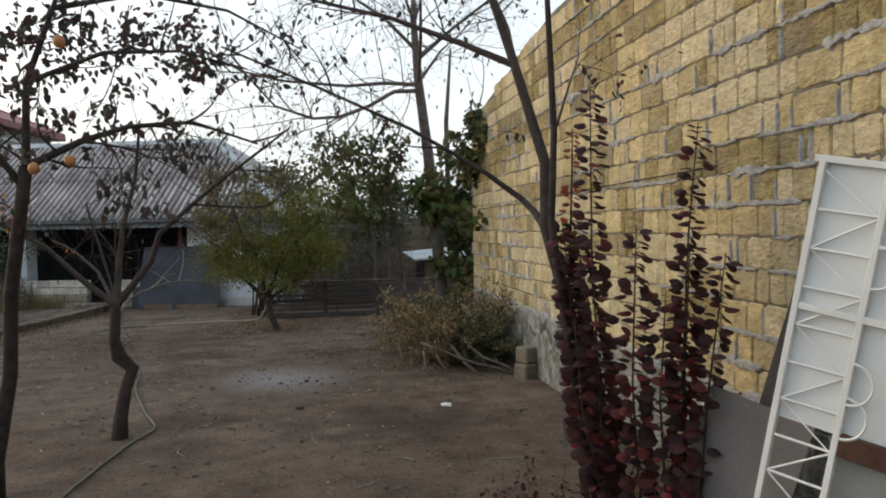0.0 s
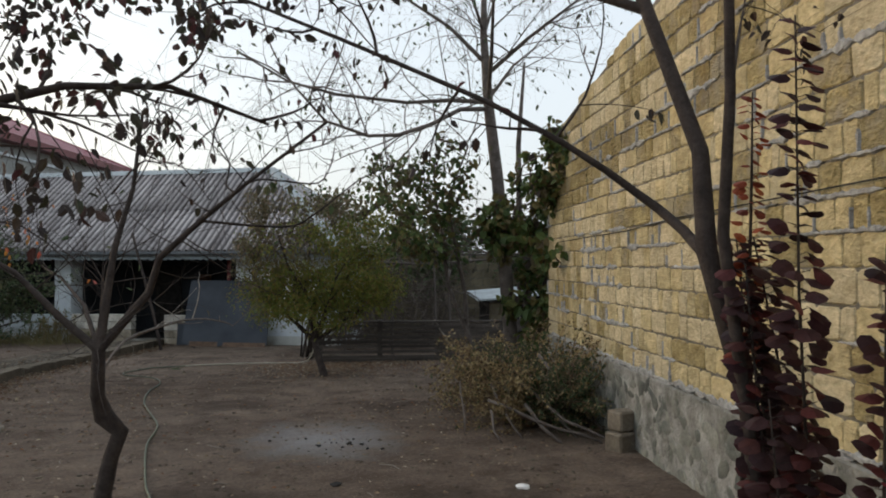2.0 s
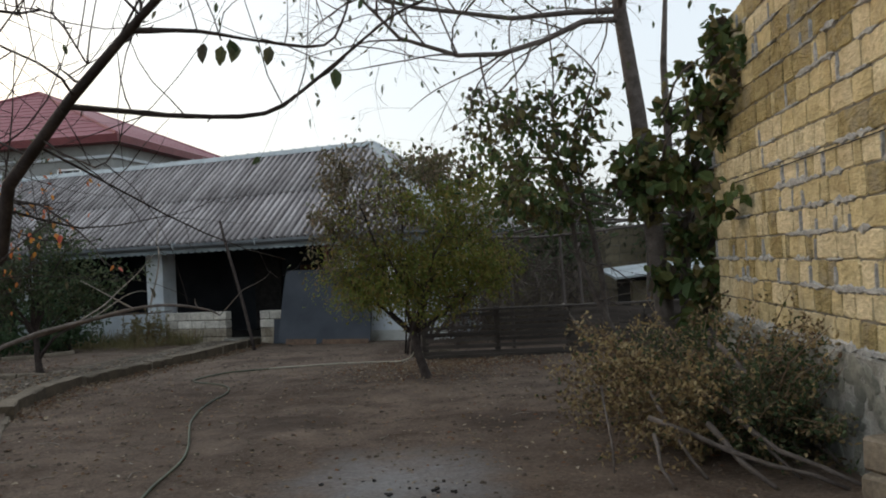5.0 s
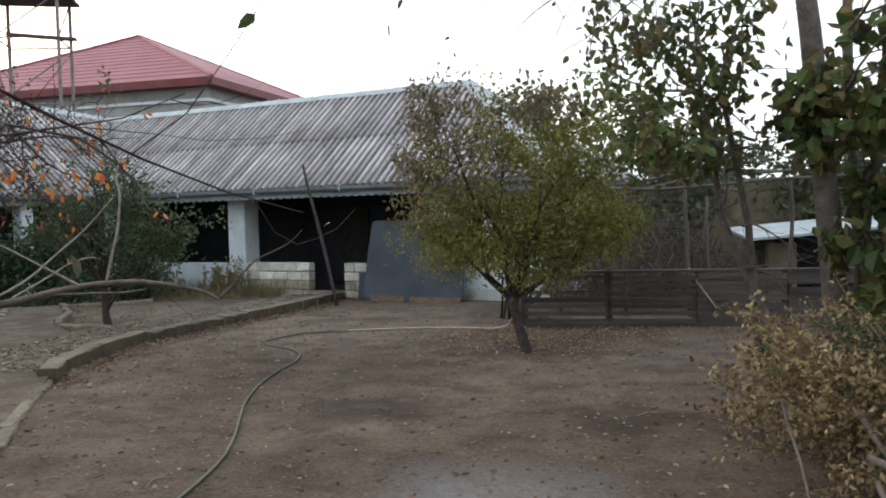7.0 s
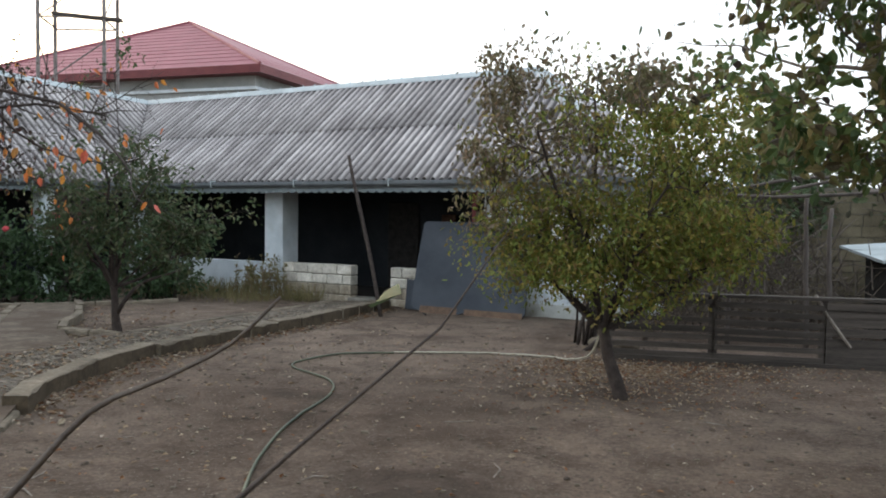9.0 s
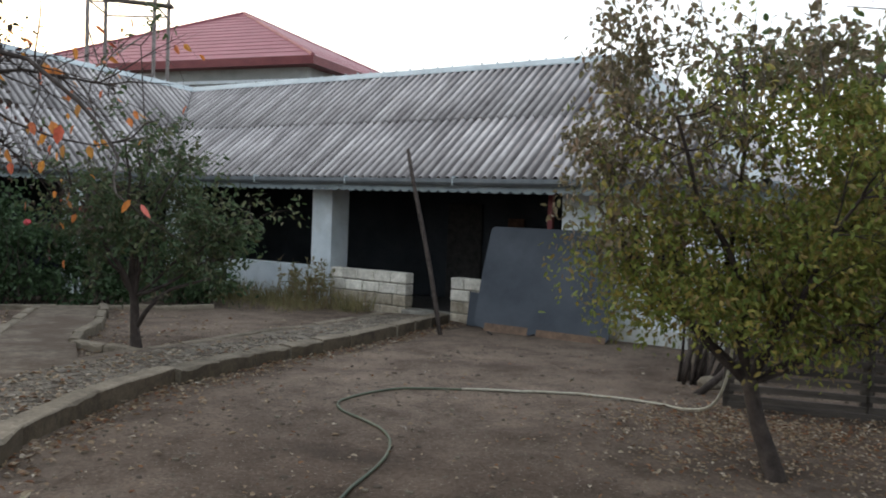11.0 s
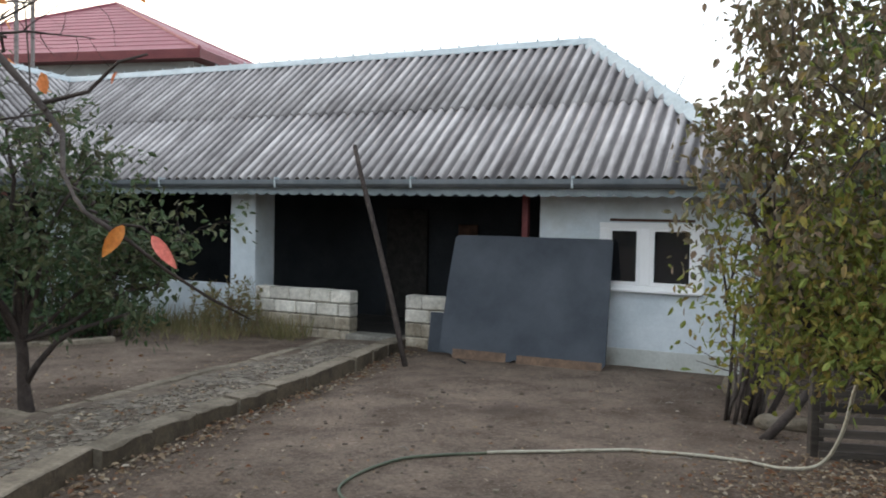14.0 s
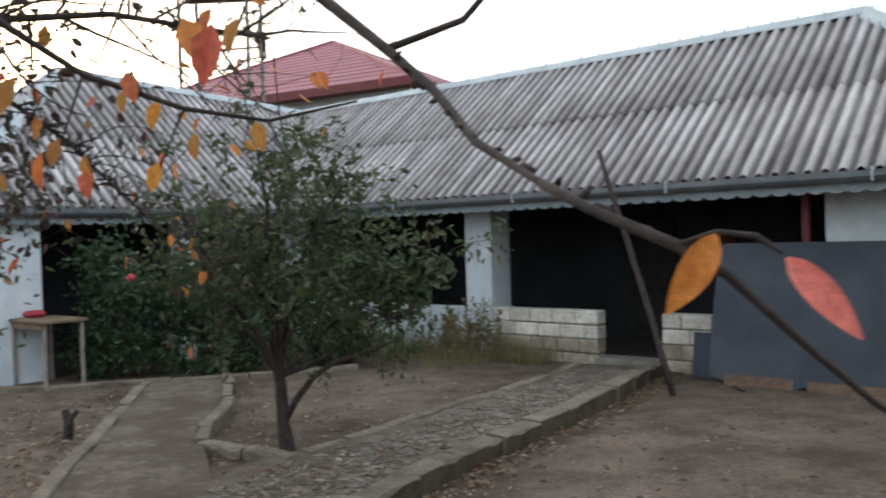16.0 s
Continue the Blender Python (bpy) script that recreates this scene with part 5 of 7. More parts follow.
for pts, rad in (
        ([(4.6, 15.12, 4.06), (4.0, 15.3, 4.1), (3.26, 15.13, 3.99), (2.02, 14.35, 3.9), (1.3, 13.9, 3.95), (0.6, 13.4, 4.2)], 0.042),
        ([(4.62, 15.12, 3.95), (4.1, 15.0, 3.9), (3.5, 14.5, 3.55), (2.9, 14.1, 3.3), (2.4, 13.8, 3.22), (1.79, 13.67, 3.38), (1.4, 13.5, 3.75), (1.1, 13.4, 4.1)], 0.042),
        ([(4.57, 15.15, 4.7), (4.0, 15.3, 5.3), (3.2, 15.4, 5.8), (2.4, 15.4, 6.1)], 0.04),
        ([(4.57, 15.15, 4.5), (5.1, 14.6, 5.0), (5.6, 14.2, 5.4), (6.2, 13.8, 5.9)], 0.04),
        ([(4.6, 15.12, 4.1), (5.2, 15.6, 4.8), (5.8, 16.0, 5.3)], 0.035),
        ([(4.56, 15.2, 5.2), (4.1, 14.6, 5.8), (3.5, 14.0, 6.4)], 0.03),
        ([(4.56, 15.2, 5.2), (4.9, 15.6, 6.0), (5.2, 16.0, 6.6)], 0.03),
        ([(4.6, 15.12, 4.06), (4.3, 14.0, 4.6), (4.0, 13.0, 5.0), (3.7, 12.0, 5.2)], 0.04)):
    pts = [Vector(p) for p in pts]
    n = len(pts)
    g.tube(pts, [rad * (1 - 0.75 * i / (n - 1)) for i in range(n)], 7, caps=False)
    for i in range(1, n):
        d = (pts[i] - pts[i - 1]).normalized()
        for _ in range(3):
            q = pts[i - 1].lerp(pts[i], r.random())
            spray(g, tips, q, (d * 0.7 + rand_dir(r, 0.1)).normalized(), r.uniform(0.9, 1.9), rad * 0.3, 2, r, 4, 0.8, 0.1, 0.0, 5)
g.out("trunk", M_bark2, T4, "grey-brown trunk and bare branches", True)
lg = Geo()
foliage(lg, tips, r, 0.1, 0.09, 0.45, 0.9, per=1)
lg.out("leaves", L_dull, T4, "scattered hanging leaves")

T5 = tree("broad_leaved_tree", "mulberry-like tree with broad green and browning leaves round the tall trunk")
r = random.Random(17)
g = Geo()
for a, b in (((5.3, 15.4, -0.6), (5.9, 15.0, 3.2)), ((4.6, 15.6, -0.6), (3.8, 15.6, 3.0)), ((4.5, 15.7, -0.6), (4.4, 15.6, 3.4)), ((5.2, 15.3, 1.0), (5.0, 14.2, 2.8))):
    pts = bent(a, b, r, 0.05, 6)
    g.tube(pts, [0.05 * (1 - 0.12 * i) for i in range(7)], 7)
    for i in range(2, 7):
        for _ in range(3):
            spray(g, [], pts[i], rand_dir(r, 0.3), 0.8, 0.014, 1, r, 3, 0.8, 0.0, 0.1, 4)
for a, b in (((4.9, 14.9, 2.6), (4.35, 11.9, 2.8)), ((4.9, 14.9, 2.0), (4.5, 12.8, 2.4)), ((4.4, 15.6, 1.8), (3.5, 18.6, 2.7)), ((4.0, 15.8, 2.3), (2.8, 18.0, 3.0))):
    g.tube(bent(a, b, r, 0.03, 6), [0.02, 0.018, 0.015, 0.012, 0.009, 0.006, 0.004], 6)
g.out("trunk", M_bark2, T5, smooth=True)
lg = Geo()
cloud(lg, r, (3.15, 15.4, 2.75), (0.65, 0.6, 0.75), 420, 0.12, 0.62, 0.9, 0.2, 16)
cloud(lg, r, (3.9, 15.4, 2.75), (0.65, 0.7, 1.0), 430, 0.13, 0.65, 0.9, 0.2, 18)
cloud(lg, r, (3.6, 15.5, 1.85), (0.95, 0.8, 0.6), 600, 0.12, 0.65, 0.8, 0.2, 20)
cloud(lg, r, (4.65, 14.9, 1.9), (0.5, 0.6, 0.7), 420, 0.15, 0.75, 0.8, 0.2, 14)
cloud(lg, r, (5.0, 13.4, 2.8), (0.5, 0.45, 0.65), 330, 0.14, 0.75, 0.9, 0.2, 12)
cloud(lg, r, (4.86, 12.9, 3.0), (0.24, 0.4, 0.5), 190, 0.13, 0.78, 0.9, 0.2, 9)
cloud(lg, r, (5.0, 14.3, 2.2), (0.6, 0.6, 0.9), 420, 0.16, 0.78, 0.8, 0.2, 14)
cloud(lg, r, (4.78, 13.0, 1.65), (0.3, 0.35, 0.3), 60, 0.15, 0.78, 0.9, 0.2, 7)
cloud(lg, r, (3.6, 18.4, 2.3), (1.1, 0.8, 0.7), 380, 0.13, 0.66, 0.8, 0.2, 20)
cloud(lg, r, (3.4, 19.2, 2.75), (1.2, 0.9, 0.8), 260, 0.13, 0.68, 0.9, 0.2, 26)
cloud(lg, r, (2.3, 18.7, 2.5), (0.8, 0.6, 0.6), 420, 0.1, 0.66, 1.0, 0.2, 18)
cloud(lg, r, (5.35, 14.8, 1.3), (0.45, 0.4, 0.5), 260, 0.17, 0.78, 0.6, 0.2, 10)
cloud(lg, r, (5.2, 14.6, 0.6), (0.6, 0.5, 0.6), 380, 0.19, 0.78, 0.6, 0.2, 10)
lg.out("leaves", L_fig, T5, "broad drooping green and brown leaves")

# low pomegranate tree in the yard
def in_crown(p):
    """The crown is a low wide dome, thin towards the house and ragged below."""
    q = ((p.x - 2.15) / 1.75) ** 2 + ((p.y - 17.05) / 1.25) ** 2
    ragged = 0.25 * noise.noise((p.x * 2.2, p.y * 2.2, p.z * 2.2))
    return q + ragged < 1 and p.z > 0.05 + 0.25 * q + ragged


T6 = tree("pomegranate_tree", "low rounded tree with small green and yellow leaves, forked trunk")
r = random.Random(61)
g, tips = Geo(), []
g.tube([(2.13, 16.78, -0.65), (2.12, 16.8, -0.5), (2.03, 16.95, -0.2), (1.98, 17.08, 0.1)], [0.1, 0.072, 0.06, 0.055], 9)
for end, rad in (((0.85, 17.0, 1.3), 0.03), ((1.3, 16.5, 1.9), 0.03), ((1.9, 17.4, 2.3), 0.035), ((2.9, 16.9, 1.5), 0.035), ((3.3, 17.3, 1.0), 0.03), ((1.3, 17.8, 1.2), 0.03), ((2.4, 16.3, 1.4), 0.03), ((0.9, 17.4, 0.8), 0.02), ((3.2, 16.7, 0.8), 0.02)):
    pts = bent((1.98, 17.08, 0.05), end, r, 0.06, 6)
    g.tube(pts, [rad * (1 - 0.11 * i) for i in range(7)], 6, caps=False)
    for i in range(2, 7):
        d = (pts[i] - pts[i - 1]).normalized()
        for _ in range(3):
            way = (d * 0.6 + rand_dir(r, 0.2)).normalized()
            if in_crown(pts[i] + way * 0.75) and (pts[i] + way).z > 0.5:
                spray(g, tips, pts[i], way, r.uniform(0.35, 0.65), 0.009, 1, r, 5, 0.8, 0.15, 0.1, 4)
g.out("trunk", M_bark, T6, "short leaning forked trunk", True)
lg, up = Geo(), Geo()
foliage(lg, [t for t in tips if t[0].z > 0.4 and in_crown(t[0])], r, 0.6, 0.06, 0.5, 0.9, per=3, jitter=0.07)
cloud(lg, r, (1.8, 17.05, 0.95), (1.25, 1.05, 0.6), 7400, 0.052, 0.48, 1.0, 0.2, 30, in_crown)
cloud(lg, r, (2.3, 17.0, 1.0), (0.8, 0.8, 0.5), 1500, 0.054, 0.48, 1.0, 0.2, 16, in_crown)
cloud(lg, r, (3.0, 17.0, 2.0), (0.75, 0.8, 0.5), 1300, 0.058, 0.5, 1.0, 0.2, 16, in_crown)
cloud(lg, r, (1.75, 17.0, 0.5), (1.15, 0.9, 0.42), 2300, 0.052, 0.48, 1.0, 0.2, 22, in_crown)
cloud(lg, r, (2.9, 17.0, 1.2), (0.95, 1.0, 0.8), 5600, 0.056, 0.5, 1.0, 0.2, 26, in_crown)
cloud(lg, r, (2.3, 17.1, 1.9), (0.9, 0.9, 0.5), 2000, 0.058, 0.5, 1.0, 0.2, 18, in_crown)
cloud(up, r, (1.5, 17.05, 1.65), (0.95, 0.85, 0.65), 1500, 0.062, 0.5, 1.0, 0.2, 24, in_crown)
cloud(up, r, (1.15, 16.95, 2.45), (0.6, 0.6, 0.5), 620, 0.06, 0.55, 1.2, 0.2, 18, in_crown)
cloud(up, r, (0.85, 16.9, 1.85), (0.45, 0.6, 0.5), 420, 0.06, 0.55, 1.2, 0.2, 14, in_crown)
cloud(up, r, (0.95, 17.0, 1.35), (0.5, 0.7, 0.8), 700, 0.06, 0.55, 1.2, 0.2, 16, in_crown)
cloud(up, r, (1.25, 17.1, 2.25), (0.6, 0.6, 0.6), 480, 0.062, 0.55, 1.2, 0.2, 18, in_crown)
cloud(up, r, (2.3, 17.1, 2.4), (0.8, 0.7, 0.45), 620, 0.07, 0.55, 1.2, 0.2, 18, in_crown)
wands = Geo()
for _ in range(26):
    a = Vector((r.uniform(0.9, 2.6), r.uniform(16.5, 17.6), r.uniform(1.5, 2.1)))
    b = a + Vector((r.uniform(-0.35, 0.25), r.uniform(-0.2, 0.2), r.uniform(0.4, 0.95)))
    pts = bent(a, b, r, 0.03, 5)
    wands.tube(pts, [0.006, 0.0055, 0.005, 0.004, 0.003, 0.002], 4)
    for k in range(16):
        up.leaf(pts[0].lerp(pts[-1], r.uniform(0.1, 1.0)) + rand_dir(r) * 0.03, rand_dir(r, -0.8), rand_dir(r, 0.3), 0.06, 0.032)
tagged(wands.out("shoot_tangle", M_bark2, T6, "thin upright shoots above the crown", True), kind="stuff")
lg.out("leaves", L_olive, T6, "small olive green and yellowing leaves")
up.out("upper_leaves", L_faded, T6, "faded grey-brown and olive leaves near the top")

# clump of stems and stones behind it
cl = thing("stem_clump", None, "clump of leaning old stems and offcuts behind the pomegranate", "brushwood")
for k in range(19):
    x, y = r.uniform(1.98, 2.34), r.uniform(20.15, 20.45)
    a = Vector((x, y, -0.62))
    b = Vector((x + r.uniform(0.02, 0.3), y + r.uniform(-0.15, 0.15), r.uniform(-0.1, 0.75)))
    g = Geo()
    w = r.uniform(0.018, 0.034)
    g.tube(bent(a, b, r, 0.04, 4), [w, w * 0.92, w * 0.85, w * 0.75, w * 0.6], 7)
    g.out("stem", M_bark if k % 3 else M_bark2, cl, smooth=True)
g = Geo()
g.tube(bent((2.07, 19.66, -0.6), (2.85, 20.0, 0.1), r, 0.02, 5), [0.045, 0.042, 0.04, 0.037, 0.034, 0.03], 8)
g.out("leaning_log", M_bark, cl, "dark log leaning into the clump", True)
for x, y, z, s, sx, lab in ((2.36, 21.1, -0.42, 0.12, 0.8, "pale upright stone behind the old stems"), (2.3, 20.05, -0.53, 0.11, 1.3, "pale rough stone lying at the old stems' foot"), (2.62, 19.95, -0.53, 0.1, 2.1, "long pale lump of concrete lying by the leaning log"), (3.2, 21.5, -0.53, 0.08, 1.3, "pale rough stone lying behind the pomegranate")):
    bm = bmesh.new()
    bmesh.ops.create_icosphere(bm, subdivisions=3, radius=s)
    for v in bm.verts:
        v.co *= 1 + 0.3 * noise.noise(v.co * 9 + Vector((x, y, 0))) + 0.08 * noise.noise(v.co * 40)
    st = part("stone", bm, M_kerb)
    st.matrix_world = pose(x, y, z, 0, 0, -25 if sx > 2 else x * 90) @ Matrix.Diagonal((sx, 1, 0.75 if sx > 1 else 1.2, 1))
    tagged(st, lab, "stone", "stones by the stems")

# shrubby tree in the walled bed
T7 = tree("garden_tree", "small evergreen-looking garden tree with dark leaves in the kerbed bed")
r = random.Random(15)
g, tips = Geo(), []
g.tube([(-4.25, 19.95, -0.7), (-4.25, 19.95, -0.5), (-4.28, 19.96, -0.3), (-4.3, 19.98, 0.0), (-4.36, 20.0, 0.3), (-4.34, 20.0, 0.7)], [0.095, 0.07, 0.055, 0.05, 0.042, 0.036], 9)
g.tube([(-4.27, 19.96, -0.28), (-4.16, 19.95, -0.1), (-4.0, 19.97, 0.1), (-3.85, 20.0, 0.2), (-3.4, 20.1, 0.35)], [0.034, 0.03, 0.026, 0.022, 0.012], 7)
for end, rad in (((-3.2, 20.2, 0.6), 0.025), ((-5.1, 20.0, 0.9), 0.03), ((-4.5, 20.3, 1.9), 0.035), ((-3.7, 19.7, 1.5), 0.03), ((-4.9, 19.5, 1.6), 0.03), ((-3.0, 20.3, 1.0), 0.02), ((-4.2, 19.5, 1.9), 0.03), ((-4.25, 19.9, 3.0), 0.018)):
    pts = bent((-4.3, 19.98, 0.1), end, r, 0.06, 6)
    g.tube(pts, [rad * (1 - 0.11 * i) for i in range(7)], 6, caps=False)
    for i in range(2, 7):
        d = (pts[i] - pts[i - 1]).normalized()
        for _ in range(2):
            spray(g, tips, pts[i], (d * 0.6 + rand_dir(r, 0.2)).normalized(), r.uniform(0.3, 0.65), 0.007, 1, r, 4, 0.8, 0.05, 0.1, 4)
g.out("trunk", M_bark, T7, "dark trunk forking low", True)
lg = Geo()
foliage(lg, tips, r, 0.6, 0.08, 0.5, 0.5, per=3, jitter=0.06)
cloud(lg, r, (-4.35, 19.95, 1.2), (1.3, 0.95, 0.85), 2100, 0.08, 0.55, 0.5, 0.2, 30)
cloud(lg, r, (-3.4, 20.15, 0.75), (0.6, 0.5, 0.45), 600, 0.09, 0.5, 0.5, 0.2, 9)
lg.out("leaves", L_dull, T7, "dull dark green leaves")

# roses and bushes before the wing
for k, (x, y, rx, ry, rz, n) in enumerate(((-7.3, 24.1, 1.5, 0.7, 1.1, 3600), (-5.7, 24.9, 1.2, 0.7, 1.05, 2400), (-8.5, 23.5, 0.8, 0.5, 1.1, 1700))):
    s = thing("rose_bush", None, "dense dark green rose bush in front of the wing's veranda", "shrub")
    g, lg = Geo(), Geo()
    for _ in range(14):
        a = Vector((x + r.uniform(-0.4, 0.4), y + r.uniform(-0.2, 0.2), -0.62))
        g.tube(bent(a, (x + r.uniform(-rx, rx) * 0.8, y + r.uniform(-ry, ry) * 0.8, r.uniform(0.2, 1.3)), r, 0.08, 5), [0.014, 0.012, 0.01, 0.008, 0.006, 0.003], 5)
    cloud(lg, r, (x, y, 0.4), (rx, ry, rz), n, 0.1, 0.6, 0.3, 0.2, 20)
    cloud(lg, r, (x, y - 0.1, -0.2), (rx, ry * 0.8, 0.45), n // 3, 0.1, 0.6, 0.3, 0.2, 14)
    tagged(g.out("stem_tangle", M_bark, s), kind="stuff")
    lg.out("leaves", L_dark, s)
    if k == 0:
        for p in ((-7.0, 23.3, 1.05), (-7.9, 23.2, 0.8)):
            bm = bmesh.new()
            bmesh.ops.create_icosphere(bm, subdivisions=2, radius=0.055, matrix=Matrix.Translation(p))
            for v in bm.verts:
                v.co += (v.co - Vector(p)) * 0.4 * noise.noise(v.co * 40)
            part("rose", bm, M_red_cloth, s, "red rose bloom")

# weeds along the veranda
s = thing("bed_weeds", None, "tall dry grass and green weeds growing against the veranda parapet", "weeds")
g, lg = Geo(), Geo()
for _ in range(2300):
    u, v = r.uniform(-5.2, -0.6), -abs(r.gauss(0, 0.6)) - 0.1
    q = HOUSE @ Vector((u, v, 0))
    if v < -1.7 or (u > -1.4 and v < -0.6):
        continue
    z = float(np.interp(q.y, GROUND_Y, GROUND_Z))
    h = r.uniform(0.12, 0.5)
    d = rand_dir(r, 3)
    lg.leaf(Vector((q.x, q.y, z - 0.02)), d, rand_dir(r), h * (1.0 if v > -0.6 else 0.6), 0.014)
for _ in range(34):
    u = r.gauss(-2.0, 0.4)
    q = HOUSE @ Vector((u, -r.uniform(0.15, 0.5), 0))
    b = Vector((q.x + r.uniform(-0.15, 0.15), q.y, r.uniform(-0.1, 0.35)))
    pts = bent((q.x, q.y, -0.62), b, r, 0.05, 4)
    g.tube(pts, [0.006, 0.005, 0.004, 0.003, 0.002], 4)
    for _ in range(22):
        lg.leaf(pts[0].lerp(pts[-1], r.uniform(0.3, 1)), rand_dir(r, 0.2), rand_dir(r, 0.6), 0.09, 0.035)
tagged(g.out("stem_tangle", M_twig, s), kind="stuff")
lg.out("blades", L_weed, s)

# persimmon with turning leaves, its boughs reaching over the path
T8 = tree("persimmon_tree", "persimmon tree with knotty boughs and scattered orange autumn leaves")
r = random.Random(29)
g, tips, tips2 = Geo(), [], []
g.tube([(-4.4, 14.5, -0.65), (-4.38, 14.5, -0.3), (-4.3, 14.55, 0.4), (-4.25, 14.6, 1.0)], [0.14, 0.11, 0.095, 0.09], 10)
limbs = [
    ([(-4.25, 14.6, 1.0), (-3.7, 14.9, 1.7), (-3.0, 15.05, 2.1), (-2.3, 15.05, 1.95), (-1.97, 15.0, 1.72), (-1.85, 14.97, 1.61), (-1.72, 14.88, 1.5), (-1.63, 14.8, 1.42), (-1.53, 14.58, 1.32), (-1.445, 14.443, 1.264)], 0.018, 3),
    ([(-4.25, 14.6, 1.0), (-4.0, 15.3, 1.6), (-3.8, 16.0, 2.0), (-3.4, 16.6, 2.15), (-2.9, 17.0, 2.1)], 0.026, 12),
    ([(-4.25, 14.6, 1.0), (-4.6, 15.3, 1.7), (-4.9, 16.2, 2.1), (-5.0, 17.0, 2.3)], 0.026, 11),
    ([(-4.25, 14.6, 1.0), (-4.1, 14.7, 1.9), (-3.9, 15.0, 2.6), (-3.4, 15.5, 3.1)], 0.026, 11),
    ([(-4.25, 14.6, 1.0), (-5.0, 14.8, 1.6), (-5.6, 15.2, 2.0), (-6.3, 15.8, 2.2)], 0.024, 12),
    ([(-3.8, 16.0, 2.0), (-3.8, 16.8, 1.7), (-3.9, 17.5, 1.4)], 0.013, 10),
    ([(-4.9, 16.2, 2.1), (-5.3, 17.0, 1.8), (-5.6, 17.8, 1.4)], 0.013, 10),
    ([(-5.6, 15.2, 2.0), (-6.2, 16.2, 1.6), (-6.9, 17.2, 1.2)], 0.013, 10),
]
for j, (pts, rad, k) in enumerate(limbs):
    pts = [Vector(p) for p in pts]
    n = len(pts)
    g.tube(pts, [rad * (1 - (0.8 if j == 0 else 0.7) * i / (n - 1)) for i in range(n)], 8, caps=False)
    for i in range(1, n):
        if j == 0 and i > 4:
            break
        d = (pts[i] - pts[i - 1]).normalized()
        for _ in range(k):
            q = pts[i - 1].lerp(pts[i], r.random())
            spray(g, tips, q, (d * 0.6 + rand_dir(r, 0.15)).normalized(), r.uniform(0.4, 0.9) * (0.6 if j == 0 else 1), rad * 0.3, 1, r, 5, 0.9, 0.15, 0.0, 5)
g.tube([(-3.0, 15.05, 2.1), (-2.85, 15.39, 1.77), (-2.73, 15.53, 1.66), (-2.53, 15.67, 1.58), (-2.34, 15.78, 1.55), (-2.11, 15.86, 1.6)], [0.012, 0.01, 0.008, 0.007, 0.005, 0.003], 6)
for a, b in (((-2.73, 15.53, 1.66), (-2.78, 15.5, 1.48)), ((-2.53, 15.67, 1.58), (-2.6, 15.65, 1.42)), ((-2.6, 15.6, 1.6), (-2.66, 15.6, 1.72)), ((-2.34, 15.78, 1.55), (-2.3, 15.8, 1.45))):
    g.tube([a, b], [0.004, 0.002], 4)
for _ in range(420):  # short knobbly spurs all along the boughs
    pts, rad, k = r.choice(limbs[1:])
    i = r.randrange(len(pts) - 1)
    q = Vector(pts[i]).lerp(Vector(pts[i + 1]), r.random())
    e = q + rand_dir(r, 0.1) * r.uniform(0.03, 0.12)
    g.tube([q, q.lerp(e, 0.5) + rand_dir(r) * 0.008, e], [0.006, 0.0045, 0.005], 5)
# the low twig with two big leaves
g.tube([(-1.445, 14.443, 1.264), (-1.4, 14.38, 1.238), (-1.335, 14.339, 1.207), (-1.3, 14.34, 1.185), (-1.245, 14.374, 1.132), (-1.18, 14.44, 1.074), (-1.12, 14.5, 1.03)], [0.0048, 0.0045, 0.005, 0.0038, 0.0034, 0.003, 0.0015], 7)
g.tube([(-1.335, 14.339, 1.207), (-1.308, 14.33, 1.217), (-1.28, 14.34, 1.213), (-1.262, 14.337, 1.2)], [0.003, 0.002, 0.0026, 0.0014], 6)
for k in range(16):
    a, b = Vector((-1.72, 14.88, 1.5)), Vector((-1.335, 14.339, 1.207))
    q = a.lerp(Vector((-1.53, 14.58, 1.32)), k / 8) if k < 8 else Vector((-1.53, 14.58, 1.32)).lerp(b, (k - 8) / 8)
    g.tube([q, q + rand_dir(r, 0.3) * r.uniform(0.008, 0.02)], [0.004, 0.0025], 5)
g.tube([(-1.72, 14.88, 1.5), (-1.6, 14.87, 1.53), (-1.52, 14.85, 1.6), (-1.45, 14.85, 1.62)], [0.006, 0.005, 0.004, 0.003], 6)
g.out("trunk", M_bark, T8, "dark knotty boughs and twigs", True)
lg = Geo()
for p, d, sz in (((-2.64, 15.58, 1.67), (0.3, 0, -1), 0.09), ((-2.6, 15.65, 1.44), (-0.3, 0, -1), 0.085), ((-2.37, 15.76, 1.55), (0.2, 0.1, -1), 0.09), ((-2.75, 15.55, 1.42), (0.1, 0, -1), 0.08), ((-2.79, 15.51, 1.5), (-0.4, 0, -1), 0.08), ((-2.07, 15.0, 1.6), (-0.2, 0, -1), 0.11), ((-2.14, 15.02, 1.62), (0.5, 0, -1), 0.1)):
    lg.leaf(Vector(p), Vector(d), Vector((0.3, -1, 0.2)), sz, sz * 0.55)
foliage(lg, [t for t in tips if t[0].x < -1.95 or t[0].y > 15.1], r, 0.07, 0.085, 0.5, 0.9, per=1)
for _ in range(20):
    q = Vector((r.uniform(-3.9, -2.3), r.uniform(15.2, 16.4), r.uniform(1.45, 2.1)))
    sz = r.uniform(0.07, 0.11)
    lg.leaf(q, Vector((r.uniform(-0.5, 0.5), 0, -1)), Vector((r.uniform(-0.5, 0.5), -1, 0.2)), sz, sz * 0.6)
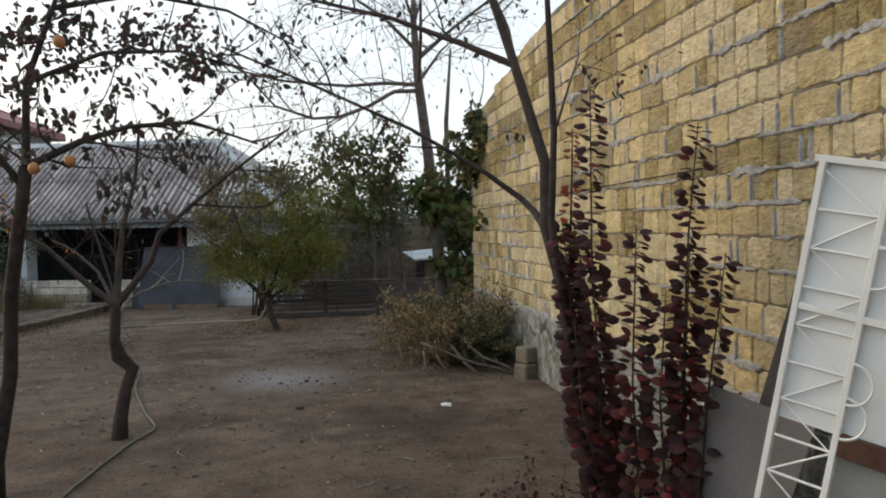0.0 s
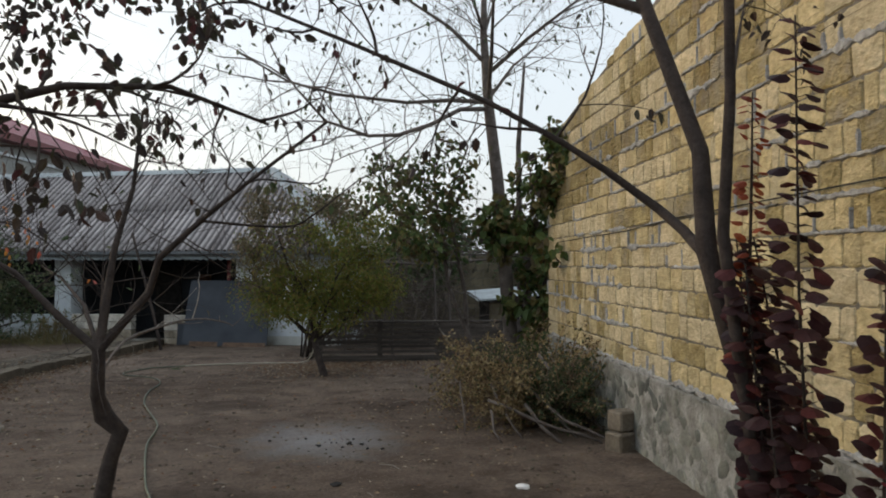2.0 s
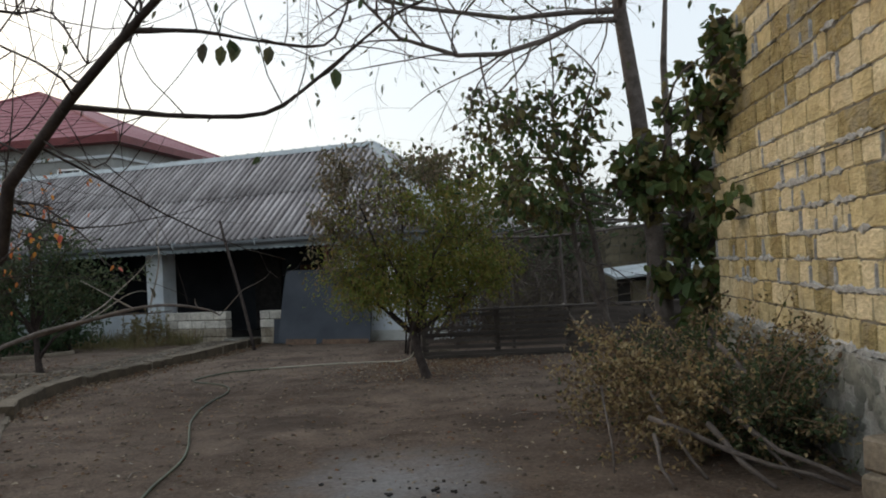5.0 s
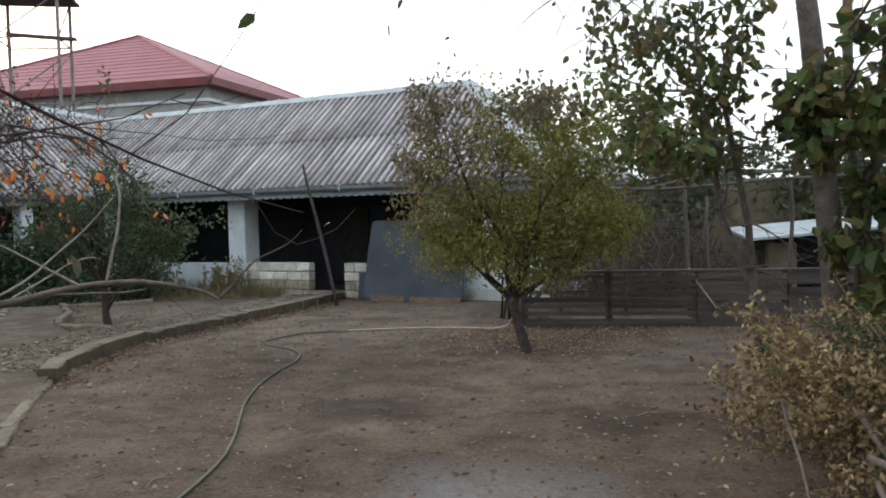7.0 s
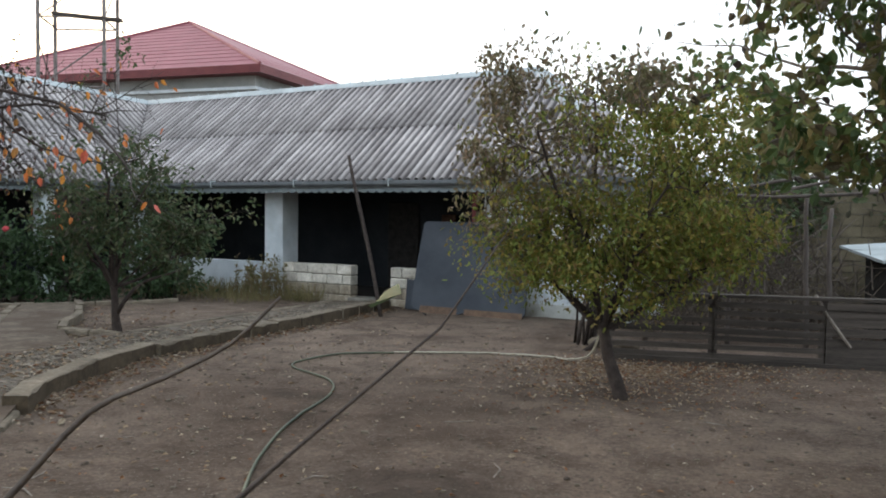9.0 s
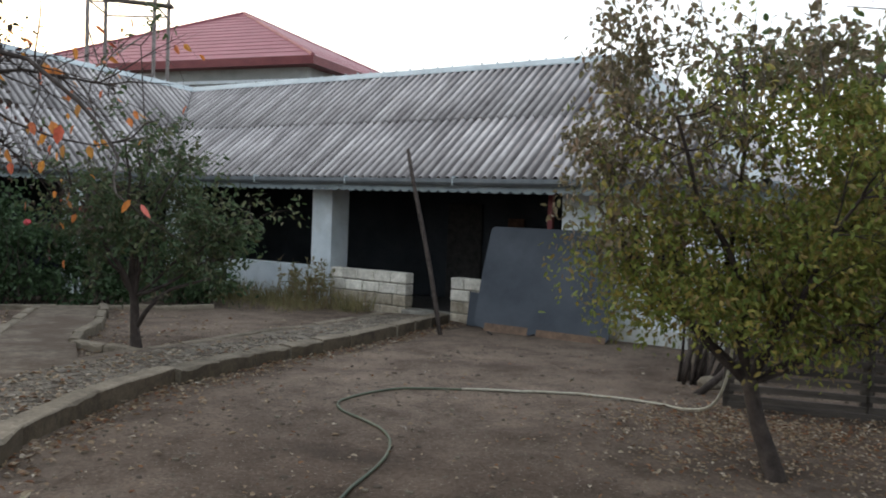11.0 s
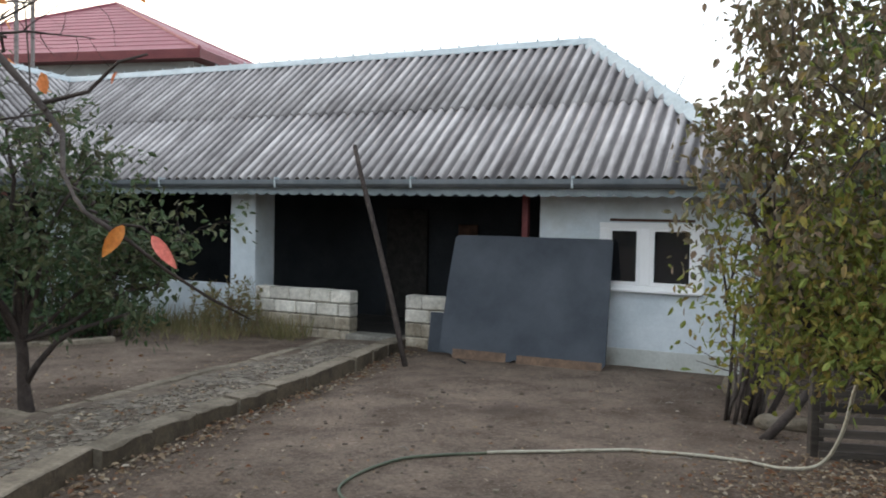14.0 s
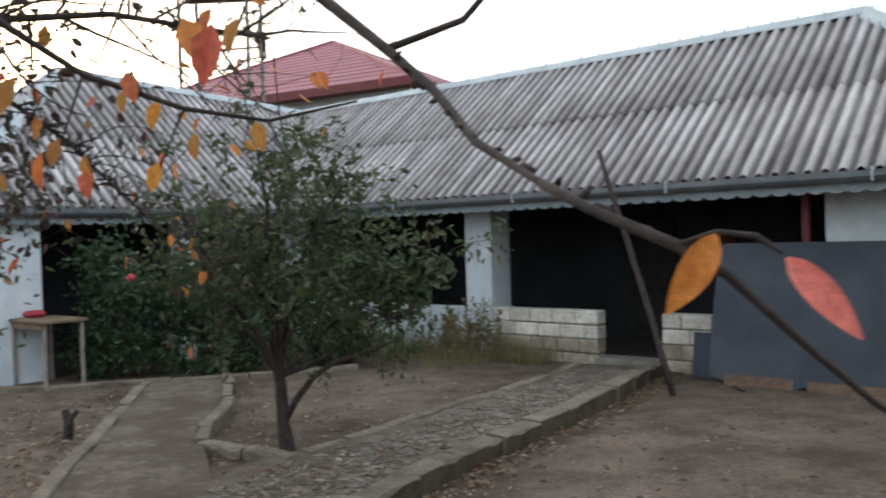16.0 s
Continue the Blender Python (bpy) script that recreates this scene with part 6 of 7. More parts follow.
lg.out("autumn_leaves", L_orange, T8, "scattered orange, yellow and pink-red leaves")
lg = Geo()
foliage(lg, [t for t in tips if t[0].x < -3.4], r, 0.5, 0.055, 0.6, 0.6, per=1)
cloud(lg, r, (-5.0, 17.0, 1.6), (1.4, 0.9, 0.75), 1500, 0.06, 0.5, 0.4, 0.2, 22)
cloud(lg, r, (-3.95, 15.2, 2.3), (1.1, 0.8, 0.7), 2300, 0.052, 0.5, 0.4, 0.2, 30)
cloud(lg, r, (-3.3, 15.6, 1.5), (0.5, 0.4, 0.5), 110, 0.04, 0.6, 0.6, 0.2, 16)
cloud(lg, r, (-4.9, 16.0, 1.35), (0.9, 0.7, 0.6), 1000, 0.07, 0.5, 0.4, 0.2, 18)
cloud(lg, r, (-4.6, 16.4, 2.3), (1.2, 0.9, 0.6), 900, 0.06, 0.5, 0.4, 0.2, 18)
lg.out("small_leaves", L_purple, T8, "small dark leaves")
lg = Geo()
cloud(lg, r, (-4.3, 15.5, 2.6), (0.9, 0.5, 0.5), 1500, 0.05, 0.5, 0.8, 0.2, 26)
cloud(lg, r, (-4.6, 15.6, 1.6), (0.8, 0.5, 0.5), 900, 0.05, 0.5, 0.8, 0.2, 20)
cloud(lg, r, (-5.9, 18.0, 0.95), (1.0, 0.7, 0.5), 800, 0.06, 0.5, 0.8, 0.2, 22)
cloud(lg, r, (-6.6, 18.0, 1.5), (1.0, 0.7, 0.5), 700, 0.06, 0.5, 0.8, 0.2, 20)
lg.out("green_leaves", L_dull, T8, "small dull green leaves on the lower boughs")


def big_leaf(p, d, n, length, width, colour):
    d, n = Vector(d).normalized(), Vector(n).normalized()
    s = d.cross(n).normalized()
    n = s.cross(d)
    v, f = [], []
    for i in range(9):
        t = i / 8
        w = width * 0.5 * math.sin(math.pi * min(1, t ** 0.8 * 0.97 + 0.02)) ** 0.8
        c = Vector(p) + d * length * t - n * length * 0.12 * t * t
        v += [c - s * w + n * w * 0.25, c, c + s * w + n * w * 0.25]
    for i in range(8):
        f += [(3 * i, 3 * i + 1, 3 * i + 4, 3 * i + 3), (3 * i + 1, 3 * i + 2, 3 * i + 5, 3 * i + 4)]
    mat = surface("leaf_" + colour[0], colour[1], colour[2], 30, 0.5, bumps=0.2, fine=120)
    mesh_object("autumn_leaf", v, f, mat, T8, colour[3], True)


big_leaf((-1.308, 14.328, 1.215), (-0.034, -0.012, -0.056), (0.2, -1, 0), 0.067, 0.026, ("orange", (0.45, 0.13, 0.02), (0.62, 0.24, 0.05), "single glossy orange leaf"))
big_leaf((-1.26, 14.335, 1.197), (0.046, -0.014, -0.055), (0.1, -1, 0.1), 0.074, 0.023, ("coral", (0.55, 0.1, 0.08), (0.68, 0.2, 0.15), "single coral-pink leaf"))

# brushwood pile of cut dry branches by the wall
PILE = thing("cut_branch_pile", None, "big pile of cut branches with dry leaves by the wall", "brushwood")
r = random.Random(70)
g, lg, lg2 = Geo(), Geo(), Geo()
for i in range(340):
    a = r.uniform(0, 2 * math.pi)
    x, y = 4.2 + math.cos(a) * r.uniform(0, 0.35), 12.0 + math.sin(a) * r.uniform(0, 0.9)
    k = r.random()
    p = Vector((x, y, -0.5 + 0.42 * k))
    d = Vector((math.cos(a) * 1.0 - 0.25, math.sin(a) * 1.1 - 0.15, r.uniform(-0.1, 1.1))).normalized()
    L = r.uniform(0.5, 1.3)
    q = p + d * L
    q.x = min(q.x, 4.76 + (q.y - 12) * 0.185)
    q.z = max(q.z, -0.44)
    pts = bent(p, q, r, 0.05, 5)
    for t in pts:
        t.z = max(t.z, -0.47)
    g.tube(pts, [0.011, 0.009, 0.007, 0.005, 0.004, 0.002], 4, caps=False)
    for j in range(64):
        t = r.uniform(0.3, 1.0)
        m = pts[0].lerp(pts[-1], t) + rand_dir(r) * 0.06
        m.z = max(m.z, -0.47)
        # left and top leaves mostly tan, low ones to the right mostly dark
        (lg if r.random() < (0.9 if m.x < 3.75 or m.z > 0.35 else 0.3) else lg2).leaf(m, rand_dir(r, -0.3), rand_dir(r, 0.5), 0.046 * r.uniform(0.6, 1.25), 0.026)
tagged(g.out("branch_tangle", M_twig, PILE), kind="stuff")
for a, b, w in (((3.3, 11.1, -0.1), (4.25, 10.2, -0.44), 0.025), ((3.9, 11.4, 0.1), (4.1, 10.5, -0.44), 0.02), ((3.5, 11.6, 0.0), (3.55, 10.7, -0.45), 0.022), ((4.2, 11.9, 0.3), (4.5, 10.7, -0.42), 0.028), ((3.2, 11.9, 0.0), (3.0, 11.0, -0.45), 0.014), ((3.75, 11.3, 0.05), (4.35, 10.1, -0.43), 0.026), ((3.7, 11.0, -0.15), (3.85, 10.35, -0.44), 0.03), ((3.3, 11.0, -0.2), (3.25, 10.5, -0.44), 0.02)):
    g = Geo()
    g.tube(bent(a, b, r, 0.03, 5), [w * 0.8, w * 0.75, w * 0.7, w * 0.65, w * 0.6, w * 0.5], 7)
    g.out("branch", M_bark2, PILE, "thick bare cut branch", True)
lg.out("dry_leaves", L_dry, PILE, "dry tan and brown leaves")
lg2.out("dark_leaves", L_dull, PILE, "darker dull leaves, mostly low and towards the wall")

# background trees
for k, (x, y, h, rx, n) in enumerate(((3.2, 28.5, 3.3, 2.3, 2600), (7.5, 27.8, 3.0, 2.4, 2400), (11.5, 26.0, 3.2, 2.4, 1600), (5.6, 24.3, 2.2, 1.6, 1500), (8.6, 23.4, 2.3, 1.5, 1500), (-15.5, 21.5, 2.6, 2.3, 1600), (-18.5, 26.0, 3.4, 2.8, 1400), (-12.8, 18.8, 1.5, 1.5, 900))):
    s = tree("background_tree", ("dark leafy tree behind the back wall" if k < 3 else "dense dark vine foliage behind the fence" if k in (3, 4) else "dark leafy tree at the yard's edge"))
    g, lg = Geo(), Geo()
    pts = bent((x, y, -0.8), (x + 0.2, y, h * 0.7), r, 0.03, 5)
    g.tube(pts, [0.16, 0.14, 0.12, 0.1, 0.08, 0.05], 8)
    for _ in range(14):
        spray(g, [], pts[r.randint(2, 5)], rand_dir(r, 0.5), rx * 0.8, 0.03, 1, r, 4, 0.8, 0, 0.2, 4)
    cloud(lg, r, (x, y, h * 0.62), (rx, rx * 0.8, h * 0.5), n, 0.17, 0.6, 0.3, 0.15, 34)
    g.out("trunk", M_bark2, s)
    lg.out("crown", L_dull, s)

# ---------------------------------------------------------------- smaller things
# two concrete blocks by the wall
for (x, y, z, rz), lab in zip(((4.27, 9.8, -0.44, 22), (4.32, 9.84, -0.238, 14)), ("weathered limestone block lying on the earth by the wall", "weathered limestone block stacked on another block by the wall")):
    b = part("building_block", box(-0.15, 0.12, -0.11, 0.11, 0, 0.2, bevel=0.02), M_kerb)
    b.matrix_world = pose(x, y, z, 0, 0, rz)
    tagged(b, lab, "block", "blocks by the wall")
g = Geo()
g.tube([WALL @ Vector(p) for p in ((-8.5, 0.05, 1.83), (-5.0, 0.045, 1.79), (-3.6, 0.045, 1.74), (-1.8, 0.045, 1.73), (-0.3, 0.045, 1.72))], 0.005, 5)
tagged(g.out("wall_cable", M_char), "thin dark cable running along the yellow wall", "cable")

# hose
HOSE = [(-0.75, 6.3), (-0.53, 7.33), (-0.25, 8.3), (-0.05, 8.9), (-0.16, 9.8), (-0.3, 11.4), (-0.3, 12.7), (-0.62, 14.5), (-0.66, 15.7), (-0.58, 16.6), (-0.72, 17.25), (-1.25, 17.9), (-1.3, 18.35), (-0.94, 18.85), (-0.3, 19.05)]
HOSE2 = [(-0.3, 19.05, 0), (0.16, 19.1, 0), (0.9, 19.2, 0), (1.6, 18.9, 0), (1.8, 18.65, 0.02), (2.0, 18.5, 0.1), (2.1, 18.4, 0.35), (2.12, 18.25, 0.75), (2.1, 17.9, 1.1), (2.05, 17.5, 1.2)]


hose = thing("garden_hose", None, "garden hose, green then cream-coloured, snaking over the bare earth", "hose")
g = Geo()
g.tube([Vector((p.x, p.y, ground_z(p.x, p.y) + 0.014)) for p in smooth_line([(x, y, 0) for x, y in HOSE])], 0.0115, 7)
g.out("green_length", M_hosegreen, hose, "dull green rubber hose", True)
g = Geo()
g.tube([Vector((p.x, p.y, ground_z(p.x, p.y) + 0.016 + p.z)) for p in smooth_line(HOSE2)], 0.0135, 7)
g.out("cream_length", M_hosewhite, hose, "cream-coloured rubber hose", True)

# charcoal round the ash
g = Geo()
r = random.Random(4)
for _ in range(26):
    x, y = r.gauss(1.55, 0.3), r.gauss(10.9, 0.35)
    s = r.uniform(0.008, 0.026)
    g.box((0, 0, 0), s * 1.6, s, s * 0.8, pose(x, y, ground_z(x, y) + s * 0.3, r.uniform(-20, 20), r.uniform(-20, 20), r.uniform(0, 180)))
tagged(g.out("charcoal_bits", M_char), "scattered charcoal lumps round the ash", "charcoal", kind="stuff")

# table with a red cloth before the wing
tb = thing("garden_table", HOUSE @ Matrix.Translation((-5.45, -4.9, -0.6)), "small worn wooden table with spindly legs by the wing's corner", "table")
part("tabletop", box(-0.5, 0.5, -0.3, 0.3, 0.86, 0.9, bevel=0.006), M_twig, tb)
for x in (-0.46, 0.42):
    for y in (-0.26, 0.22):
        part("leg", box(x, x + 0.04, y, y + 0.04, 0, 0.86), M_deadwood, tb)
part("apron", box(-0.46, 0.46, -0.27, -0.25, 0.78, 0.86), M_twig, tb)
cloth = part("red_bundle", box(-0.42, -0.2, -0.15, 0.1, 0.9, 0.99, bevel=0.04), M_red_cloth)
cloth.matrix_world = HOUSE @ Matrix.Translation((-5.45, -4.9, -0.6))
tagged(cloth, "small red cloth bundle lying on the garden table", "cloth")

# stump and sticks in the soil
st = thing("cut_stump", Matrix.Translation((-6.6, 20.25, -0.6)), "short cut tree stump in the soil beside the side path", "stump")
g = Geo()
g.tube([(0, 0, 0), (0.02, 0, 0.18), (-0.03, 0.02, 0.3)], [0.05, 0.045, 0.035], 8)
g.tube([(0.02, 0, 0.2), (0.1, 0.02, 0.3)], [0.03, 0.02], 7)
g.out("stem", M_bark, st)
for x, y in ((-5.45, 17.6), (-5.6, 17.9), (-6.3, 18.9)):
    s = thing("dry_stalk", Matrix.Translation((x, y, -0.58)), "dry upright stalk standing in the soil", "stalk")
    g = Geo()
    for _ in range(3):
        g.tube(bent((0, 0, 0), (r.uniform(-0.15, 0.15), r.uniform(-0.1, 0.1), r.uniform(0.2, 0.45)), r, 0.04, 4), [0.008, 0.007, 0.006, 0.004, 0.003], 5)
    g.out("stem", M_bark, s)

# the old gate and sheets leaning on the yellow wall near the start
gt = thing("leaning_gate", Matrix.Translation((2.56, 3.81, -0.24)) @ pose(0, 0, 0, 0, 0, -62) @ pose(0, 0, 0, 0, 11, 0), "white painted steel gate leaf with scrollwork leaning by the yellow wall", "gate")
part("upper_sheet", box(0.0, 1.1, 0.03, 0.034, 0.86, 2.02), M_gatepanel, gt, "pale painted sheet steel panel")
part("lower_sheet", box(0.28, 1.1, 0.05, 0.054, 0.0, 0.8), M_render, gt, "dull grey-green lower panel")
for x in (0.0, 0.27, 1.07):
    part("stile", box(x, x + 0.028, -0.005, 0.029, 0.0, 2.03, bevel=0.003), M_gate, gt)
for z in (0.0, 1.36, 2.0):
    part("rail", box(0.029 if z < 1.9 else -0.02, 1.07, -0.004, 0.028, z, z + 0.03, bevel=0.003), M_gate, gt)
part("lower_band", box(0.3, 1.07, -0.012, 0.02, 0.78, 0.88, bevel=0.003), M_rust, gt, "brown rusty steel band")
for k in range(11):
    z = 0.1 + 0.17 * k
    Geo().tube([(0.03, 0.005, z), (0.27, 0.005, z + 0.005)], 0.007, 5).out("lattice_bar", M_gate, gt)
    if k % 2:
        Geo().tube([(0.03, 0.005, z), (0.27, 0.005, z + 0.165)], 0.006, 5).out("lattice_bar", M_gate, gt)
    else:
        Geo().tube([(0.27, 0.007, z), (0.03, 0.007, z + 0.165)], 0.004, 5).out("lattice_bar", M_gate, gt)
for z in (0.95, 1.1, 1.6, 1.77):
    Geo().tube([(0.3 + 0.09 * math.sin(a), -0.012, z + 0.09 * math.cos(a)) for a in [math.pi * i / 12 for i in range(13)]], 0.007, 5).out("scroll", M_gate, gt, "curled wrought scroll")
sh = thing("leaning_sheet", Matrix.Translation((2.62, 4.53, -0.3)) @ pose(0, 0, 0, 0, 0, -70) @ pose(0, 0, 0, -14, 12, 0), "flat grey fibre-cement sheet leaning by the wall", "sheet")
part("panel", box(0, 0.6, 0, 0.012, 0, 0.93, bevel=0.002), M_slate, sh)
s2 = thing("narrow_board", Matrix.Translation((2.92, 4.42, -0.28)) @ pose(0, 0, 0, 0, 0, -65) @ pose(0, 0, 0, -8, 14, 0), "dark narrow board leaning behind the gate", "board")
part("panel", box(0, 0.07, 0, 0.02, 0, 1.45, bevel=0.003), M_pole, s2)
part("backing", box(0.09, 0.3, 0.01, 0.02, 0, 1.2), M_render, s2)

# wall to the side of the wing, and plain walls that close the yard
for name, a, b, h in (("side_yard_wall", (-20.0, 21.0), (-11.2, 23.2), 1.9), ("closing_wall", (-20.0, -5.0), (-20.0, 21.0), 2.0), ("closing_wall", (-20.0, -5.0), (2.0, -5.0), 2.2)):
    d = Vector(b) - Vector(a)
    w = thing(name, Matrix.Translation((a[0], a[1], -0.9 if a[1] > 0 else -0.4)) @ pose(0, 0, 0, 0, 0, math.degrees(math.atan2(d.y, d.x))), "weathered yellow-grey block boundary wall", "wall", kind="structure")
    part("wall_body", box(0, d.length, 0, 0.2, 0, h), M_blockwall, w)

# ---------------------------------------------------------------- litter and pebbles
def on_path(x, y):
    return -5.0 < x < -1.4 and 15.6 < y < 24.3


def top_z(x, y):
    """Height of the ground, or of the paved path where it lies."""
    z = ground_z(x, y)
    if 15.7 < y < 24.2:
        k = float(np.interp(y, [p[1] for p in KERB], [p[0] for p in KERB]))
        w = -1.15 if y < 20 else -0.95
        if k + w < x < k:
            z = float(np.interp(y, GROUND_Y, GROUND_Z)) + 0.086 * max(0.25, min(1.0, (y - 14.6) / 1.4))
    return z


r = random.Random(123)
lg = Geo()
spots = [((2.3, 18.2), (0.75, 0.5), 1500), ((3.0, 18.4), (1.0, 0.35), 900), ((2.2, 17.0), (0.8, 0.6), 700), ((-0.5, 13), (3.5, 5), 480), ((-1.3, 13.2), (1.3, 2.0), 420), ((-1.2, 16), (1.6, 3), 180), ((-6.5, 19), (1.8, 2.2), 1500), ((-5.0, 17), (1.5, 2.0), 1300), ((1.5, 6), (2.0, 3), 180), ((-2.9, 18.5), (0.5, 2.2), 300), ((3.2, 12.5), (1.0, 1.6), 450), ((-7, 20), (1.6, 1.6), 400), ((0.5, 21), (2, 2), 120)]
for (cx, cy), (sx, sy), n in spots:
    for _ in range(n):
        x, y = r.gauss(cx, sx), r.gauss(cy, sy)
        if x > 4.0 + (y - 9) * 0.185 or y > 23.5:
            continue
        s = r.uniform(0.02, 0.055) if cx > -4 else r.uniform(0.035, 0.08)
        lg.leaf(Vector((x, y, top_z(x, y) + r.uniform(0.004, 0.02))), Vector((r.gauss(0, 1), r.gauss(0, 1), r.uniform(-0.1, 0.25))), Vector((r.gauss(0, 0.3), r.gauss(0, 0.3), 1)), s, s * 0.6, 0.3)
for _ in range(760):
    p = polyline_at(KERB, r.random())[0]
    x, y = p.x + 0.13 + abs(r.gauss(0, 0.12)), p.y + r.gauss(0, 0.1)
    s = r.uniform(0.03, 0.07)
    lg.leaf(Vector((x, y, top_z(x, y) + r.uniform(0.004, 0.03))), Vector((r.gauss(0, 1), r.gauss(0, 1), r.uniform(-0.1, 0.25))), Vector((r.gauss(0, 0.3), r.gauss(0, 0.3), 1)), s, s * 0.6, 0.3)
tagged(lg.out("leaf_litter", L_litter), "fallen pale and brown leaves strewn over the yard", "leaf litter", kind="stuff")
g = Geo()
for _ in range(5200):
    y = r.uniform(2, 22)
    x = r.uniform(-7, 4.3 + (y - 9) * 0.15)
    if x > 3.6 + (y - 7) * 0.185:
        continue
    s = r.uniform(0.006, 0.022) * (1.6 if r.random() < 0.08 else 1)
    g.box((x, y, top_z(x, y) + s * 0.2), s * r.uniform(0.8, 1.6), s, s * 0.7, None)
tagged(g.out("pebbles", M_kerb), "small stones and clods lying on the earth", "pebbles", kind="stuff")
g = Geo()
for _ in range(4200):
    y = r.uniform(15.8, 24.0)
    k = float(np.interp(y, [p[1] for p in KERB], [p[0] for p in KERB]))
    x = k - r.uniform(0.08, 1.1 if y < 20 else 0.85)
    s = r.uniform(0.008, 0.034) * (1.6 if r.random() < 0.06 else 1)
    g.box((0, 0, 0), s * r.uniform(1, 2), s, s * 0.5, pose(x, y, top_z(x, y) + s * 0.05, r.uniform(-12, 12), r.uniform(-12, 12), r.uniform(0, 180)))
tagged(g.out("path_rubble", M_grit), "broken bits of paving lying on the path", "rubble", kind="stuff")
g = Geo()
for _ in range(1100):
    y = r.uniform(2, 22)
    x = r.uniform(-6, 4.0 + (y - 9) * 0.15)
    if x > 3.6 + (y - 7) * 0.185:
        continue
    s = r.uniform(0.012, 0.04)
    m = pose(x, y, top_z(x, y), r.uniform(-15, 15), r.uniform(-15, 15), r.uniform(0, 180))
    k = len(g.v)
    ring = [(math.cos(i * 1.047) * s * r.uniform(0.7, 1.3), math.sin(i * 1.047) * s * r.uniform(0.5, 0.9)) for i in range(6)]
    g.v += [m @ Vector((a, b, -0.006)) for a, b in ring] + [m @ Vector((a * 0.6, b * 0.6, s * 0.4)) for a, b in ring]
    g.f += [(k + i, k + (i + 1) % 6, k + 6 + (i + 1) % 6, k + 6 + i) for i in range(6)] + [tuple(k + 6 + i for i in range(6))]
tagged(g.out("earth_clods", M_clod), "dark clods of trodden earth and dung", "clods", kind="stuff")
g = Geo()
for _ in range(70):
    y = r.uniform(4, 21)
    x = r.uniform(-4, 3.2)
    a, L = r.random() * 6.3, r.uniform(0.06, 0.3)
    z = top_z(x, y)
    g.tube([Vector((x, y, z + 0.008)), Vector((x + math.cos(a) * L * 0.5, y + math.sin(a) * L * 0.5, z + 0.015)), Vector((x + math.cos(a + 0.3) * L, y + math.sin(a + 0.3) * L, z + 0.008))], [0.005, 0.005, 0.003], 4)
tagged(g.out("twig_litter", M_deadwood), "fallen twigs on the bare earth", "twigs", kind="stuff")

# stump at the shrubs' feet
st = thing("bark_stump", Matrix.Translation((3.35, 6.7, -0.38)), "short thick old stump with ragged bark beside the shrubs", "stump")
g = Geo()
g.tube([(0, 0, -0.05), (0.01, 0.0, 0.08), (0.0, 0.02, 0.22), (0.02, 0.02, 0.3)], [0.22, 0.19, 0.16, 0.11], 11)
for v in g.v:
    v += Vector((v.x, v.y, 0)) * 0.5 * noise.noise((v.x * 14, v.y * 14, v.z * 3))
g.out("stem", M_bark2, st)

# scraps lying about
for pts, rad, mat, nm, lab in (([(2.45, 6.59), (2.6, 6.55), (2.74, 6.49)], 0.007, M_deadwood, "straw_stick", "pale straw stick lying on the earth"), ([(-0.38, 23.4), (-0.34, 23.27), (-0.3, 23.14)], 0.014, M_char, "fallen_rod", "thin dark rod lying on the earth by the step")):
    g = Geo()
    g.tube([Vector((x, y, ground_z(x, y) + rad)) for x, y in pts], rad, 6)
    tagged(g.out(nm, mat), lab, "stick")
for x, y, s_, mat, nm, lab in ((2.83, 8.73, 0.06, M_plastic, "paper_scrap", "crumpled white scrap of paper on the earth"), (1.38, 9.25, 0.05, M_char, "rag_scrap", "small black scrap on the earth")):
    bm = bmesh.new()
    bmesh.ops.create_icosphere(bm, subdivisions=2, radius=s_)
    for v in bm.verts:
        v.co *= 1 + 0.5 * noise.noise(v.co * 25 + Vector((x, y, 0)))
        v.co.z *= 0.3
    ob = part(nm, bm, mat)
    ob.matrix_world = pose(x, y, ground_z(x, y) + 0.012, 0, 0, x * 50)
    tagged(ob, lab, "scrap")

# broken flags of the path
r = random.Random(66)
flags = bpy.data.objects["pavement"]
shapes = []
for _ in range(12):
    n = r.randint(5, 7)
    ring = [(math.cos(2 * math.pi * i / n + r.uniform(-0.25, 0.25)) * r.uniform(0.7, 1.1), math.sin(2 * math.pi * i / n + r.uniform(-0.25, 0.25)) * r.uniform(0.6, 1.0)) for i in range(n)]
    v = [Vector((x * 1.04, y * 1.04, -0.3)) for x, y in ring] + [Vector((x, y, 0.12)) for x, y in ring]
    me = bpy.data.meshes.new("paving_piece")
    me.from_pydata([tuple(p) for p in v], [], [(i, (i + 1) % n, n + (i + 1) % n, n + i) for i in range(n)] + [tuple(n + i for i in range(n))])
    me.materials.append(M_flag)
    me.update()
    shapes.append(me)
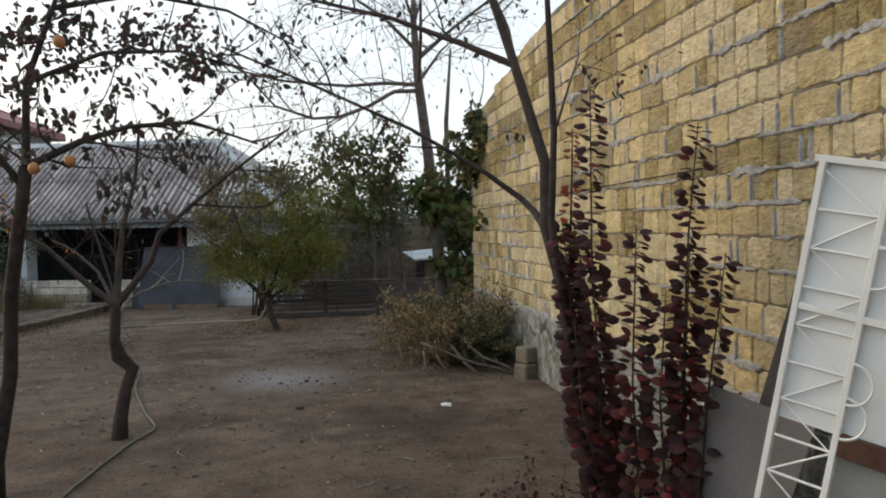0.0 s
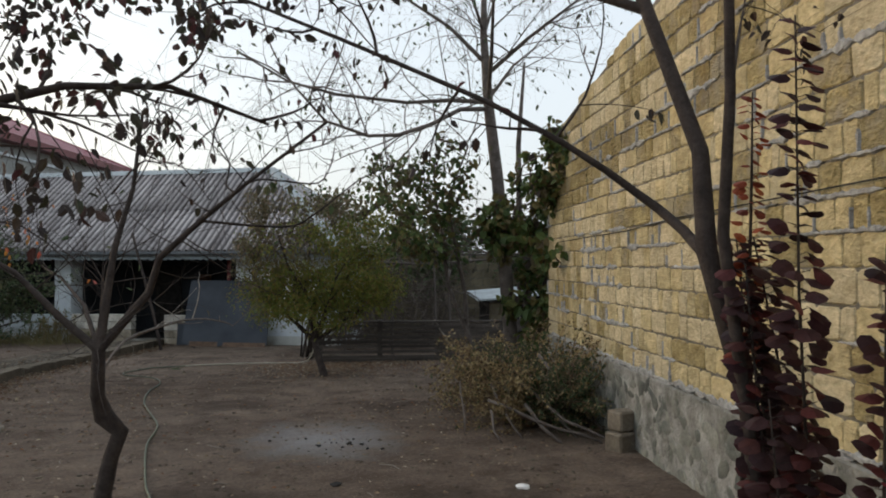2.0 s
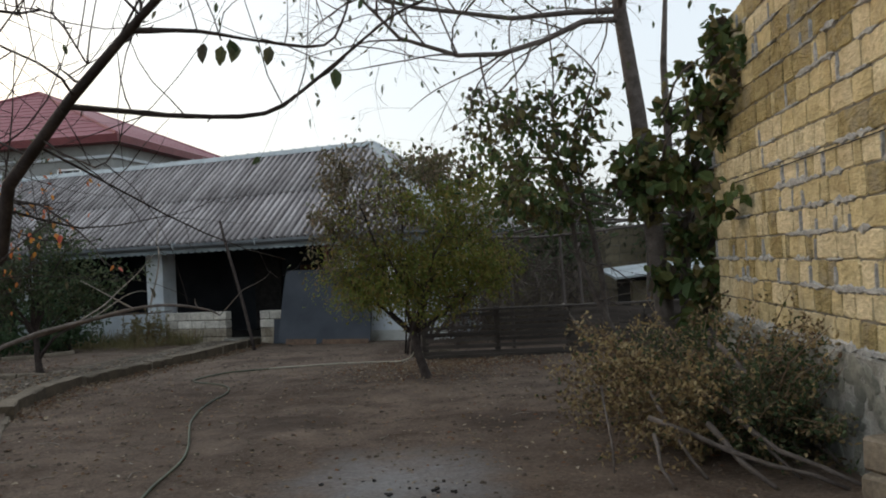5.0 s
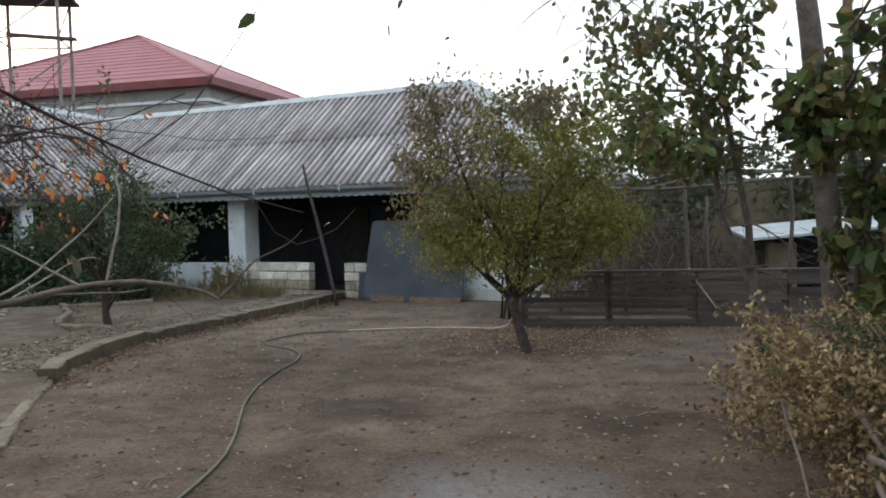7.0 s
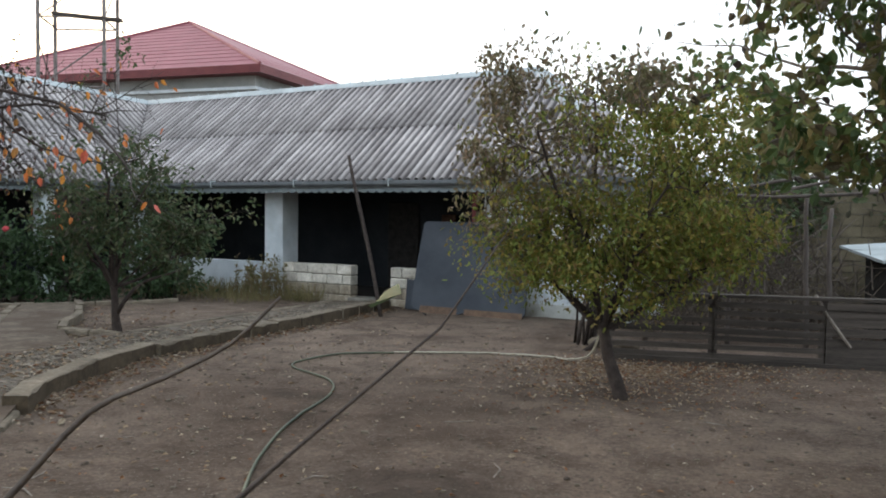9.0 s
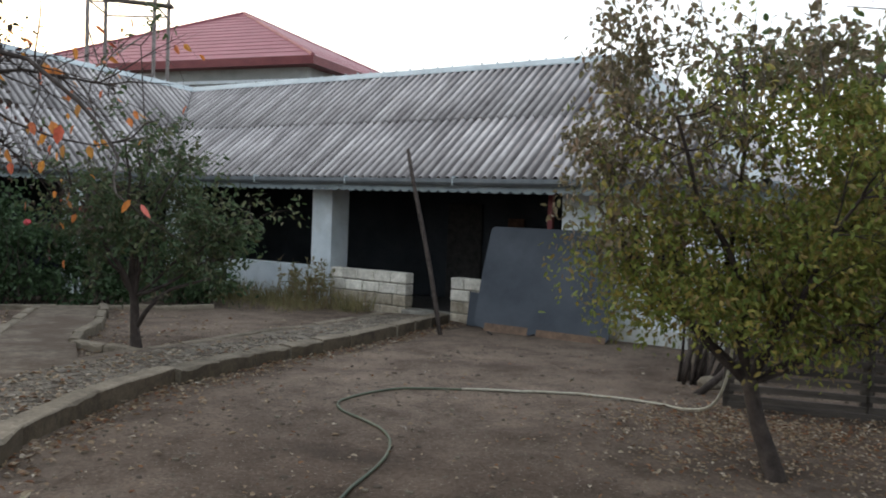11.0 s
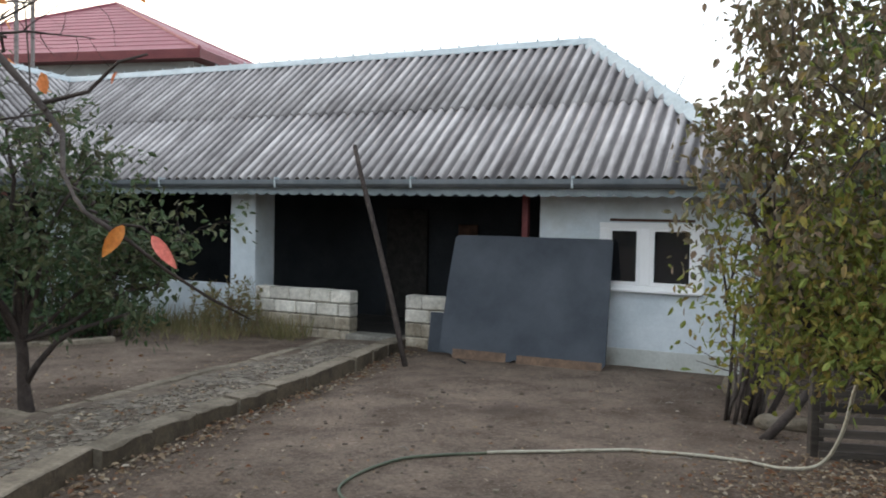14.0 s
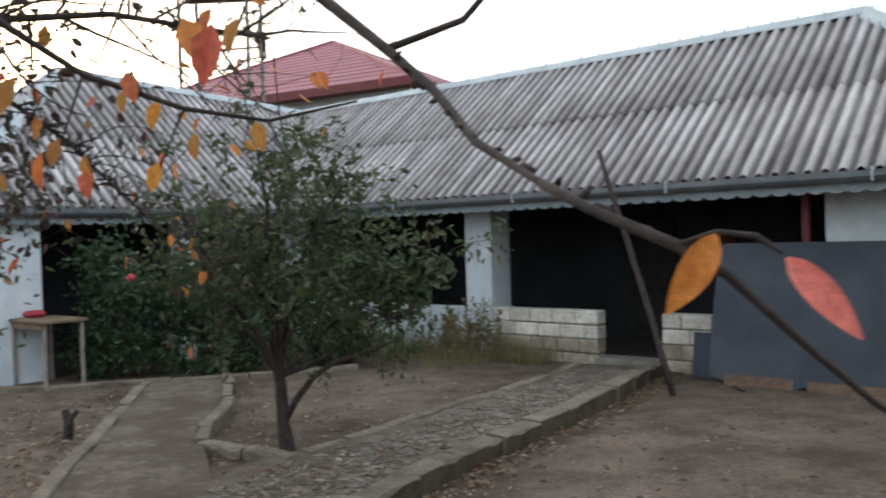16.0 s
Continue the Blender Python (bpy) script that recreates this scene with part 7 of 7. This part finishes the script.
for _ in range(130):
    y = r.uniform(15.6, 24.0)
    k = float(np.interp(y, [p[1] for p in KERB], [p[0] for p in KERB]))
    inner = float(np.interp(y, [15.6, 17.4, 19.0, 19.8, 21.1, 23.6], [-4.0, -4.3, -4.35, -3.95, -3.45, -2.5]))
    x = r.uniform(inner + 0.12, k - 0.2)
    ob = new("paving_piece", r.choice(shapes))
    ob.parent = flags
    size = r.uniform(0.05, 0.15) * (0.75 if x < -3.9 else 1.0)
    ob.matrix_basis = pose(x, y, float(np.interp(y, GROUND_Y, GROUND_Z)) + 0.085 * max(0.25, min(1.0, (y - 14.6) / 1.4)) - r.uniform(0.0, 0.006), r.uniform(-3, 3), r.uniform(-3, 3), r.uniform(0, 360)) @ Matrix.Diagonal((size, size, 0.08, 1))

# ---------------------------------------------------------------- kerb stones
kerb_run(KERB, 0.2, 0.14, 0.0, "path_kerb", "curved kerb of worn concrete lengths along the path", 0.6, 1)
kerb_run([(-2.0, 12.0), (-2.05, 12.9), (-2.6, 14.4), (-2.95, 15.5)], 0.12, 0.03, 0.0, "flush_kerb", "sunken flush kerb stones almost level with the earth", 0.5, 2)
kerb_run(BED, 0.13, 0.1, 0.0, "bed_kerb", "broken low kerb round the tree bed", 0.5, 3)
kerb_run(BED2, 0.12, 0.13, 0.01, "bed_kerb", "curved kerb on the far side of the tree bed", 0.45, 4)
kerb_run(INNER, 0.13, 0.1, 0.0, "side_kerb", "flat kerb along the side path", 0.6, 5)
kerb_run([(-9.6, 22.2), (-8.4, 22.7), (-7.4, 23.1), (-6.3, 23.7), (-5.2, 24.4)], 0.12, 0.07, 0.0, "wing_kerb", "broken stone edging along the soil before the wing", 0.45, 6)

# ---------------------------------------------------------------- blocks of the yellow wall
r = random.Random(2024)
cells = []
for k in range(17):
    s_edge, z = WALL_END, 0.37 + COURSE * k
    while s_edge > WALL_START:
        w = r.choice((0.08, 0.12, 0.15, 0.18, 0.2, 0.2, 0.24, 0.28, 0.33, 0.38)) * r.uniform(0.88, 1.12) * (1.15 if k > 6 else 1.0)
        if z + 0.1 < wall_top(s_edge - w / 2):
            cells.append((s_edge - w, s_edge, z, min(z + COURSE, wall_top(s_edge - w / 2) + 0.02), k))
        s_edge -= w
near = sorted(cells, key=lambda c: abs((c[0] + c[1]) / 2 + 6.0))[:300]
chosen = set(near)
restgeo = (Geo(), Geo(), Geo())
BLOCKS = (M_block, M_block_pale, M_block_rough)


def rough_block(w, h, r):
    """A block with broken corners, worn uneven edges and a slightly bulging face."""
    v, f, n = [], [], 12
    outline = [(0.09, 0), (0.36, 0), (0.66, 0), (0.92, 0), (1, 0.12), (1, 0.88), (0.9, 1), (0.62, 1), (0.34, 1), (0.08, 1), (0, 0.9), (0, 0.1)]
    cx, cz = w / 2, h / 2
    wander = [(r.uniform(-0.006, 0.006) * (r.random() < 0.5), r.uniform(-0.008, 0.008) * (r.random() < 0.5)) for _ in range(n)]
    for inset, y in ((-0.002, -0.012), (0.0, 0.011), (0.008, 0.0225)):
        for (a, b), (jx, jz) in zip(outline, wander):
            x, z = a * w, b * h
            x += (inset + abs(jx)) * (1 if x < cx else -1) * (1 if a in (0, 1) or min(a, 1 - a) < 0.1 else 0)
            z += (inset + abs(jz)) * (1 if z < cz else -1) * (1 if b in (0, 1) or min(b, 1 - b) < 0.1 else 0)
            v.append(Vector((x, y + (r.uniform(-0.005, 0.005) if y > 0.02 else 0), z)))
    v.append(Vector((w * r.uniform(0.4, 0.6), 0.0245 + r.uniform(0.0, 0.007), h * r.uniform(0.4, 0.6))))
    for ring in (0, n):
        for i in range(n):
            j = (i + 1) % n
            f.append((ring + i, ring + j, ring + n + j, ring + n + i))
    f += [(2 * n + i, 2 * n + (i + 1) % n, 3 * n) for i in range(n)]
    return v, f


meshes = {}
for c in cells:
    s0, s1, z0, z1, k = c
    w, h = s1 - s0 - r.uniform(0.001, 0.008), z1 - z0 - r.uniform(0.001, 0.011)
    if h < 0.04:
        continue
    x = noise.noise((s0 * 0.55, k * 0.5, 4.0)) + r.uniform(-0.3, 0.3) - (0.16 if k > 8 else -0.1 if k < 5 else 0.0)
    pale = 1 if x > 0.08 else 2 if x < -0.22 else 0
    if c in chosen:
        key = (round(w / 0.03), round(h / 0.03), r.randint(0, 3), pale)
        if key not in meshes:
            v, f = rough_block(key[0] * 0.03, key[1] * 0.03, r)
            me = bpy.data.meshes.new("wall_block")
            me.from_pydata([tuple(p) for p in v], [], f)
            me.materials.append(BLOCKS[pale])
            me.update()
            meshes[key] = me
        ob = new("wall_block", meshes[key])
        ob.parent = wall
        ob.matrix_basis = Matrix.Translation((s0 + 0.007, 0.0, z0 + 0.008)) @ Matrix.Diagonal((w / (key[0] * 0.03), 1, h / (key[1] * 0.03), 1))
    else:
        v, f = rough_block(w, h, r)
        b = len(restgeo[pale].v)
        restgeo[pale].v += [p + Vector((s0 + 0.007, 0, z0 + 0.008)) for p in v]
        restgeo[pale].f += [tuple(i + b for i in q) for q in f]


def smear_strip(geo, s, z, length, half, upright=False):
    """A ragged ridge of squeezed-out mortar along a joint."""
    n, b, seed = max(4, int(length / 0.022)), len(geo.v), r.uniform(0, 99)
    out = r.uniform(0.033, 0.042)
    for i in range(n + 1):
        t = i / n
        taper = min(1.0, 5 * t, 5 * (1 - t))
        hi = half * taper * (0.75 + 1.1 * noise.noise((seed, t * length * 16, 0)) + 0.5 * noise.noise((seed, t * length * 60, 3)))
        lo = half * taper * (0.75 + 1.1 * noise.noise((seed, t * length * 14, 7)) + 0.5 * noise.noise((seed, t * length * 55, 9)))
        hi, lo = max(hi, 0.002), max(lo, 0.002)
        sway = 0.25 * half * noise.noise((seed, t * 6, 5))
        for dz, y in ((-lo - 0.004, 0.015), (-lo * 0.6, out), (hi * 0.6, out + 0.002), (hi + 0.004, 0.015)):
            geo.v.append(Vector((s + dz + sway, y, z + t * length)) if upright else Vector((s + t * length, y, z + dz + sway)))
    for i in range(n):
        for j in range(3):
            q = b + i * 4 + j
            geo.f.append((q, q + 4, q + 5, q + 1))


smear = Geo()
for _ in range(620):
    c = r.choice(cells)
    if c[0] < -11.5 or noise.noise((c[0] * 0.5, c[2] * 1.4, 9)) < -0.02 + (0.12 if c[4] < 5 else -0.06):
        continue
    heavy = noise.noise((c[0] * 0.5, c[2] * 1.4, 9)) > 0.16
    smear_strip(smear, c[0] - 0.1, c[2] + 0.004, r.uniform(0.12, 0.7), r.uniform(0.012, 0.042 if heavy else 0.022))
    if r.random() < 0.6:
        smear_strip(smear, c[1], c[2], r.uniform(0.1, 0.2), r.uniform(0.008, 0.03 if heavy else 0.015), True)
for k in range(34):  # render daubed over the lowest course
    smear_strip(smear, -12 + k * 0.36 + r.uniform(-0.1, 0.1), 0.36 + r.uniform(-0.01, 0.03), r.uniform(0.25, 0.6), r.uniform(0.018, 0.06))
tagged(smear.out("mortar_smears", M_smear, wall), kind="stuff")
for geo_, mat in zip(restgeo, BLOCKS):
    tagged(geo_.out("blockwork", mat, wall), kind="stuff")
# rubble base
part("rubble_base", box(WALL_START, WALL_END + 0.02, 0.001, 0.05, -0.8, 0.35, bevel=0.012), M_rubble, wall, "grey rendered rubble base")
for _ in range(330):
    s, z = r.uniform(-11.5, WALL_END - 0.1), r.uniform(-0.45, 0.27)
    n, v, f = 8, [], []
    rad, flat, turn = r.uniform(0.035, 0.12), r.uniform(0.45, 0.9), r.uniform(-0.9, 0.9)
    lumps = [r.uniform(0.45, 1.35) for _ in range(n)]
    for kk, y in ((1.0, 0.046), (0.93, 0.053), (0.5, 0.057)):
        for i in range(n):
            a = 2 * math.pi * i / n
            q = rad * kk * (2 * lumps[i] + lumps[i - 1]) / 3
            ex, ez = math.cos(a) * q * 1.2, math.sin(a) * q * flat
            v.append(Vector((s + ex * math.cos(turn) - ez * math.sin(turn), y, z + ex * math.sin(turn) + ez * math.cos(turn))))
    for j in (0, n):
        for i in range(n):
            f.append((j + i, j + (i + 1) % n, j + n + (i + 1) % n, j + n + i))
    f.append(tuple(2 * n + i for i in range(n)))
    mesh_object("stone", v, f, M_stone, wall)
